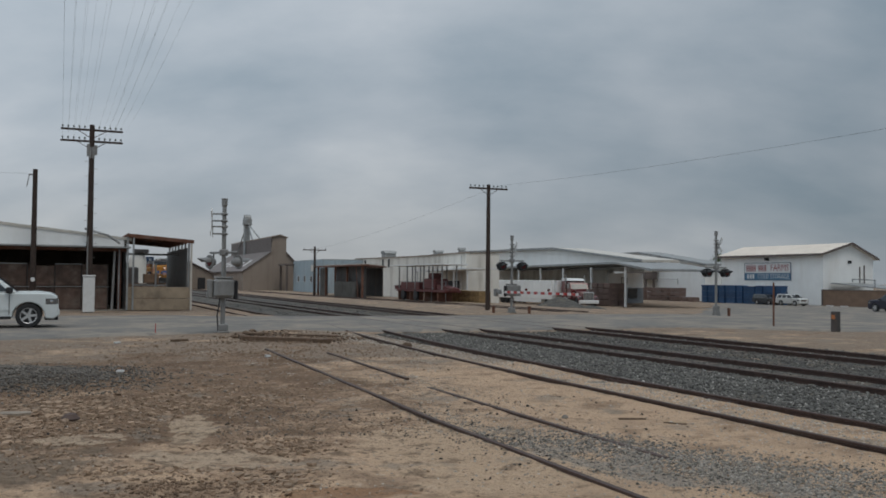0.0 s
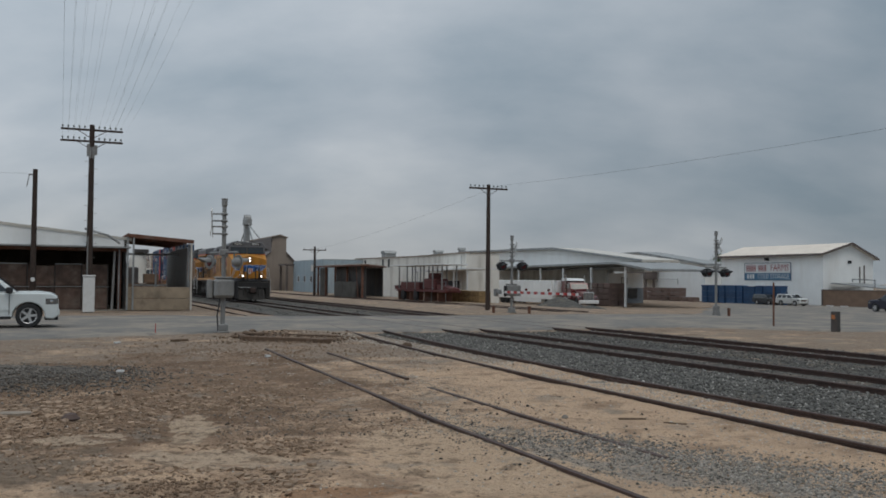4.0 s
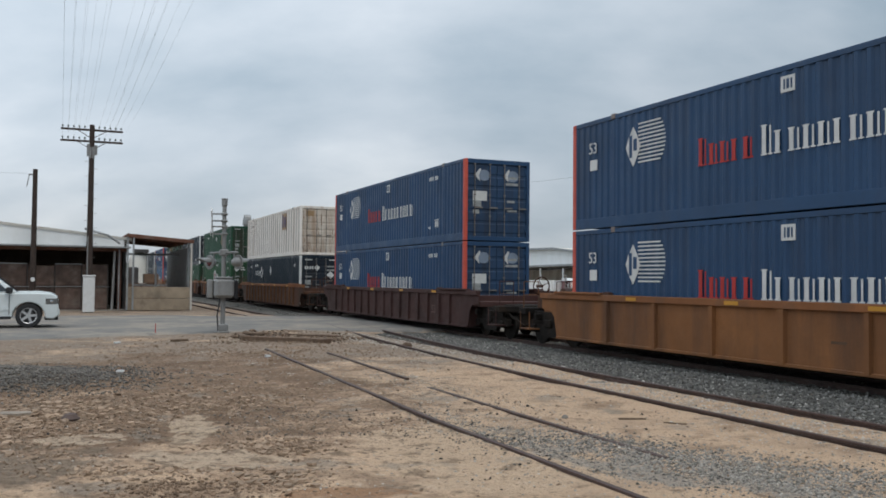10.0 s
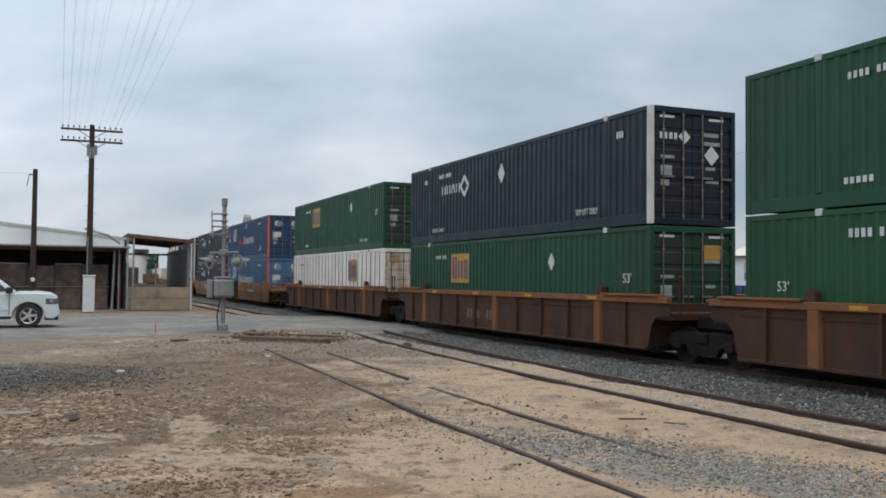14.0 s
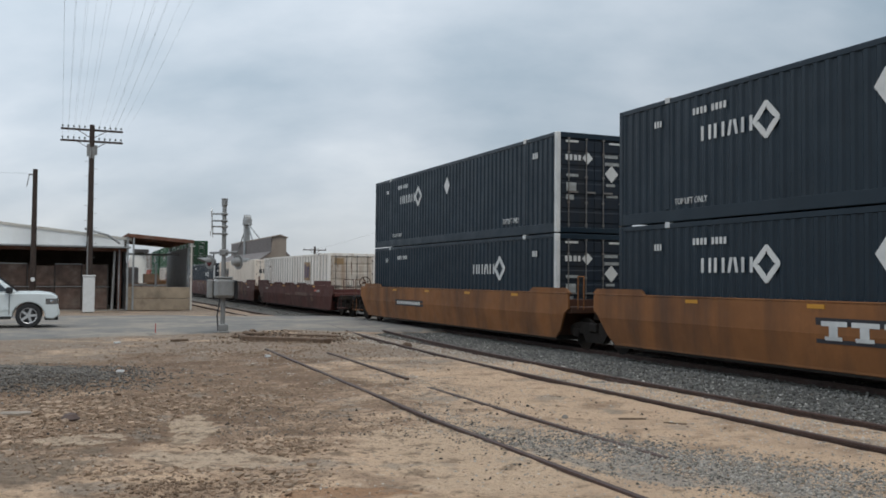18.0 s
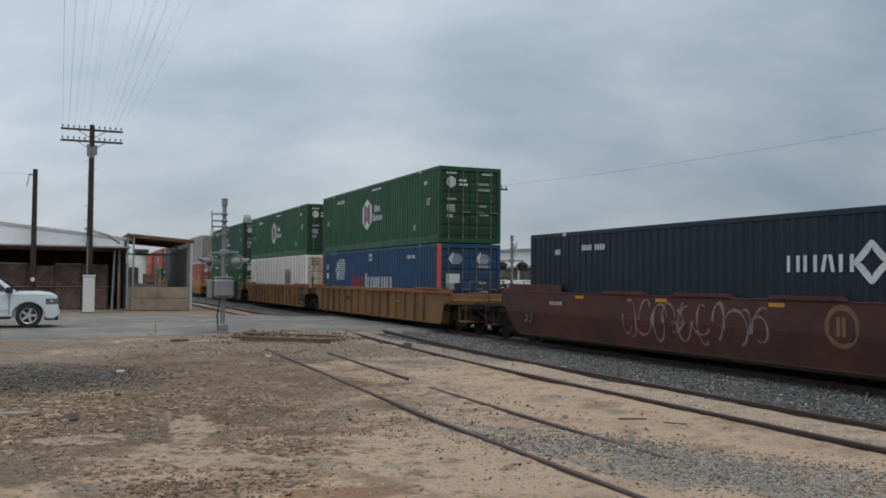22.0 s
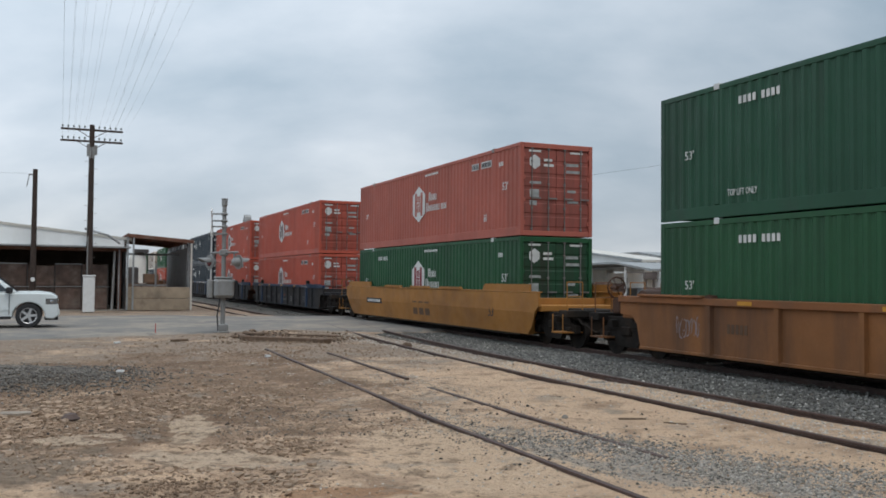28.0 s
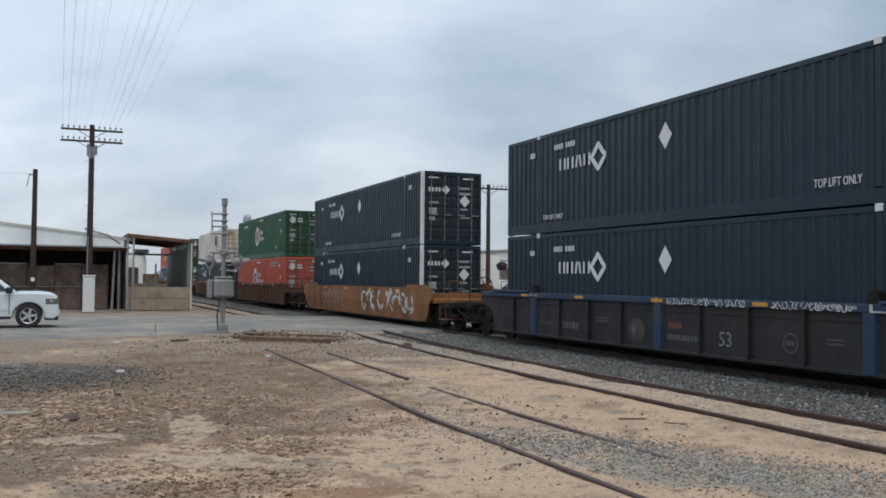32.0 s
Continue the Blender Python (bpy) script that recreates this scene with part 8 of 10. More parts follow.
# unit: place of the container's front at 20 s along the track, car style, paint, sill, ends, upper and lower container
LABELS = {"umber": "dark maroon-brown well car with ribbed sides", "orange": "rusty orange-brown well car", "brown": "dark brown well car with ribbed sides", "tan": "tan-yellow ribbed well car of a three-unit set",
          "yellow": "yellow well car", "maroon": "weathered maroon-brown smooth-sided well car", "slate": "dark slate ribbed well car with a blue sill"}
C, J = "coupler", "shared"
UNITS = [
    (200.95, "ribbed", "orange", "sill_orange", C, C, "blue_globe", "blue_globe"),
    (177.5, "ribbed", "umber", "umber", C, C, "blue_globe", "blue_globe"),
    (154.1, "ribbed", "brown", "sill_orange", C, C, "white", "navy_lattice"),
    (130.55, "ribbed", "brown", "sill_orange", C, J, "gold_square", "hexagon_box"),
    (111.1, "ribbed", "brown", "sill_orange", J, J, "navy_lattice", "gold_square_left"),
    (91.55, "ribbed", "brown", "sill_orange", J, C, "gold_square_left", "white"),
    (67.9, "smooth", "orange", "orange", C, J, "blue_globe", "blue_globe_pale"),
    (48.75, "smooth", "orange", "orange", J, J, "navy_lattice", "navy_lattice"),
    (29.45, "smooth", "orange", "orange", J, C, "navy_lattice", "navy_lattice_b"),
    (5.75, "smooth", "maroon", "maroon", C, J, None, "white"),
    (-13.7, "smooth", "maroon", "maroon", J, J, None, "cream_blocks"),
    (-33.15, "smooth", "maroon", "maroon", J, C, None, "navy_lattice_b"),
    (-56.5, "ribbed", "tan", "sill_tan", C, J, "hexagon_box", "blue_globe"),
    (-76.1, "ribbed", "tan", "sill_tan", J, J, "hexagon_box", "white"),
    (-95.75, "ribbed", "tan", "sill_tan", J, C, "hexagon_box_inc", "hexagon_box"),
    (-119.3, "smooth", "yellow", "yellow", C, C, "silver", "hexagon_box_faded"),
    (-142.8, "ribbed", "orange", "sill_orange", C, C, "hexagon_box_lift", "hexagon_box"),
    (-166.05, "smooth", "yellow", "yellow", C, C, "hexagon_box_faded", "hexagon_box"),
    (-189.45, "ribbed", "slate", "sill_blue", C, J, "hexagon_box_red", "hexagon_box_red"),
    (-209.0, "ribbed", "slate", "sill_blue", J, J, "hexagon_box_red", "hexagon_box_red"),
    (-228.5, "ribbed", "slate", "sill_blue", J, C, "navy_lattice", "navy_lattice"),
    (-252.1, "smooth", "orange", "orange", C, C, "navy_lattice", "navy_lattice"),
    (-275.4, "ribbed", "brown", "brown", C, C, "hexagon_box", "hexagon_box_red"),
    (-298.8, "ribbed", "brown", "brown", C, C, "white", "navy_lattice"),
    (-322.2, "ribbed", "orange", "sill_orange", C, C, "hexagon_box", "hexagon_box"),
    (-345.6, "ribbed", "brown", "brown", C, C, "hexagon_box_red", "blue_globe"),
]
TRACK_L = 1.295


def on_track(s, z=0.0):
    """The pose of a car whose middle is s along the main track."""
    a, b = plan(s + 8, TRACK_L + bend(s + 8)), plan(s - 8, TRACK_L + bend(s - 8))
    c = plan(s, TRACK_L + bend(s), z)
    d = a - b
    return Matrix.Translation(c) @ Matrix.Rotation(math.atan2(d.y, d.x), 4, "Z")


FLEET = []
BOXES = []   # unit, height, container
MOVING = []   # (thing, place along the track at 20 s, height)
CARS = {}
for front_s, style, paint, sill, fe, re_, upper, lower in UNITS:
    mid = front_s - HALF_L
    key = (style, paint, sill, fe, re_)
    if key in CARS:
        car = copy_thing(CARS[key], on_track(mid))
    else:
        label = LABELS[paint] + (" on shared trucks" if J in (fe, re_) else " carrying stacked containers")
        car = CARS[key] = well_car(style, paint, sill, fe, re_, label, on_track(mid))
    FLEET.append(car)
    MOVING.append((car, mid, 0.0))
    for kind, z in ((lower, SOLE), (upper, LID)):
        if kind:
            box = place_container(kind, on_track(mid, z))
            BOXES.append((len(FLEET), z, box))
            MOVING.append((box, mid, z))

# the square marks do not sit alike on all the white containers
for unit, z, box in BOXES:
    dx, dz = {(3, LID): (0.3, 0.22), (14, SOLE): (-0.1, -0.36)}.get((unit, z), (0.0, 0.0))
    for o in box.children:
        if dx and o.name.startswith("square_"):
            o.matrix_basis = Matrix.Translation((dx, 0, dz))
# ---- stencils, plates and sprayed paint on the cars ----
FACE = {"ribbed": -1.424, "smooth": -1.464}


def stick(name, solid, mat, car, y, label=""):
    """Paint on a car's side, laid on its lean where the side is smooth."""
    if y < -1.45 and y > -1.49:
        solid.v = [tuck(v) for v in solid.v]
    return part(name, solid, P[mat], car, label)


def word(car, y, x0, x1, z0, z1, n, mat, name="stencil"):
    """A row of n plain bars in the place of lettering."""
    w = (x1 - x0) / n
    stick(name, bars([(x0 + i * w, x0 + (i + 0.72) * w) for i in range(n)], z0, z1, y, 0.004), mat, car, y)["kind"] = "stuff"


def board(car, y, x0, x1, z0, z1, n=0, rows=1, mat="mark_white", base="mark_black"):
    """A painted panel with rows of small lettering shown as bars."""
    stick("stencil_panel", Solid().box(x0, x1, y - 0.004, y, z0, z1), base, car, y)
    h = (z1 - z0) / rows
    for i in range(rows):
        if n:
            word(car, y - 0.005, x0 + 0.08 * (x1 - x0), x1 - 0.08 * (x1 - x0), z0 + (i + 0.25) * h, z0 + (i + 0.75) * h, n, mat)


def number(car, y, x, z, size=0.42, mat="mark_white"):
    m = Matrix.Translation((x, y - 0.003, z))
    if y < -1.45:
        m = Matrix.Translation((x, y - 0.02 + 0.16 * max(0.0, 0.95 - z), z)) @ Matrix.Rotation(radians(-5), 4, "X")
    text_part("53", size, P[mat], car, m, name="length_number")


def disc(car, y, x, z, r, mat, k=1.0):
    stick("round_mark", plate([(x + r * k * math.cos(a * math.pi / 9), z + r * math.sin(a * math.pi / 9)) for a in range(18)], y, 0.004), mat, car, y)


def sprayed(car, y, x0, x1, z0, z1, n, mat, seed, thick=0.03, fill=False):
    """Sprayed paint: a run of curling strokes drawn with one can."""
    r = random.Random(seed)
    w = (x1 - x0) / n
    zc, h = (z0 + z1) / 2, (z1 - z0) / 2
    for i in range(n):
        cx = x0 + (i + 0.5) * w
        s = Solid()
        for j in range(3 if fill else 2):
            a0, turn, rx, rz = r.uniform(0, 6.28), r.choice((-1, 1)) * r.uniform(2.2, 4.6), w * r.uniform(0.3, 0.62), h * r.uniform(0.45, 0.95)
            ox, oz = cx + r.uniform(-0.2, 0.2) * w, zc + r.uniform(-0.15, 0.15) * h
            lean = r.uniform(-0.3, 0.5)
            last = None
            for k in range(13):
                a = a0 + turn * k / 12
                px, pz = ox + rx * math.cos(a) + lean * rz * math.sin(a) * 0.5, min(z1, max(z0, oz + rz * math.sin(a)))
                if last:
                    d = Vector((px - last[0], pz - last[1]))
                    if d.length > 0.01:
                        q = Vector((-d.y, d.x)).normalized() * thick * (1.0 + 0.5 * math.sin(k))
                        yy = y - 0.003 - 0.0012 * j - 0.0002 * (k % 3)
                        s.prism([(last[0] - q.x, last[1] - q.y), (px - q.x, pz - q.y), (px + q.x, pz + q.y), (last[0] + q.x, last[1] + q.y)], "y", yy - 0.001, yy)
                last = (px, pz)
        stick("sprayed_lettering", s, mat, car, y, "graffiti in sprayed paint")


P["graffiti_pale"] = material("graffiti_faint_paint", (0.22, 0.17, 0.165), 0.7, vary=0.3, scale=3.0)
P["graffiti_white"] = material("graffiti_white_paint", (0.5, 0.5, 0.48), 0.6, vary=0.2, scale=2.0)
P["faded_mark"] = material("faded_car_mark", (0.14, 0.09, 0.07), 0.7, vary=0.3, scale=2.0)
P["faded_disc"] = material("faded_round_mark", (0.15, 0.085, 0.04), 0.7, vary=0.35, scale=3.0)
P["chalk_mark"] = material("chalk_white_mark", (0.4, 0.38, 0.35), 0.7, vary=0.3, scale=3.0)
P["panel_print"] = material("dim_panel_print", (0.17, 0.165, 0.16), 0.7, vary=0.3, scale=5.0)
P["dull_red"] = material("dull_red_mark", (0.17, 0.05, 0.025), 0.7, vary=0.3, scale=3.0)
P["mark_brown"] = material("marking_brown", (0.09, 0.045, 0.02), 0.65, vary=0.2)
R, Y0 = FACE["ribbed"], FACE["smooth"]
for u in (13, 14, 15):
    c = FLEET[u - 1]
    if u == 13:
        board(c, R, 7.12, 7.42, 0.72, 0.98, 2, 3, "mark_black", "panel_print")
    else:
        board(c, R, 7.15, 8.2, 0.36, 1.36)
        for x in (7.3, 7.95):
            word(c, R - 0.005, x, x + 0.17, 1.06, 1.16, 2, "chalk_mark")
            word(c, R - 0.005, x + 0.03, x + 0.15, 0.82, 0.92, 1, "panel_print")
        for z in (0.5, 0.57):
            word(c, R - 0.005, 7.3, 8.05, z, z + 0.022, 1, "chalk_mark")
    number(c, R, 6.5 if u == 13 else 6.72, 0.8, 0.42, "mark_brown")
    board(c, R, 3.62, 4.4, 0.92, 1.08, 7, 1, "chalk_mark")
    word(c, R, -3.2, -2.5, 0.9, 1.06, 6, "mark_black")
board(FLEET[13], R, -8.05, -7.6, 0.47, 1.3)
word(FLEET[13], R, 1.0, 1.55, 0.7, 1.0, 3, "dull_red")
word(FLEET[13], R, 1.68, 2.2, 0.7, 1.0, 2, "dull_red")
P["slate_print"] = material("dim_stencil_grey", (0.085, 0.08, 0.076), 0.7, vary=0.4, scale=4.0)
P["slate_faint"] = material("faint_brown_mark", (0.042, 0.032, 0.028), 0.7, vary=0.4, scale=3.0)
for u, x in ((19, 2.3), (21, 2.3), (20, 3.83)):
    c = FLEET[u - 1]
    number(c, R, x, 0.66, 0.44, "panel_print")
    disc(c, R, -0.9, 0.72, 0.27, "slate_faint", 1.3)   # a worn round emblem with a pale chip
    stick("emblem_chip", diamond(-1.0, 0.74, 0.13, R - 0.005, 1.4), "slate_print", c, R - 0.005)
    word(c, R, 0.38, 0.85, 0.82, 0.95, 4, "dull_red" if u != 20 else "slate_faint")
    word(c, R, 0.32, 1.4, 0.56, 0.68, 9, "slate_print")
    for z in (0.92, 0.84):
        word(c, R, -2.7, -1.95, z, z + 0.03, 1, "slate_print")
        word(c, R, 5.05, 5.6, z - 0.08, z - 0.055, 1, "slate_print")
    if u != 20:
        word(c, R, -4.4, -3.55, 0.58, 0.76, 5, "slate_print")
        word(c, R, -5.8, -4.75, 0.62, 0.74, 6, "slate_faint")
        ring = Solid()
        for k in range(16):
            a, b = k * math.pi / 8, (k + 1) * math.pi / 8
            ring.prism([(4.15 + q * math.cos(t), 0.72 + q * math.sin(t)) for q, t in ((0.2, a), (0.2, b), (0.17, b), (0.17, a))], "y", R - 0.004, R)
        stick("ring_mark", ring, "slate_print", c, R)
        word(c, R, 4.04, 4.26, 0.67, 0.77, 3, "slate_print")
    if u == 19:
        board(c, R, 5.15, 5.6, 0.55, 0.85, 2, 2, "mark_black", "slate_print")
    for z in (1.465, 1.435):   # fine print and a white centre mark on the sill
        word(c, -1.503, 4.87, 5.9, z, z + 0.016, 3, "chalk_mark")
        word(c, -1.503, -6.25, -5.65, z, z + 0.016, 2, "chalk_mark")
    stick("centre_mark", Solid().box(-0.03, 0.01, -1.507, -1.502, 1.38, 1.525), "chalk_mark", c, -1.503)
    stick("corner_mark", Solid().box(6.08, 6.14, -1.507, -1.502, 1.38, 1.52).box(6.14, 6.5, -1.507, -1.502, 1.38, 1.41), "chalk_mark", c, -1.503)
sprayed(FLEET[20], -1.503, 0.34, 3.0, 1.36, 1.525, 26, "graffiti_white", 3, 0.0085)
sprayed(FLEET[20], -1.503, 3.73, 5.7, 1.36, 1.525, 18, "graffiti_white", 4, 0.0085)
board(FLEET[6], Y0, 1.7, 4.6, 0.87, 1.07, 12)
board(FLEET[7], Y0, -1.4, 0.9, 0.78, 1.25)
for i in range(3):   # three slab-footed blocks in the place of the owner's mark
    x = -1.28 + i * 0.7
    stick("stencil", bars([(x + 0.2, x + 0.4)], 0.88, 1.16, Y0 - 0.005, 0.004).box(x + 0.02, x + 0.62, Y0 - 0.0095, Y0 - 0.0052, 1.1, 1.19).box(x + 0.1, x + 0.5, Y0 - 0.0095, Y0 - 0.0052, 0.84, 0.91), "mark_white", FLEET[7], Y0 - 0.005)
board(FLEET[8], Y0, -4.9, -1.8, 0.83, 1.07, 12)
word(FLEET[9], Y0, 1.6, 4.35, 0.92, 1.1, 14, "faded_mark")
for u in (10, 11, 12):
    c = FLEET[u - 1]
    number(c, Y0, -7.85, 0.82, 0.55, "faded_mark")
    word(c, Y0, 6.2, 7.0, 1.18, 1.28, 7, "chalk_mark")
    word(c, Y0, -6.6, -5.9, 1.2, 1.3, 5, "chalk_mark")
    word(c, Y0, -1.0, 0.4 if u == 10 else -0.5, 0.9, 1.0, 7, "faded_mark")
    board(c, Y0, 5.0, 5.55, 0.65, 1.05, 4, 3, "faded_mark", "mark_brown")
for u in (11, 12):
    disc(FLEET[u - 1], Y0, 3.92, 1.1, 0.4, "faded_disc")
    disc(FLEET[u - 1], Y0 - 0.004, 3.92, 1.1, 0.3, "maroon")
    word(FLEET[u - 1], Y0 - 0.008, 3.8, 4.05, 0.92, 1.28, 2, "faded_disc")
part("orange_patch", Solid().box(5.9, 6.4, Y0 - 0.004, Y0, 1.2, 1.3), P["mark_orange"], FLEET[9])
P["graffiti_lemon"] = material("graffiti_pale_lime", (0.42, 0.44, 0.2), 0.6, vary=0.2, scale=2.0, spec=0.3)
P["graffiti_red"] = material("graffiti_red_paint", (0.22, 0.025, 0.04), 0.6, vary=0.2, scale=2.0, spec=0.3)


def plume(cx, z0, z1, w, lean, grow=0.0):
    """A tall swelling shape with a pointed head and a spread foot."""
    h = z1 - z0
    side = [(-0.5, 0.0), (-0.36, 0.18), (-0.42, 0.5), (-0.34, 0.8), (-0.08, 1.0), (0.16, 0.93), (0.36, 0.7), (0.24, 0.48), (0.42, 0.3), (0.52, 0.02), (0.12, 0.1)]
    return [(cx + u * (w + grow) + lean * v * h, z0 - grow / 2 + v * (h + grow)) for u, v in side]


for i, (cx, w, z1, lean) in enumerate(((-3.1, 0.62, 1.44, -0.05), (-2.45, 0.66, 1.38, 0.12), (-1.85, 0.6, 1.36, -0.1), (-1.25, 0.55, 1.46, 0.05), (-0.62, 0.7, 1.4, -0.12), (0.02, 0.68, 1.42, 0.08))):
    z0 = 0.42 + 0.05 * (i % 3)
    d = 0.0045 * i
    stick("graffiti_outline", Solid().prism(plume(cx, z0, z1, w, lean, 0.07), "y", Y0 - 0.003 - d, Y0 - 0.0015 - d), "graffiti_dark", FLEET[10], Y0 - 0.001, "dark outline of sprayed lettering")
    stick("graffiti_fill", Solid().prism(plume(cx, z0, z1, w, lean), "y", Y0 - 0.0045 - d, Y0 - 0.0031 - d), "graffiti_green", FLEET[10], Y0 - 0.001, "lime-green sprayed lettering")
    stick("graffiti_light", Solid().prism(plume(cx - 0.06, z0 + 0.12 * (z1 - z0), z0 + 0.6 * (z1 - z0), w * 0.42, lean), "y", Y0 - 0.0055 - d, Y0 - 0.0046 - d), "graffiti_lemon", FLEET[10], Y0 - 0.001, "pale lime highlight")
rg = random.Random(6)
specks = Solid()
for i in range(46):
    x, z, r_ = rg.uniform(-3.6, 1.1), rg.uniform(0.95, 1.45), rg.uniform(0.008, 0.02)
    specks.add(*(lambda g: (g.v, g.f))(diamond(x, z, r_, Y0 - 0.0001 * i, 1.0)))
stick("graffiti_specks", specks, "graffiti_red", FLEET[10], Y0 - 0.001)["kind"] = "stuff"
sprayed(FLEET[10], Y0, 0.6, 1.3, 0.8, 1.05, 2, "graffiti_red", 5, 0.02)
sprayed(FLEET[10], Y0, 0.9, 3.2, 0.95, 1.4, 5, "graffiti_pale", 7, 0.016)
sprayed(FLEET[10], Y0, -4.5, -3.8, 0.7, 1.1, 2, "graffiti_pale", 2, 0.018)
sprayed(FLEET[11], Y0, -3.0, 2.1, 0.5, 1.5, 9, "graffiti_pale", 9, 0.022)
c = FLEET[17]
word(c, Y0, -0.7, 1.2, 0.53, 1.05, 3, "mark_brown")
board(c, Y0, -6.46, -4.4, 0.84, 1.06, 9)
number(c, Y0, 6.4, 0.85, 0.42, "mark_black")
c = FLEET[15]
board(c, Y0, -6.2, -4.2, 0.84, 1.06, 9)
word(c, Y0, -0.7, 1.2, 0.6, 1.0, 3, "mark_brown")
c = FLEET[16]
number(c, R, 5.6, 0.72, 0.44, "mark_brown")
word(c, R, -5.6, -4.95, 0.8, 1.0, 5, "mark_brown")
sprayed(c, R, -7.3, -6.5, 0.6, 1.15, 7, "graffiti_pale", 12, 0.012)
c = FLEET[21]
sprayed(c, Y0, -5.7, -2.0, 0.5, 1.45, 6, "graffiti_pale", 14, 0.04)
sprayed(c, Y0, 1.1, 7.6, 0.5, 1.45, 9, "graffiti_white", 15, 0.05)
for x in (-2.25, -1.68, -0.72):
    word(FLEET[4], R, x, x + 0.48, 0.6, 0.92, 2, "faded_mark")
for c in (FLEET[0], FLEET[16]):
    word(c, R, 2.45, 3.9, 0.72, 0.9, 6, "mark_brown")
    word(c, R, 1.2, 1.7, 0.78, 0.83, 1, "mark_brown")
number(FLEET[0], R, 5.49, 0.72, 0.44, "mark_brown")
number(FLEET[1], R, 5.62, 0.78, 0.44, "faded_mark")
word(FLEET[1], R, 6.0, 6.2, 0.72, 0.95, 1, "chalk_mark")
# ---- the two locomotives ----
L_YEL = M("locomotive_yellow", (0.46, 0.186, 0.013), 0.45, vary=0.1, scale=0.8, grime=(0.2, 0.088, 0.022), grime_amount=0.65, streak=True, grime_scale=1.3, grime_lo=0.46, grime_hi=0.7)
L_YEL2 = M("locomotive_yellow_sooty", (0.275, 0.118, 0.015), 0.55, vary=0.16, scale=0.8, grime=(0.085, 0.05, 0.028), grime_amount=0.85, streak=True, grime_scale=1.1, grime_lo=0.42, grime_hi=0.66)
L_GREY = M("locomotive_grey", (0.105, 0.105, 0.11), 0.6, vary=0.15, scale=1.0, grime=(0.06, 0.055, 0.052), grime_amount=0.6)
L_DARK = M("locomotive_sooty_grey", (0.06, 0.06, 0.062), 0.65, vary=0.2, scale=1.0, grime=(0.035, 0.03, 0.028), grime_amount=0.7)
L_RED = M("locomotive_red_stripe", (0.42, 0.045, 0.03), 0.5, vary=0.12)
L_UNDER = M("locomotive_truck_grey", (0.055, 0.05, 0.046), 0.75, vary=0.25, scale=2.0, grime=(0.07, 0.06, 0.05), grime_amount=0.6, spec=0.25, bump=0.004, bump_scale=25)
L_TANK = M("locomotive_tank_grey", (0.042, 0.041, 0.04), 0.6, vary=0.2, scale=1.2, grime=(0.1, 0.085, 0.07), grime_amount=0.5)
L_BLACK = M("locomotive_black", (0.02, 0.018, 0.017), 0.7, vary=0.25, scale=3)
L_SOOT = M("radiator_soot", (0.022, 0.017, 0.015), 0.8, vary=0.3, scale=2)
L_RAIL = M("handrail_white", (0.55, 0.54, 0.52), 0.5, vary=0.1)
L_NAVY = M("wing_blue", (0.02, 0.085, 0.27), 0.5, vary=0.1)
F_RED = M("flag_red", (0.29, 0.055, 0.04), 0.6, vary=0.15)
F_WHITE = M("flag_white", (0.45, 0.37, 0.31), 0.6, vary=0.15)
F_BLUE = M("flag_blue", (0.06, 0.085, 0.11), 0.6, vary=0.2)
NUM_RED = M("number_red", (0.34, 0.04, 0.03), 0.55, vary=0.1)
BEAM = lamp_glow("headlight_beam", (1.0, 0.84, 0.7), 4.5)
DIM = lamp_glow("unlit_headlight", (1.0, 0.95, 0.85), 0.15)


def hood_section(x0, x1, half, z0, z1, chamfer=0.25):
    return Solid().prism([(-half, z0), (-half, z1 - chamfer), (-half + chamfer, z1), (half - chamfer, z1), (half, z1 - chamfer), (half, z0)], "x", x0, x1)


def three_axle_truck(x):
    s = Solid()
    for y in (-1.12, 1.12):
        prof = [(x - 2.55, 0.62), (x - 2.55, 0.98), (x - 2.1, 1.12), (x - 1.3, 1.0), (x - 0.6, 1.1), (x + 0.6, 1.1), (x + 1.3, 1.0), (x + 2.1, 1.12), (x + 2.55, 0.98), (x + 2.55, 0.62), (x + 2.25, 0.3), (x + 1.8, 0.28), (x + 1.5, 0.62), (x + 0.7, 0.62), (x + 0.4, 0.28), (x - 0.4, 0.28), (x - 0.7, 0.62), (x - 1.5, 0.62), (x - 1.8, 0.28), (x - 2.25, 0.3)]
        s.prism(prof, "y", y - 0.1, y + 0.1)
        for k in (-1.98, 0.0, 1.98):
            s.lathe([(0.2, -0.12), (0.22, 0.0), (0.2, 0.12)], (x + k, y * 1.07, 0.5), "y", 14)
            s.box(x + k - 0.28, x + k + 0.28, y - 0.12, y + 0.12, 0.34, 0.78, 0.04)
        for k in (-1.0, 1.0):
            s.rod((x + k, y * 1.02, 0.95), (x + k, y * 1.02, 1.28), 0.14, seg=10)
    s.box(x - 2.2, x + 2.2, -1.0, 1.0, 0.75, 1.2, 0.05)
    return s


def stairs(x, side, q):
    """Corner steps of a platform: four treads between two side plates. q: which way is outwards along x."""
    s = Solid()
    for i in range(4):
        z = 0.38 + i * 0.32
        s.box(x - 0.28, x + 0.28, side * 1.42 - 0.18, side * 1.42 + 0.14, z, z + 0.04)
    return s


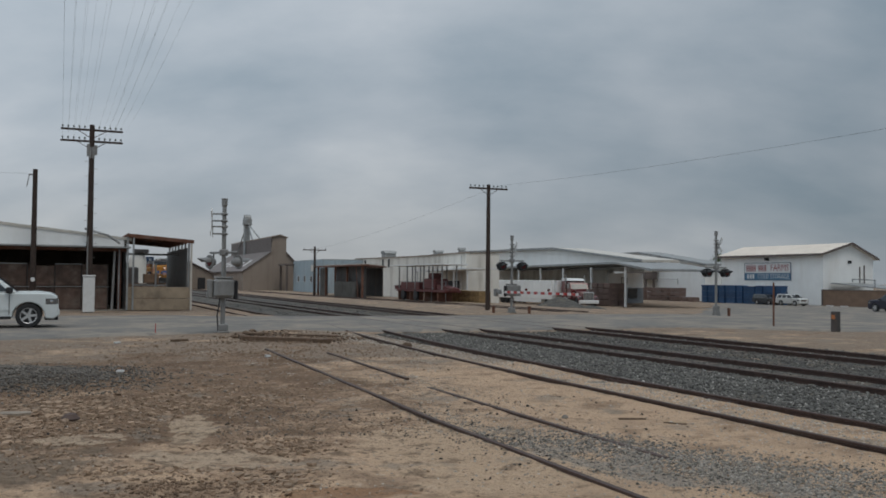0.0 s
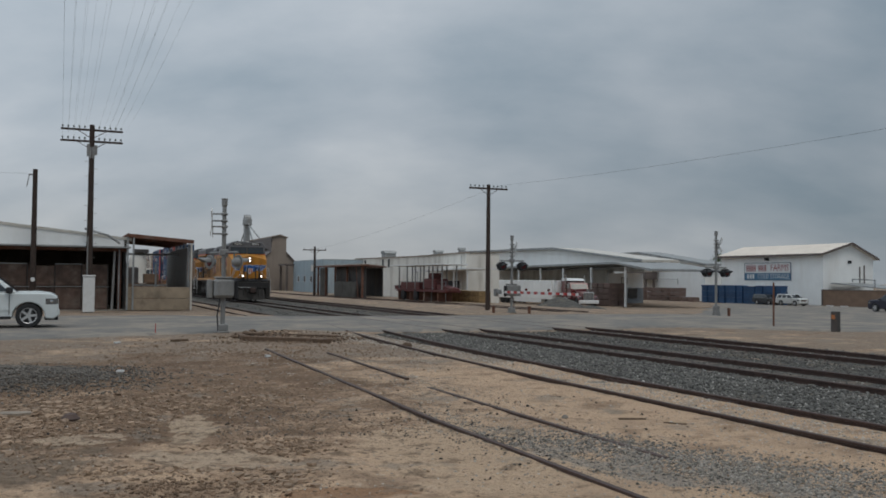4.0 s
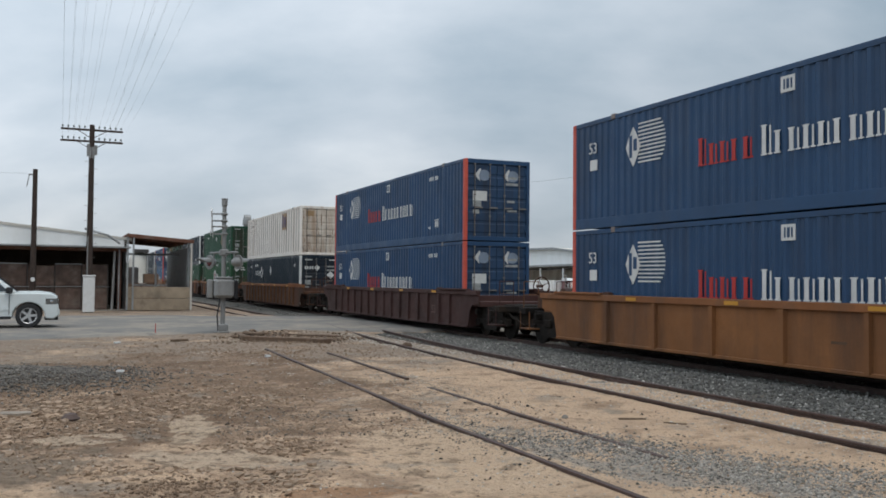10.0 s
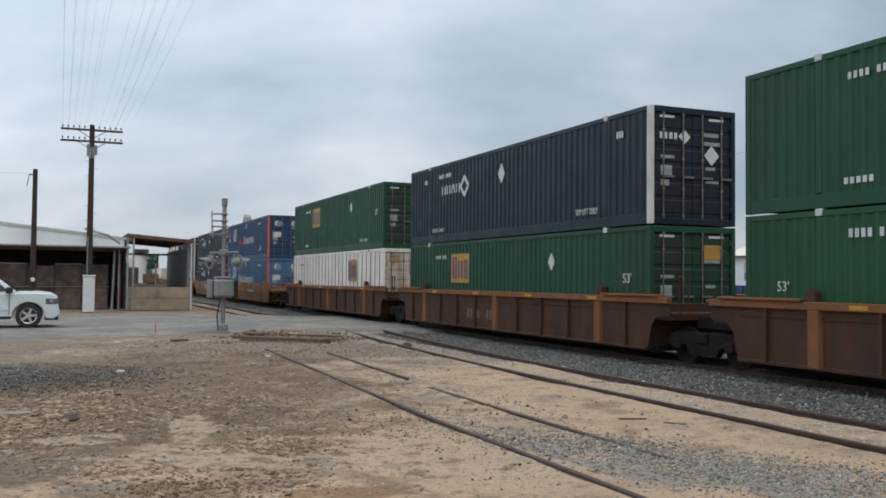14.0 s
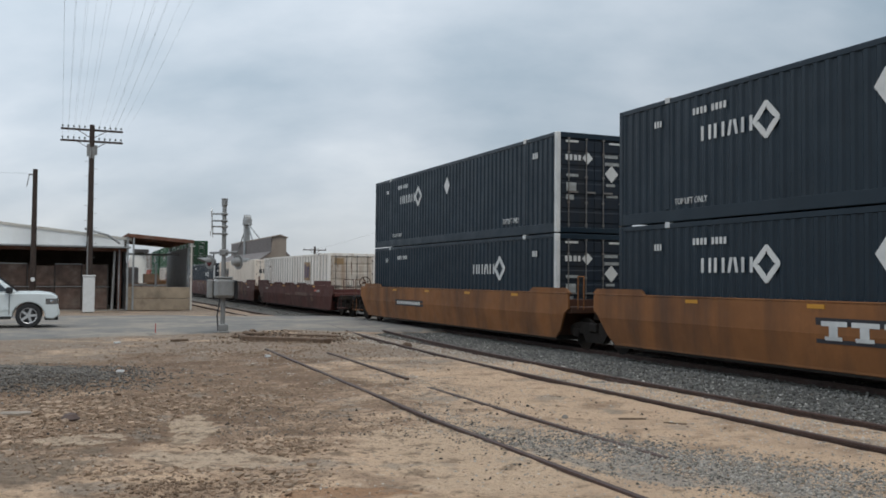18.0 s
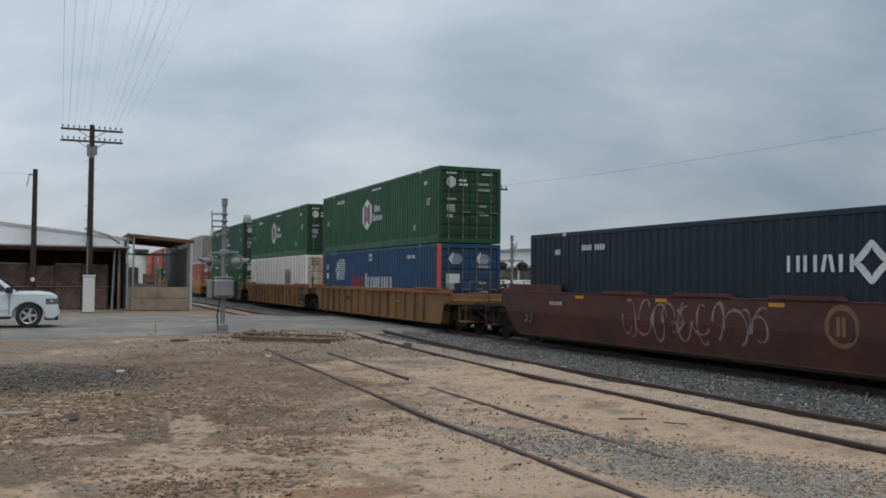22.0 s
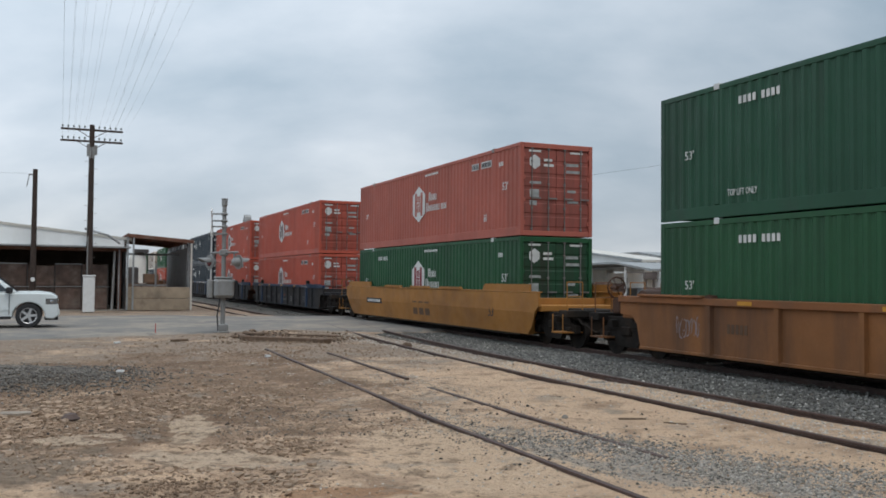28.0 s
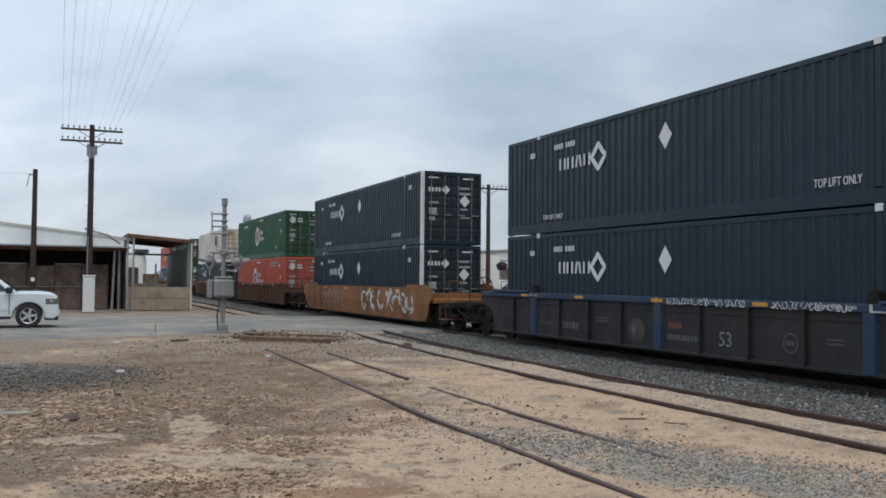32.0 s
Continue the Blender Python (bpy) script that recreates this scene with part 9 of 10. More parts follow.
def locomotive(kind, m, label):
    ob = thing("locomotive", m, label, "locomotive", "locomotives of the train")
    lead = kind == "lead"
    yel, grey = (L_YEL, L_GREY) if lead else (L_YEL2, L_DARK)

    def add(name, solid, mat, parent=ob, label="", smooth=False):
        return part(name, solid, mat, parent, label, smooth)
    add("underframe", Solid().box(-10.6, 10.4, -1.0, 1.0, 1.2, 1.55, 0.02), L_BLACK)
    add("sill", Solid().box(-10.3, 9.95, -1.52, 1.52, 1.56, 1.66, 0.01), L_BLACK)
    for y in (-1.525, 1.525):
        add("sill_stripe", Solid().box(-10.3, 9.95, y - 0.012, y + 0.012, 1.665, 1.86), yel)
    add("walkway", Solid().box(-10.3, 9.95, -1.51, 1.51, 1.665, 1.84), L_GREY)
    # long hood
    add("hood", hood_section(-9.55 if lead else -9.8, 0.35 if lead else 1.14, 0.98, 1.86, 3.93 if lead else 4.2, 0.02), yel)
    if lead:
        add("hood_top", hood_section(-4.6, 0.35, 0.98, 3.98, 4.66, 0.22), L_GREY)
        add("stripe", Solid().box(-4.6, 0.36, -0.988, 0.988, 3.92, 3.985), L_RED)
        add("equipment_hood", Solid().box(0.35, 5.45, -1.24, 1.24, 1.86, 3.9, 0.01), yel)
        add("equipment_top", hood_section(0.35, 5.45, 1.24, 3.96, 4.72, 0.12), L_GREY)
        add("stripe", Solid().box(1.8, 5.45, -1.248, 1.248, 3.885, 3.965), L_RED)
        add("stripe_tail", Solid().prism([(1.8, 3.885), (2.05, 3.885), (2.3, 4.22), (2.05, 4.22)], "y", -1.25, -1.241), L_RED)
        # radiator wing, wider than the hood
        add("radiator_wing", Solid().prism([(-1.5, 4.12), (-1.5, 4.52), (-1.2, 4.7), (1.2, 4.7), (1.5, 4.52), (1.5, 4.12)], "x", -10.0, -4.6), L_GREY)
        add("wing_stripe", Solid().box(-10.005, -4.6, -1.508, 1.508, 4.1, 4.19), L_RED)
        add("wing_underside", Solid().prism([(-1.5, 4.0), (-1.5, 4.098), (1.5, 4.098), (1.5, 4.0), (0.97, 3.94), (-0.97, 3.94)], "x", -9.98, -4.62), yel)
        add("wing_nose", Solid().prism([(-4.6, -1.5), (-4.0, -1.0), (-4.0, 1.0), (-4.6, 1.5)], "z", 4.15, 4.66), L_GREY)
        for a, b in ((-9.4, -8.55), (-8.4, -7.55)):
            add("radiator_intake", Solid().prism([(a, 3.35), (b, 3.45), (b - 0.12, 3.97), (a - 0.1, 3.97)], "y", -1.05, -0.982), L_SOOT)
        add("radiator_intake", Solid().prism([(-6.6, 3.6), (-4.9, 3.7), (-4.6, 3.98), (-6.9, 3.98)], "y", -1.05, -0.982), L_SOOT)
        add("sand_filler", Solid().box(-7.3, -6.9, -1.12, -0.98, 3.3, 3.9, 0.03).box(-6.85, -6.6, -1.06, -0.98, 3.3, 3.95), yel)
        k = 0
        for a in (-9.15, -8.72, -8.2, -7.5, -7.0, -6.15, -5.72, -5.1):
            hgt = (1.35, 1.0, 1.3, 1.05, 1.0, 1.35, 0.95, 1.35)[k]
            add("hood_door", Solid().box(a - 0.03, a + 0.37, -0.995, -0.979, 2.0, 3.4), yel)
            add("grille", Solid().box(a + 0.02, a + 0.24, -1.004, -0.994, 3.28 - hgt, 3.28), L_SOOT)
            k += 1
        for x in (-3.9, -3.3, -0.9, -0.2, 0.1):
            add("door_seam", Solid().box(x, x + 0.025, -0.99, -0.978, 1.95, 3.85), L_YEL2)
        for i in range(6):
            a = -3.85 + i * 0.7
            add("hood_door", Solid().box(a, a + 0.64, -0.993, -0.979, 1.98, 2.36), yel)
            add("door_latch", Solid().box(a + 0.52, a + 0.58, -1.01, -0.99, 2.28, 2.34), L_BLACK)
        for i in range(3):
            add("door_latch", Solid().box(1.0 + i * 1.3, 1.06 + i * 1.3, -1.262, -1.24, 3.55, 3.68), L_BLACK)
        for x in (6.75, 7.6):
            add("cab_vent", Solid().box(x, x + 0.55, -1.53, -1.515, 2.02, 2.56), L_YEL2)
            for k in (x - 0.06, x + 0.6):
                add("vent_clip", Solid().box(k, k + 0.04, -1.53, -1.5, 2.08, 2.2), L_BLACK)
        for x in (2.9, 4.05, 5.2):
            add("door_seam", Solid().box(x, x + 0.025, -1.25, -1.238, 1.95, 3.85), L_YEL2)
        for a, b, z0, z1 in ((0.7, 1.7, 4.05, 4.5), (3.35, 4.25, 3.98, 4.62), (4.4, 4.95, 4.3, 4.58)):
            add("grille", Solid().box(a, b, -1.256, -1.241, z0, z1), L_SOOT)
        for a in (2.9, 3.9, 5.0):
            for i in range(4):
                add("louvre", Solid().box(a, a + 0.42, -1.262, -1.24, 2.38 + i * 0.08, 2.43 + i * 0.08), yel)
        add("horn", Solid().rod((-0.3, -0.3, 4.78), (0.4, -0.3, 4.78), 0.09, seg=8).rod((-0.3, 0.1, 4.75), (0.2, 0.1, 4.75), 0.08, seg=8), L_BLACK)
        add("exhaust_stack", Solid().box(-3.0, -1.6, -0.45, 0.45, 4.66, 4.8, 0.03), L_GREY)
        add("roof_hatch", Solid().box(-9.6, -6.2, -0.9, 0.9, 4.7, 4.78, 0.02).box(-6.0, -4.7, -0.9, 0.9, 4.7, 4.76, 0.02), L_GREY)
    else:
        add("hood_roof", hood_section(-3.23, 1.14, 0.98, 4.2, 4.62, 0.3), L_YEL2)
        add("equipment_hood", Solid().box(1.14, 5.45, -1.1, 1.1, 1.86, 3.9, 0.01), yel)
        add("equipment_top", hood_section(1.14, 5.45, 1.1, 3.96, 4.7, 0.12), grey)
        add("stripe", Solid().box(1.5, 5.45, -1.108, 1.108, 3.885, 3.965), L_RED)
        soot_brown = M("radiator_brown_soot", (0.026, 0.021, 0.018), 0.7, vary=0.25, scale=1.5, grime=(0.05, 0.035, 0.024), grime_amount=0.6, streak=True)
        add("radiator_housing", hood_section(-9.82, -3.2, 1.0, 4.0, 4.72, 0.12), soot_brown)
        add("radiator_mouth", Solid().prism([(-0.985, 3.42), (-1.5, 4.12), (-1.47, 4.2), (1.47, 4.2), (1.5, 4.12), (0.985, 3.42)], "x", -8.16, -3.25), M("radiator_mouth_black", (0.009, 0.008, 0.008), 0.9, vary=0.3))
        add("radiator_wing", Solid().prism([(-1.52, 4.08), (-1.54, 4.42), (-1.15, 4.735), (1.15, 4.735), (1.54, 4.42), (1.52, 4.08)], "x", -8.2, -3.23), soot_brown)
        for sg in (-1, 1):
            ck = Solid()
            ck.add([(-3.235, sg * 1.53, 4.1), (-3.235, sg * 1.54, 4.42), (-3.235, sg * 1.15, 4.73), (-3.235, sg * 0.985, 3.5), (-2.7, sg * 0.985, 3.75), (-2.55, sg * 0.985, 4.45), (-2.7, sg * 0.9, 4.66)],
                   [(0, 1, 5, 4), (1, 2, 6, 5), (0, 4, 3), (0, 3, 2, 1), (3, 4, 5, 6, 2)])
            add("wing_cheek", ck, soot_brown)
        for a, b in ((-8.9, -7.2), (-6.9, -5.3), (-5.0, -3.5)):
            add("fan_hatch", Solid().box(a, b, -0.8, 0.8, 4.735, 4.82, 0.03), L_SOOT)
        add("rear_grille", Solid().box(-9.7, -8.37, -1.01, -0.978, 1.95, 3.21), M("rusty_grille", (0.022, 0.013, 0.01), 0.8, vary=0.3))
        # the hose recess is a flat plate, its shade put into a dark colour
        add("hose_recess", Solid().box(-8.18, -7.45, -0.992, -0.978, 1.9, 3.3), M("shaded_recess", (0.035, 0.024, 0.012), 0.8, vary=0.3))
        add("hose_reel", Solid().path([(-7.79 + 0.27 * math.cos(a * math.pi / 8), -1.03, 2.95 + 0.29 * math.sin(a * math.pi / 8)) for a in range(17)], 0.022), M("hose_yellow", (0.4, 0.27, 0.08), 0.6), label="coiled yellow hose ring")
        add("hose_valve", Solid().box(-7.74, -7.62, -1.08, -0.985, 2.5, 2.68, 0.02), L_RAIL)
        add("grille", Solid().box(1.9, 3.5, -1.118, -1.1, 4.0, 4.62), L_SOOT)
        for x in (2.4, 2.75, 3.3, 4.6):
            add("door_seam", Solid().box(x, x + 0.05, -1.112, -1.098, 2.7, 3.85), L_BLACK)
        for x in (-7.3, -6.6, -5.5, -4.85, -4.2, -3.5, -3.1, -2.4):
            add("door_seam", Solid().box(x, x + 0.02, -0.988, -0.978, 1.95, 3.5), L_SOOT)
            add("door_label", Solid().box(x + 0.2, x + 0.42, -0.99, -0.978, 3.22, 3.27), L_RAIL)
            add("door_latch", Solid().box(x + 0.5, x + 0.56, -1.0, -0.978, 3.26, 3.34), L_BLACK)
            add("door_latch", Solid().box(x + 0.5, x + 0.56, -1.0, -0.978, 2.1, 2.18), L_BLACK)
        for a, b, z0, z1 in ((5.5, 7.7, 1.95, 2.85), (7.75, 8.75, 1.95, 3.8), (1.3, 2.57, 1.95, 3.8), (2.6, 5.4, 1.95, 3.8)):
            yy = -1.502 if a > 5 else -1.102
            for q in ((a, a + 0.025, z0, z1), (b - 0.025, b, z0, z1), (a, b, z1 - 0.025, z1)):
                add("door_seam", Solid().box(q[0], q[1], yy - 0.008, yy, q[2], q[3]), L_SOOT)
        for a in (4.0, 5.0):
            for i in range(4):
                add("louvre", Solid().box(a, a + 0.3, -1.12, -1.1, 2.4 + i * 0.08, 2.44 + i * 0.08), L_YEL)
        add("horn", Solid().rod((0.3, -0.3, 4.8), (0.9, -0.3, 4.8), 0.09, seg=8).rod((0.3, 0.1, 4.78), (0.8, 0.1, 4.78), 0.08, seg=8).box(0.4, 0.6, -0.4, 0.2, 4.62, 4.75), L_BLACK)
    # cab
    add("cab_lower", Solid().box(5.46, 8.85, -1.5, 1.5, 1.86, 3.86, 0.02), yel)
    add("cab_upper", Solid().prism([(5.46, 3.87), (5.46, 4.62), (8.55, 4.62), (8.74, 4.56), (8.86, 3.87)], "y", -1.5, 1.5), grey)
    add("cab_roof", Solid().prism([(-1.52, 4.5), (-1.05, 4.86), (1.05, 4.86), (1.52, 4.5)], "x", 5.4, 8.6), grey)
    brow = add("roof_brow", Solid().prism([(-1.5, 4.5), (-1.46, 4.66), (-1.2, 4.87), (1.2, 4.87), (1.46, 4.66), (1.5, 4.5)], "x", 8.2, 8.73), grey)
    bb = brow.modifiers.new("soft", "BEVEL")
    bb.width, bb.segments = 0.05, 3
    add("roof_grab", Solid().path([(8.3, -1.0, 4.86), (8.3, -1.0, 4.9), (8.3, -0.5, 4.91), (8.3, -0.5, 4.87)], 0.012), L_BLACK)
    add("roof_grab", Solid().path([(8.3, 0.5, 4.86), (8.3, 0.5, 4.91), (8.3, 1.0, 4.9), (8.3, 1.0, 4.87)], 0.012), L_BLACK)
    add("roof_gear", Solid().box(5.8, 7.4, -0.7, 0.7, 4.86, 4.95, 0.03), L_BLACK)
    add("antenna", Solid().lathe([(0.12, 0.0), (0.14, 0.06), (0.03, 0.1)], (7.7, 0.3, 4.86), "z", 12), L_RAIL)
    add("antenna", Solid().rod((7.0, 0.5, 4.93), (7.0, 0.5, 5.1), 0.04, seg=8), L_BLACK)
    add("air_horn", Solid().path([(5.9, -0.4, 4.98), (6.6, -0.4, 5.02)], 0.05), L_BLACK)
    add("stripe", Solid().box(5.46, 6.5, -1.507, 1.507, 3.83, 3.9).box(8.3, 8.86, -1.507, 1.507, 3.83, 3.9), L_RED)
    for sg in (-1, 1):
        win = add("cab_window", Solid().box(6.55, 8.35, sg * 1.51 - 0.01, sg * 1.51 + 0.01, 3.6, 4.36), L_GREY)
        part("pane", Solid().box(6.63, 7.35, sg * 1.524 - 0.006, sg * 1.524 + 0.006, 3.66, 4.28), PANE, win)
        part("pane", Solid().box(7.75, 8.27, sg * 1.524 - 0.006, sg * 1.524 + 0.006, 3.66, 4.28), PANE, win)
        part("shutter", Solid().box(7.42, 7.68, sg * 1.524 - 0.01, sg * 1.524 + 0.01, 3.62, 4.3), L_RAIL, win)
        part("awning", Solid().prism([(sg * 1.5, 4.42), (sg * 1.95, 4.26), (sg * 1.95, 4.3), (sg * 1.5, 4.5)], "x", 6.5, 8.4), L_GREY, win)
        add("vent_panel", Solid().box(6.7, 7.3, sg * 1.505 - 0.012, sg * 1.505 + 0.012, 2.0, 2.6).box(7.55, 8.15, sg * 1.505 - 0.012, sg * 1.505 + 0.012, 2.0, 2.6), yel)
        add("data_plate", Solid().box(8.85, 9.1, sg * 1.31 - 0.006, sg * 1.31 + 0.006, 2.05, 2.3), L_RAIL)
    # nose: sides taper, the top slopes down to a flat front
    nz = Solid()
    base, zt0 = 1.86, 3.84
    pts = [(8.85, -1.5), (9.78, -1.45), (10.1, -0.82), (10.1, 0.0), (10.1, 0.82), (9.78, 1.45), (8.85, 1.5)]
    tops = [zt0, 3.4, 3.56, 3.74, 3.56, 3.4, zt0]
    vs = [(x, y, base) for x, y in pts] + [(x, y, z) for (x, y), z in zip(pts, tops)] + [(8.85, 0.0, zt0 + 0.05)]
    nz.add(vs, [(0, 1, 2, 3, 4, 5, 6)] + [(i, i + 1, 8 + i, 7 + i) for i in range(6)] + [(7 + i, 8 + i, 14) for i in range(6)] + [(0, 6, 13, 14, 7)])
    nose = add("nose", nz, yel)
    nb = nose.modifiers.new("soft", "BEVEL")
    nb.width, nb.segments = 0.03, 2
    # windscreens lean back in the cab front
    for y0, y1 in ((-1.3, -0.08), (0.08, 1.3)):
        a, b = Vector((8.87, 0, 3.93)), Vector((8.79, 0, 4.4))
        q = Solid()
        p4 = [(a.x, y0, a.z), (a.x, y1, a.z), (b.x, y1, b.z), (b.x, y0, b.z)]
        q.add(p4 + [(x + 0.03, y, z + 0.004) for x, y, z in p4], [(0, 1, 2, 3), (7, 6, 5, 4), (0, 1, 5, 4), (1, 2, 6, 5), (2, 3, 7, 6), (3, 0, 4, 7)])
        ws = add("windscreen", q, PANE)
        p8 = [(a.x + 0.012, y0 - 0.05, a.z - 0.045), (a.x + 0.012, y1 + 0.05, a.z - 0.045), (b.x - 0.005, y1 + 0.05, b.z + 0.05), (b.x - 0.005, y0 - 0.05, b.z + 0.05)]
        part("gasket", Solid().add(p8 + [(x + 0.012, y, z + 0.002) for x, y, z in p8], [(0, 1, 2, 3), (7, 6, 5, 4), (0, 1, 5, 4), (1, 2, 6, 5), (2, 3, 7, 6), (3, 0, 4, 7)]), L_BLACK, ws)
        part("wiper", Solid().rod((8.86, (y0 + y1) / 2, 4.4), (8.91, (y0 + y1) / 2 + 0.2, 4.12), 0.012, seg=5), L_BLACK, ws)
    for y in (-0.72, 0.72):
        nbx = add("number_board", Solid().box(8.6, 8.745, y - 0.4, y + 0.4, 4.585, 4.82, 0.02), L_BLACK)
        text_part("8042" if lead else "8678", 0.26, M("number_white", (0.7, 0.7, 0.68), 0.5), nbx, Matrix.Translation((8.75, y, 4.7)) @ Matrix.Rotation(radians(90), 4, "Z"), width=0.6)
    # headlights, door and wings on the nose
    hl = add("headlight_box", Solid().box(10.08, 10.17, -0.13, 0.13, 3.16, 3.62, 0.03), L_BLACK)
    for z in (3.28, 3.49):
        part("lamp", Solid().lathe([(0.06, 0.0), (0.063, 0.03), (0.042, 0.04)], (10.165, 0.0, z), "x", 14), BEAM if lead else DIM, hl)
    add("nose_door", Solid().box(10.1, 10.115, -0.78, -0.3, 1.95, 3.3), yel)
    add("nose_seam", Solid().box(10.1, 10.112, -0.815, -0.795, 1.9, 3.4), L_BLACK)
    add("grab_iron", Solid().path([(9.95, 0.75, 3.62), (9.95, 0.75, 3.72), (9.75, 1.1, 3.66), (9.75, 1.1, 3.56)], 0.015), yel)
    for sg in (-1, 1):
        m_ = Matrix.Translation((9.78, sg * 1.45, 0)) @ Matrix.Rotation(math.atan2(-sg * 0.63, 0.32), 4, "Z")
        rim, blue, white = Solid(), Solid(), Solid()
        for i, (z, a) in enumerate(((2.84, 0.08), (2.73, 0.16), (2.62, 0.28), (2.51, 0.42))):
            rim.box(a - 0.03, 0.706, -0.006, 0.006, z - 0.015, z + 0.115, 0, m_)
            blue.box(a, 0.706, -0.011, 0.011, z + 0.012, z + 0.09, 0, m_)
            ya, yb = sorted((sg * 0.2, sg * 0.815))
            if i < 4:
                rim.box(10.101, 10.108, ya, yb, z - 0.015, z + 0.115)
                blue.box(10.109, 10.114, ya, yb, z + 0.012, z + 0.09)
        ya, yb = sorted((sg * 0.14, sg * 0.5))
        blue.box(10.115, 10.119, ya, yb, 2.42, 2.93)
        add("wing_line", rim, L_RAIL)
        add("wing_mark", blue, L_NAVY)
        dl = add("ditch_light", Solid().box(11.0, 11.2, sg * 0.74 - 0.13, sg * 0.74 + 0.13, 1.9, 2.18, 0.03), L_BLACK)
        part("lamp", Solid().lathe([(0.06, 0.0), (0.063, 0.02), (0.042, 0.035)], (11.205, sg * 0.74, 2.04), "x", 14), BEAM if lead else DIM, dl)
        part("bracket", Solid().box(10.98, 11.1, sg * 0.74 - 0.05, sg * 0.74 + 0.05, 1.72, 1.92), L_BLACK, dl)
    sh = add("shield_mark", Solid().prism([(-0.26, 2.42), (-0.26, 2.9), (0.0, 3.0), (0.26, 2.9), (0.26, 2.42), (0.0, 2.2)], "x", 10.12, 10.13), L_RAIL)
    part("shield_top", Solid().prism([(-0.24, 2.68), (-0.24, 2.88), (0.0, 2.97), (0.24, 2.88), (0.24, 2.68)], "x", 10.1305, 10.136), L_NAVY, sh)
    for i in range(3):
        part("shield_stripe", Solid().box(10.1305, 10.136, -0.2 + i * 0.16, -0.12 + i * 0.16, 2.34, 2.66), L_RED, sh)
    # writing on the sides
    text_part("8042" if lead else "8678", 0.8, NUM_RED, ob, pose(7.45 if lead else 7.2, -1.503, 3.1), width=1.45, name="road_number")
    text_part("BUILDING AMERICA", 0.34, M("faded_side_lettering", (0.13, 0.07, 0.025), 0.6, vary=0.3), ob, pose(4.0 if lead else -4.43, -1.248 if lead else -0.994, 3.32 if lead else 2.64), width=2.3)
    sx, k = (5.7, 1.0) if lead else (-5.98, 1.9)
    zs = 3.25 if lead else 2.64   # where the shield's blue head begins
    shy = -1.502 if lead else -0.985
    pale, blue, red = (L_RAIL, L_NAVY, L_RED) if lead else (M("sooty_shield_white", (0.2, 0.15, 0.1), 0.7, vary=0.3), M("sooty_shield_blue", (0.06, 0.075, 0.085), 0.7, vary=0.3), M("sooty_shield_red", (0.14, 0.055, 0.03), 0.7, vary=0.3))
    ss = add("side_shield", Solid().prism([(sx - 0.2 * k, zs - 0.25), (sx - 0.2 * k, zs + 0.25), (sx + 0.2 * k, zs + 0.25), (sx + 0.2 * k, zs - 0.25), (sx, zs - 0.22 - 0.18 * k)], "y", shy - 0.008, shy), pale)
    part("shield_top", Solid().box(sx - 0.19 * k, sx + 0.19 * k, shy - 0.014, shy - 0.0085, zs + 0.02, zs + 0.24), blue, ss)
    for i in range(3):
        part("shield_stripe", Solid().box(sx + (i - 1) * 0.12 * k - 0.035 * k, sx + (i - 1) * 0.12 * k + 0.025 * k, shy - 0.014, shy - 0.0085, zs - 0.29, zs), red, ss)
    # the waving flag on the long hood, dimmed by soot on the second engine
    f_red, f_white, f_blue = (F_RED, F_WHITE, F_BLUE) if lead else (M("sooty_flag_red", (0.17, 0.045, 0.035), 0.7, vary=0.3), M("sooty_flag_white", (0.24, 0.17, 0.125), 0.7, vary=0.3), M("sooty_flag_blue", (0.06, 0.07, 0.075), 0.7, vary=0.3))
    fx = -3.55 if lead else -2.35
    n = 22

    def ripple(i, z):
        return z + 0.10 * math.sin(i * 0.62) + 0.05 * math.sin(i * 0.25 + 1)
    for k in range(11):
        z0, z1 = 2.42 + k * 0.118, 2.42 + (k + 1) * 0.118
        a, b = 0, n if k < 5 else int(n * 0.56)
        top = [(fx + i * 3.4 / n, ripple(i, z1) - 0.012 * i) for i in range(a, b + 1)]
        bot = [(fx + i * 3.4 / n, ripple(i, z0) - 0.012 * i) for i in range(a, b + 1)]
        add("flag_stripe", Solid().prism(bot + top[::-1], "y", -0.996, -0.9815), f_red if k % 2 == 0 else f_white)
    top = [(fx + i * 3.4 / n, ripple(i, 3.82 + 0.1 * math.sin((i - 11) * 0.28))) for i in range(12, n)]
    bot = [(fx + i * 3.4 / n, ripple(i, 2.42 + 5 * 0.118) - 0.012 * i) for i in range(12, n + 1)]
    canton = add("flag_canton", Solid().prism(bot + top[::-1], "y", -0.998, -0.9815), f_blue)
    add("flag_pole", Solid().rod((fx + 2.95, -0.992, 3.86), (fx + 3.95, -0.992, 2.05), 0.012, seg=5), f_white)
    for r_ in range(5):
        for c in range(7):
            x, z = fx + (12.6 + c * 1.25) * 3.4 / n, 3.05 + r_ * 0.16
            part("star", diamond(x, z + 0.05 * math.sin(c), 0.035, -0.9985, 1.0), f_white, canton)
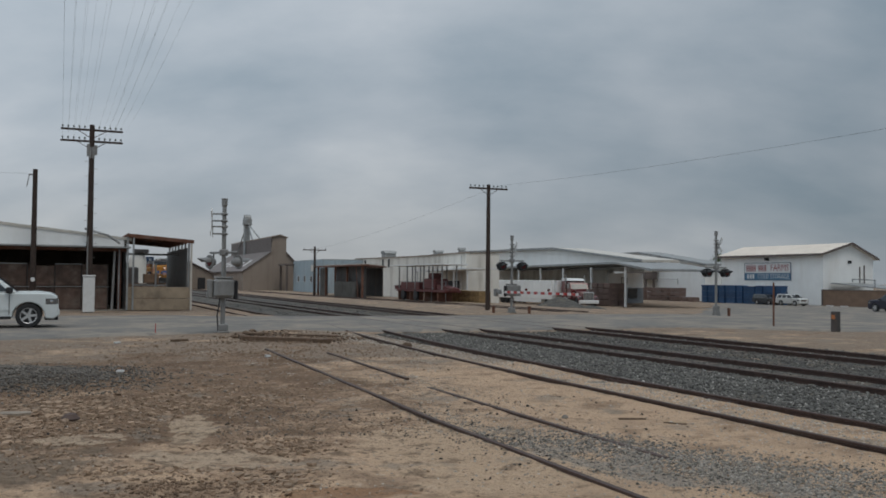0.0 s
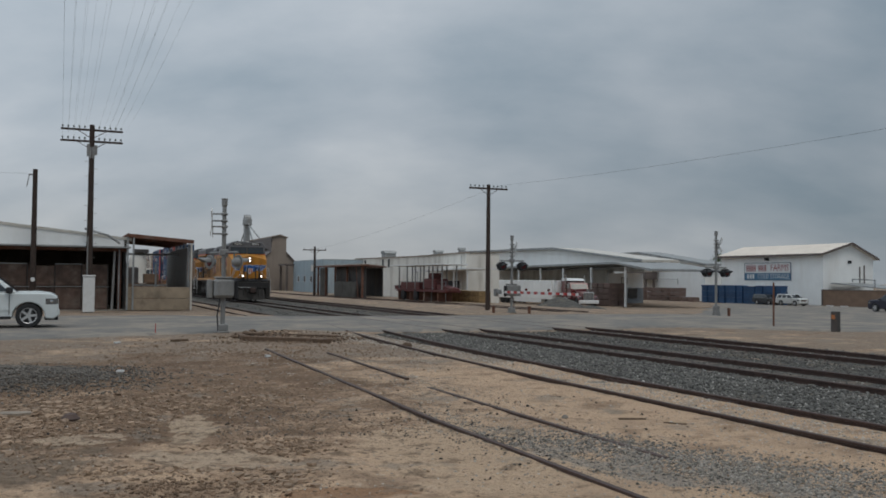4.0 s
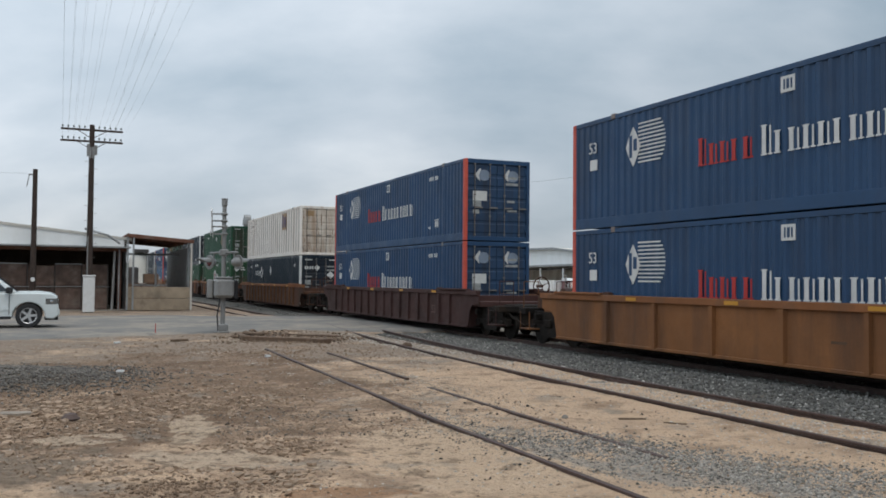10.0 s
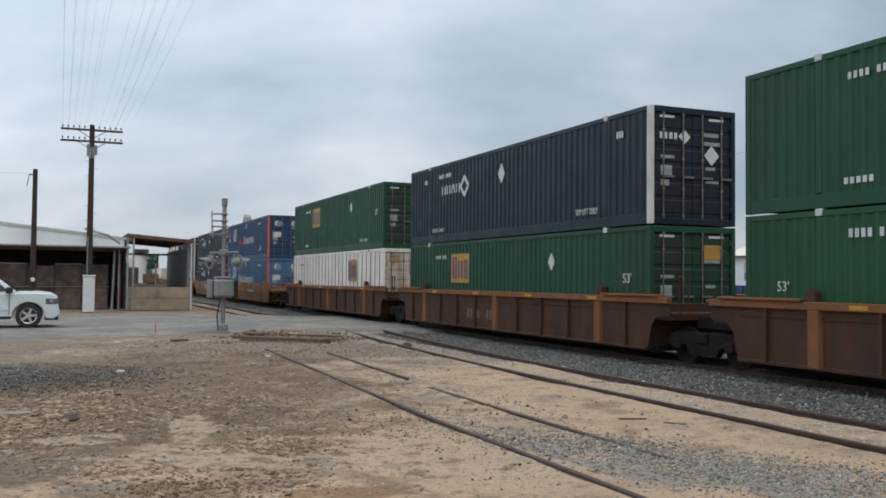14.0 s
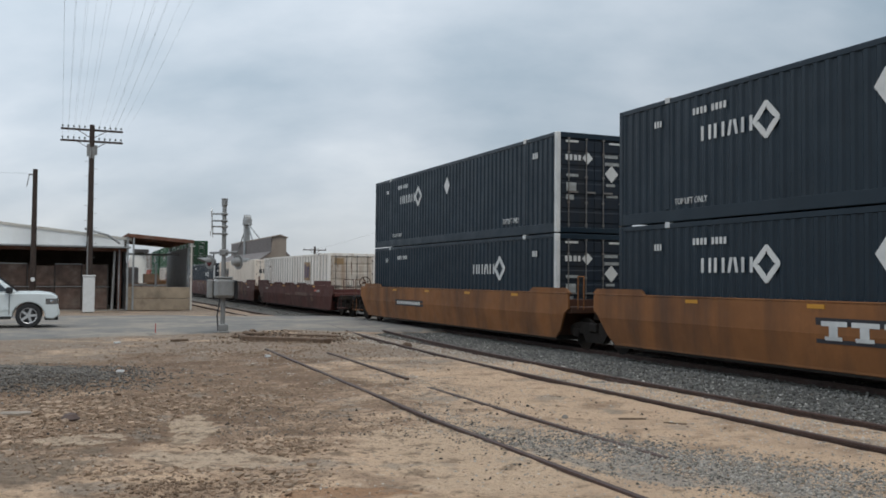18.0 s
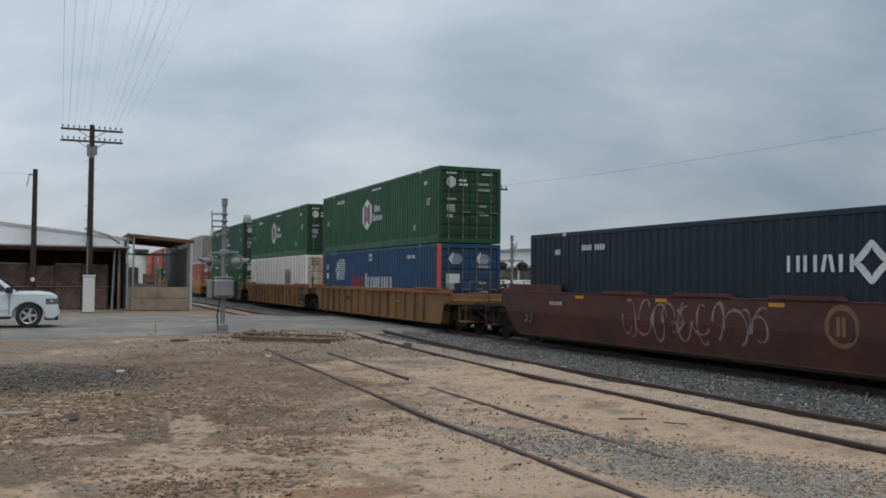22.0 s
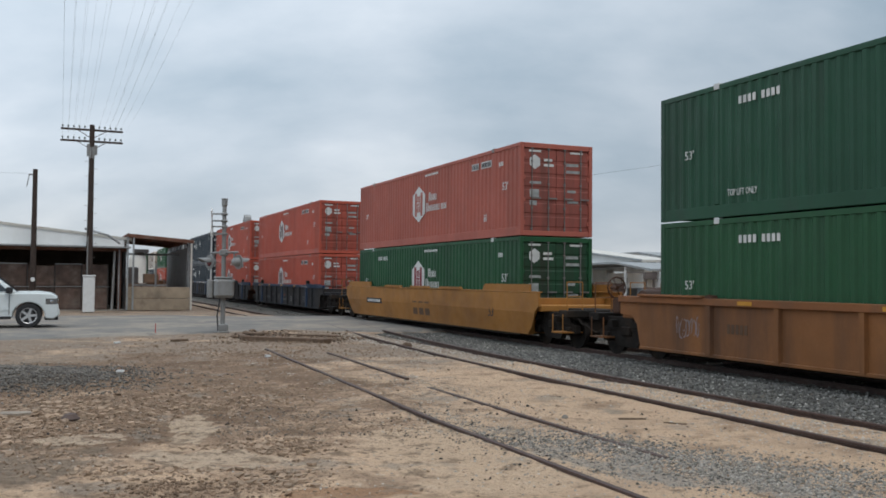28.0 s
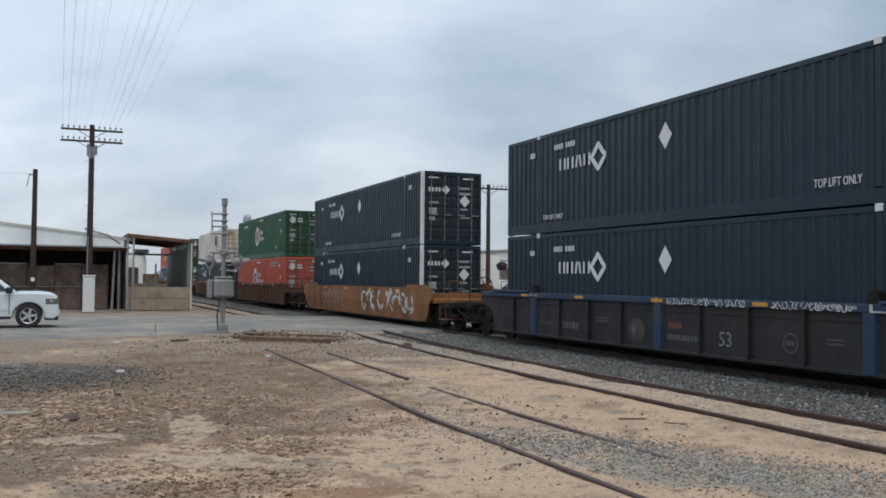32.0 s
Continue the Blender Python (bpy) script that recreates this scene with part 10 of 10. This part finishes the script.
    # running gear
    for x in (-6.85, 6.85):
        t = add("truck", three_axle_truck(x), L_UNDER if lead else M("truck_brown_grime", (0.036, 0.029, 0.024), 0.8, vary=0.3, scale=2.0, grime=(0.05, 0.04, 0.032), grime_amount=0.6, spec=0.25, bump=0.004, bump_scale=25))
        for k in (-1.98, 0.0, 1.98):
            part("wheel_set", Solid().rod((x + k, -0.95, 0.53), (x + k, 0.95, 0.53), 0.1, seg=10)
                 .lathe([(0.4, -0.07), (0.53, -0.06), (0.53, 0.05), (0.4, 0.06)], (x + k, -0.75, 0.53), "y", 24).lathe([(0.4, -0.07), (0.53, -0.06), (0.53, 0.05), (0.4, 0.06)], (x + k, 0.75, 0.53), "y", 24), L_BLACK, t, smooth=True)
    for x in (-6.85, 6.85):
        for sg in (-1, 1):
            for k in (-1.05, 1.05):   # flat black plates for the shade in the openings; brake gear on the side frames
                add("frame_opening", Solid().box(x + k - 0.3, x + k + 0.3, sg * 1.222 - 0.004, sg * 1.222 + 0.004, 0.7, 0.84), L_BLACK)
                add("brake_cylinder", Solid().rod((x + k * 0.9 - 0.2, sg * 1.28, 1.12), (x + k * 0.9 + 0.22, sg * 1.28, 1.12), 0.11, seg=12), L_UNDER)
                add("brake_rod", Solid().rod((x + k * 1.5, sg * 1.24, 0.3), (x + k * 0.6, sg * 1.24, 0.62), 0.03, seg=6), L_BLACK)
            add("spring", Solid().rod((x - 0.16, sg * 1.23, 0.42), (x - 0.16, sg * 1.23, 0.78), 0.08, seg=10).rod((x + 0.16, sg * 1.23, 0.42), (x + 0.16, sg * 1.23, 0.78), 0.08, seg=10), L_BLACK)
            add("sand_pipe", Solid().path([(x + 2.75, sg * 1.2, 1.3), (x + 2.75, sg * 1.15, 0.5), (x + 2.6, sg * 0.9, 0.12)], 0.03), L_BLACK)
    for sg in (-1, 1):
        add("air_pipe", Solid().path([(-9.6, sg * 1.3, 1.45), (9.6, sg * 1.3, 1.45)], 0.035), L_UNDER)
    if lead:
        add("fuel_tank", Solid().prism([(-1.0, 0.22), (-1.42, 0.45), (-1.5, 0.95), (-0.95, 1.02), (-0.95, 1.2), (0.95, 1.2), (0.95, 1.02), (1.5, 0.95), (1.42, 0.45), (1.0, 0.22)], "x", -4.25, 4.0), L_TANK)
        add("tank_box", Solid().box(2.05, 3.95, -1.5, -0.96, 0.952, 1.45, 0.03), L_TANK)
        add("tank_box", Solid().box(-4.2, -2.4, -1.5, -0.96, 0.952, 1.45, 0.03), L_TANK)
        for a, b in ((-2.2, -0.4), (0.0, 1.9)):
            add("air_reservoir", Solid().lathe([(0.1, 0.0), (0.26, 0.06), (0.28, 0.15), (0.28, b - a - 0.15), (0.26, b - a - 0.06), (0.1, b - a)], (a, -1.22, 1.27), "x", 18), L_TANK, smooth=True)
    else:
        add("fuel_tank", Solid().prism([(-0.95, 0.2), (-1.4, 0.5), (-1.48, 1.05), (1.48, 1.05), (1.4, 0.5), (0.95, 0.2)], "x", -4.2, 4.45), L_TANK)
        for a, b in ((-4.0, -1.9), (-1.2, 3.0)):
            add("air_reservoir", Solid().lathe([(0.1, 0.0), (0.2, 0.05), (0.21, 0.12), (0.21, b - a - 0.12), (0.2, b - a - 0.05), (0.1, b - a)], (a, -1.22, 1.3), "x", 16), L_TANK, smooth=True)
    # platforms, pilots, steps and rails at both ends
    add("front_platform", Solid().box(9.95, 11.0, -1.5, 1.5, 1.56, 1.72, 0.02), L_BLACK)
    add("pilot", Solid().prism([(10.75, 1.55), (10.95, 1.55), (11.0, 0.9), (11.25, 0.16), (11.1, 0.16), (10.85, 0.75)], "y", -1.0, 1.0), L_UNDER)
    for sg in (-1, 1):
        add("pilot_side", Solid().prism([(10.6, 1.0), (10.9, 1.0), (11.22, 0.18), (10.75, 0.24)], "y", min(sg * 1.0, sg * 1.05), max(sg * 1.0, sg * 1.05)), L_UNDER)
    add("buffer_beam", Solid().box(10.95, 11.06, -1.4, 1.4, 1.08, 1.55, 0.02), L_BLACK)
    add("draft_box", Solid().box(11.0, 11.2, -0.4, 0.4, 0.7, 1.2, 0.04), L_BLACK)
    add("cut_lever", Solid().path([(11.12, -1.3, 1.2), (11.2, -0.9, 1.14), (11.2, -0.3, 1.14), (11.3, 0.0, 1.1)], 0.018), L_RAIL)
    add("rear_pilot", Solid().box(-10.75, -10.6, -1.4, 1.4, 0.35, 1.55, 0.02), L_UNDER)
    add("coupler", Solid().box(11.0, 11.75, -0.16, 0.16, 0.75, 1.05, 0.05).box(11.5, 11.8, -0.22, 0.22, 0.7, 1.12, 0.06), M("rusty_coupler", (0.05, 0.03, 0.024), 0.8, vary=0.3))
    add("coupler", Solid().box(-11.2, -10.6, -0.16, 0.16, 0.75, 1.05, 0.05), L_BLACK)
    for y in (-0.7, -0.45, 0.5, 0.8):
        add("air_hose", Solid().path([(11.05, y, 1.15), (11.3, y, 0.95), (11.32, y + 0.05, 0.55), (11.2, y + 0.1, 0.45)], 0.03), L_BLACK)
    for sg in (-1, 1):
        for x, q in ((10.3, 1), (-10.0, -1)):
            stp = add("steps", stairs(x, sg, q), L_RAIL)
            part("step_plate", Solid().box(x - 0.33, x - 0.28, sg * 1.4 - 0.2, sg * 1.4 + 0.18, 0.3, 1.55).box(x + 0.28, x + 0.33, sg * 1.4 - 0.2, sg * 1.4 + 0.18, 0.3, 1.55), L_UNDER, stp)
            part("back_plate", Solid().box(x - 0.28, x + 0.28, sg * 1.18 - 0.02, sg * 1.18 + 0.02, 0.3, 1.55), L_BLACK, stp)
            for dx in (-0.36, 0.36):
                part("grab_rail", Solid().path([(x + dx, sg * 1.6, 0.75), (x + dx, sg * 1.6, 1.75), (x + dx + 0.5 * q, sg * 1.35, 2.45), (x + dx + 0.5 * q, sg * 1.3, 2.75)], 0.02), L_RAIL, stp)
        if lead:
            run_, posts = [(-9.9, 2.86), (0.75, 2.9), (1.85, 3.55), (6.0, 3.55)], [(-9.6 + i * 0.95, 1.7, 2.87 if i < 12 else 3.5) for i in range(13)] + [(2.9, 2.4, 3.55), (4.35, 2.4, 3.55)]
        else:
            run_, posts = [(-9.9, 2.78), (2.7, 2.8)], [(x, 1.7, 2.79) for x in (-9.6, -8.75, -7.81, -6.81, -5.58, -4.35, -3.3, -2.2, -1.07, 0.12, 1.42, 2.68)]
        rail = add("side_handrail", Solid().path([(x, sg * 1.46, z) for x, z in run_], 0.022), L_BLACK)
        for x, z0, z1 in posts:
            part("stanchion", Solid().box(x - 0.036, x + 0.036, sg * 1.46 - 0.02, sg * 1.46 + 0.02, z0, z1), L_BLACK, rail)
    fr = add("front_handrail", Solid().path([(11.0, -0.64, 2.72), (11.0, -0.32, 2.72)], 0.028).path([(11.0, 0.3, 2.72), (11.0, 0.62, 2.72)], 0.028), L_BLACK)
    for y in (-0.62, -0.34, 0.32, 0.6):
        part("stanchion", Solid().box(10.97, 11.03, y - 0.05, y + 0.05, 1.7, 2.73), L_BLACK, fr)
    for sg in (-1, 1):   # chains and grab irons from the rail to the platform's corners
        add("platform_chain", Solid().path([(11.0, sg * 0.64, 2.6), (11.05, sg * 1.0, 2.1), (11.05, sg * 1.35, 1.8)], 0.014), L_RAIL)
    rr = add("rear_handrail", Solid().path([(-10.5, -1.4, 2.75), (-10.5, -0.4, 2.75)], 0.03).path([(-10.5, 0.4, 2.75), (-10.5, 1.4, 2.75)], 0.03), L_BLACK)
    for y in (-1.4, -0.9, -0.4, 0.4, 0.9, 1.4):
        part("stanchion", Solid().box(-10.53, -10.47, y - 0.06, y + 0.06, 1.7, 2.76), L_BLACK, rr)
    return ob


LEAD_S, SECOND_S = 238.3, 215.85
MOVING.append((locomotive("lead", on_track(LEAD_S), "yellow and grey diesel locomotive with a waving flag on its side"), LEAD_S, 0.0))
MOVING.append((locomotive("second", on_track(SECOND_S), "sooty yellow diesel locomotive with black flared radiators"), SECOND_S, 0.0))
# ---- stones, clods and litter ----
STONE = M("crushed_stone", (0.112, 0.107, 0.097), 0.9, vary=0.3, scale=6, rand=1.0)
CLOD = M("dirt_clods", (0.30, 0.198, 0.128), 0.95, vary=0.25, scale=6, rand=0.55)
PEBBLE = M("mixed_gravel", (0.36, 0.325, 0.28), 0.9, vary=0.3, scale=6, rand=0.8)
GRIT = M("dark_gravel", (0.19, 0.168, 0.145), 0.9, vary=0.25, scale=6, rand=0.65)


def surface(x, y):
    """Top of what lies at a place: ballast or ground."""
    q = Vector((x, y, 0)) - BASE
    s, l = q.dot(ALONG), q.dot(ACROSS)
    near, far = road_edge(l)
    z = level(x, y)
    if -2.45 < l < 8.5 and not far < s < near + 0.5:
        z = max(z, -0.125)
    return z


def stones(name, places, mat, label, seed):
    """Many small angular stones as one mesh. places: (x, y, z, radius)."""
    rng = np.random.default_rng(seed)
    pl = np.array(places)
    n = len(pl)
    base = np.array([(1, 0, 0), (-1, 0, 0), (0, 1, 0), (0, -1, 0), (0, 0, 1), (0, 0, -0.6)], float)
    v = base[None] * rng.uniform(0.65, 1.25, (n, 6, 1)) + rng.normal(0, 0.16, (n, 6, 3))
    a = rng.uniform(0, 2 * np.pi, n)
    c, s = np.cos(a)[:, None], np.sin(a)[:, None]
    x, y = v[:, :, 0] * rng.uniform(0.7, 1.3, (n, 1)), v[:, :, 1]
    v[:, :, 0], v[:, :, 1] = c * x - s * y, s * x + c * y
    v[:, :, 2] *= 0.7
    v = v * pl[:, 3][:, None, None] + pl[:, None, :3]
    tri = np.array([(0, 2, 4), (2, 1, 4), (1, 3, 4), (3, 0, 4), (2, 0, 5), (1, 2, 5), (3, 1, 5), (0, 3, 5)])
    f = (tri[None] + 6 * np.arange(n)[:, None, None]).reshape(-1)
    me = bpy.data.meshes.new(name)
    me.vertices.add(6 * n)
    me.vertices.foreach_set("co", v.reshape(-1))
    me.loops.add(len(f))
    me.loops.foreach_set("vertex_index", f)
    me.polygons.add(8 * n)
    me.polygons.foreach_set("loop_start", np.arange(0, 24 * n, 3))
    me.update(calc_edges=True)
    me.materials.append(mat)
    return tagged(new(name, me), label, "stones", kind="stuff")


rs = random.Random(11)
DUST = ((-3.25, 11.9, 0.3, 1.4, 0.25), (-2.5, 9.9, 1.0, 0.5, -0.35), (-4.3, 11.1, 0.75, 0.35, 0.0), (-3.6, 10.4, 0.6, 0.3, 0.0))


def swept(x, y):
    """Smooth drifts of dust, where few stones lie open."""
    for cx, cy, rx, ry, a in DUST:
        u, w = x - cx, y - cy
        u, w = u * math.cos(a) + w * math.sin(a), w * math.cos(a) - u * math.sin(a)
        if (u / rx) ** 2 + (w / ry) ** 2 < 1.0 + 0.5 * noise.noise(Vector((x * 3, y * 3, 2))):
            return rs.random() < 0.93
    return False



def sow(n, s0, s1, l0, l1, r0, r1, sink=0.3, clump=0.0, keep_off=()):
    out = []
    while len(out) < n:
        s, l = rs.uniform(s0, s1), rs.uniform(l0, l1)
        if any(abs(l - k) < 0.06 for k in keep_off):
            continue
        q = plan(s, l + bend(s))
        if swept(q.x, q.y):
            continue
        if clump and noise.fractal(Vector((q.x * 0.6, q.y * 0.6, 5)), 1.0, 2.0, 3) < rs.gauss(clump, 0.25):
            continue
        near, far = road_edge(l)
        if far + 0.2 < s < near - 0.2:
            continue
        r = r0 + (r1 - r0) * rs.random() ** 2
        out.append((q.x, q.y, surface(q.x, q.y) + r * (0.5 - sink), r))
    return out


RL = (0.54, 2.05, 5.45, 6.95)
stones("ballast_stones", sow(24000, -18.2, 13, -2.45, 1.0, 0.02, 0.058, keep_off=RL) + sow(6000, -18.2, 13, 1.0, 4.0, 0.018, 0.045, keep_off=RL) + sow(6500, -18.2, 10, 4.0, 8.4, 0.02, 0.05, keep_off=RL) + sow(2500, -60, -32, -1.5, 8.4, 0.03, 0.06, keep_off=RL),
       STONE, "loose grey crushed stone between and beside the rails", 1)
stones("side_gravel", sow(11000, -17, 9, -4.3, -2.3, 0.008, 0.028, sink=0.4, clump=0.0, keep_off=(-4.33, -2.93)) + sow(3000, -10, 11.5, -9.0, -4.4, 0.006, 0.022, sink=0.45, clump=0.15) + sow(1800, -17, 11, -16, -8.6, 0.006, 0.022, sink=0.45, clump=0.15),
       PEBBLE, "mixed gravel scattered over the sand", 2)


def blob(n, cx, cy, rx, ry, r0, r1):
    out = []
    for _ in range(n):
        x, y = cx + rs.gauss(0, rx), cy + rs.gauss(0, ry)
        if swept(x, y):
            continue
        r = r0 + (r1 - r0) * rs.random() ** 2
        out.append((x, y, surface(x, y) + 0.3 * r, r))
    return out


def strip(n, a, b, width, r0, r1):
    """Gravel strewn along the line from a to b."""
    out = []
    for _ in range(n):
        k = rs.random()
        x, y = a[0] + (b[0] - a[0]) * k + rs.gauss(0, width), a[1] + (b[1] - a[1]) * k + rs.gauss(0, width)
        r = r0 + (r1 - r0) * rs.random() ** 2.5
        out.append((x, y, surface(x, y) + 0.1 * r, r))
    return out


stones("grey_gravel", strip(8000, (0.8, 11.5), (4.9, 8.9), 0.42, 0.006, 0.026) + strip(7000, (1.9, 10.0), (4.7, 7.8), 0.42, 0.006, 0.026) + strip(1200, (-1.5, 19.5), (0.6, 15.0), 0.5, 0.006, 0.022) + strip(1500, (-0.4, 14.0), (1.0, 11.4), 0.3, 0.006, 0.02),
       PEBBLE, "fine grey gravel in a band between the siding's rails", 6)
stones("dark_gravel", blob(11000, -8.2, 17.2, 1.3, 1.1, 0.012, 0.04) + blob(500, -2.3, 13.2, 0.7, 0.5, 0.006, 0.02) + blob(600, 1.6, 11.0, 0.7, 0.5, 0.008, 0.024) + blob(500, -2.4, 11.6, 1.3, 0.3, 0.006, 0.02),
       GRIT, "dark gravel spilt in patches on the dirt", 3)
stones("dirt_rubble", blob(3000, -5.0, 11.2, 1.7, 1.5, 0.006, 0.026) + blob(1500, -4.6, 14.5, 1.9, 2.0, 0.006, 0.022) + blob(700, -2.0, 10.7, 0.35, 0.25, 0.008, 0.028) + blob(600, -2.3, 8.5, 0.4, 0.2, 0.008, 0.028) + blob(500, -0.9, 12.4, 0.7, 0.5, 0.006, 0.02) + blob(1500, -4.8, 24.5, 3.2, 2.0, 0.012, 0.04) + sow(2000, -17, 11, -19, -8.6, 0.006, 0.024, clump=0.1) + sow(700, -12, 11, -9, -4.8, 0.008, 0.028),
       CLOD, "brown crumbs of dried earth", 4)
stones("black_stones", blob(90, 0.55, 13.0, 0.9, 1.4, 0.012, 0.035) + blob(70, 0.7, 9.8, 0.8, 0.8, 0.008, 0.024) + blob(60, 3.0, 14.0, 1.4, 1.4, 0.01, 0.026) + blob(40, -4.4, 11.5, 1.4, 0.8, 0.012, 0.032),
       M("black_stones", (0.045, 0.04, 0.036), 0.9, vary=0.25, scale=6, rand=0.5), "scattered black stones and cinders on the sand", 7)
CRUST = M("dried_mud_crust", (0.29, 0.205, 0.14), 0.95, vary=0.25, scale=6, rand=0.5)


def flakes(name, places, label, seed):
    """Broken plates of dried mud, tilted and curled at their rims, as one mesh. places: (x, y, z, radius)."""
    rnd = random.Random(seed)
    vs, fs = [], []
    for x, y, z, r in places:
        n = rnd.choice((4, 5, 5, 6))
        turn, tilt, lean = rnd.uniform(0, 6.28), rnd.gauss(0, 0.2), rnd.uniform(0, 6.28)
        k = len(vs)
        for h in (0.0, -0.35 * r - 0.008):
            for i in range(n):
                a = turn + 6.283 * (i + rnd.uniform(-0.25, 0.25)) / n
                d = r * rnd.uniform(0.75, 1.2) * (1.0 if h == 0 else 1.06)
                vs.append((x + d * math.cos(a), y + 0.8 * d * math.sin(a), z + h + tilt * d * math.cos(a - lean)))
        vs.append((x, y, z - 0.12 * r))
        fs += [(k + i, k + (i + 1) % n, k + 2 * n) for i in range(n)] + [(k + n + i, k + n + (i + 1) % n, k + (i + 1) % n, k + i) for i in range(n)]
    me = bpy.data.meshes.new(name)
    me.from_pydata(vs, [], fs)
    me.materials.append(CRUST)
    return tagged(new(name, me), label, "dried mud", kind="stuff")


def crusted(n, cx, cy, rx, ry, r0, r1):
    return [(x, y, z + 0.25 * r, r) for x, y, z, r in blob(n, cx, cy, rx, ry, r0, r1)]


flakes("mud_flakes", crusted(950, -5.6, 13.3, 0.95, 0.8, 0.015, 0.06) + crusted(800, -5.6, 10.7, 0.8, 0.8, 0.015, 0.055) + crusted(220, -3.6, 13.9, 0.5, 0.5, 0.015, 0.05) + crusted(190, -1.95, 10.5, 0.26, 0.3, 0.015, 0.055)
       + crusted(160, -2.9, 9.2, 0.8, 0.18, 0.015, 0.05) + crusted(120, -1.6, 9.0, 0.25, 0.25, 0.015, 0.06) + crusted(200, -3.3, 15.6, 0.9, 0.8, 0.015, 0.05),
       "curled plates of cracked dry mud", 21)
stones("pale_stones", sow(1800, -18.2, 13, -2.4, 1.0, 0.015, 0.038, sink=0.1, keep_off=RL) + sow(500, -18.2, 13, 1.0, 8.4, 0.02, 0.04, sink=0.1, keep_off=RL) + sow(250, -17, 11, -4.4, -1.7, 0.008, 0.02, keep_off=(-4.29, -2.87)),
       M("pale_limestone", (0.42, 0.40, 0.36), 0.9, vary=0.2, scale=6, rand=0.4), "pale stones scattered through the ballast", 8)
stones("pit_rubble", blob(700, -5.0, 30.6, 1.2, 0.6, 0.01, 0.035) + blob(300, -5.0, 27.6, 1.5, 0.5, 0.01, 0.03) + blob(300, -6.1, 30.4, 0.55, 0.5, 0.02, 0.13) + blob(220, -3.6, 30.2, 0.5, 0.5, 0.015, 0.08) + blob(200, -5.0, 28.0, 1.2, 0.3, 0.015, 0.06),
       M("pit_earth", (0.17, 0.115, 0.078), 0.95, vary=0.25, scale=6, rand=0.7), "broken earth and rubble around the timber frame", 9)
STICK = M("weathered_stick", (0.13, 0.085, 0.055), 0.9, vary=0.3, scale=8)


def litter(x, y, solid, mat, name, label, turn=0.0):
    lone(name, solid, mat, label, name.replace("_", " "), Matrix.Translation((x, y, surface(x, y))) @ Matrix.Rotation(radians(turn), 4, "Z"))


litter(2.72, 13.07, Solid().box(-0.2, 0.2, -0.014, 0.014, 0.0, 0.025, 0.006), STICK, "broken_stick", "weathered broken stick on the sand", 2)
litter(3.25, 12.75, Solid().box(-0.16, 0.16, -0.01, 0.01, 0.0, 0.018, 0.004), STICK, "twig", "short twig on the sand", -25)
litter(-8.1, 28.2, Solid().box(-0.3, 0.3, -0.06, 0.06, 0.0, 0.07, 0.01), STICK, "wood_scrap", "scrap of brown wood in the dirt", 55)
litter(-6.4, 18.2, Solid().prism([(-0.07, -0.04), (0.05, -0.06), (0.09, 0.03), (-0.02, 0.07)], "z", 0.02, 0.06), WHITE, "paper_scrap", "crumpled white scrap of paper", 20)
litter(-4.3, 22.6, Solid().prism([(-0.07, -0.05), (0.06, -0.04), (0.04, 0.06), (-0.06, 0.05)], "z", 0.01, 0.06), WHITE, "plastic_scrap", "pale scrap of plastic beside the rail", 40)
litter(-9.6, 27.0, Solid().prism([(-0.12, -0.05), (0.07, -0.09), (0.12, 0.04), (-0.02, 0.1)], "z", 0.01, 0.05), WHITE, "paper_cup", "flattened white paper cup on the dirt", 70)
litter(-6.0, 12.9, Solid().prism([(-0.26, -0.1), (0.06, -0.13), (0.25, -0.04), (0.18, 0.1), (-0.2, 0.12)], "z", -0.03, 0.05), M("dusty_concrete", (0.26, 0.215, 0.17), 0.95, vary=0.2, scale=6, bump=0.004), "concrete_slab", "broken slab of grey concrete", 10)
litter(-5.05, 12.5, Solid().lathe([(0.1, 0.0), (0.13, 0.04), (0.08, 0.1), (0.01, 0.12)], (0, 0, -0.02), "z", 7), M("red_brown_rock", (0.1, 0.07, 0.06), 0.9, vary=0.25), "rock", "reddish-brown rock lying on the dirt", 0)
litter(-1.0, 26.3, Solid().box(-0.13, 0.13, -0.1, 0.1, -0.02, 0.16, 0.05), STICK, "charred_block", "dark charred block of wood", 30)
litter(1.75, 13.0, Solid().lathe([(0.03, 0.0), (0.05, 0.02), (0.035, 0.05), (0.01, 0.06)], (0, 0, -0.01), "z", 6), GRIT, "dark_stone", "dark stone on the sand", 0)
def run(t):
    """How far the train has gone since 20 s."""
    k = t - 20.0
    return 19.2987 * k + 0.0023 * k * k + 0.000304 * k ** 3


def motions():
    """The train runs along the main track at a nearly even speed."""
    times = [0.0, 2.0, 4.0, 6.0, 8.0, 10.0, 12.0, 14.0, 16.0, 18.0, 20.0, 22.0, 24.0, 26.0, 28.0, 30.0, 32.0]
    for ob, s, z in MOVING:
        walk(ob, [(t, on_track(s + run(t), z)) for t in times])


motions()
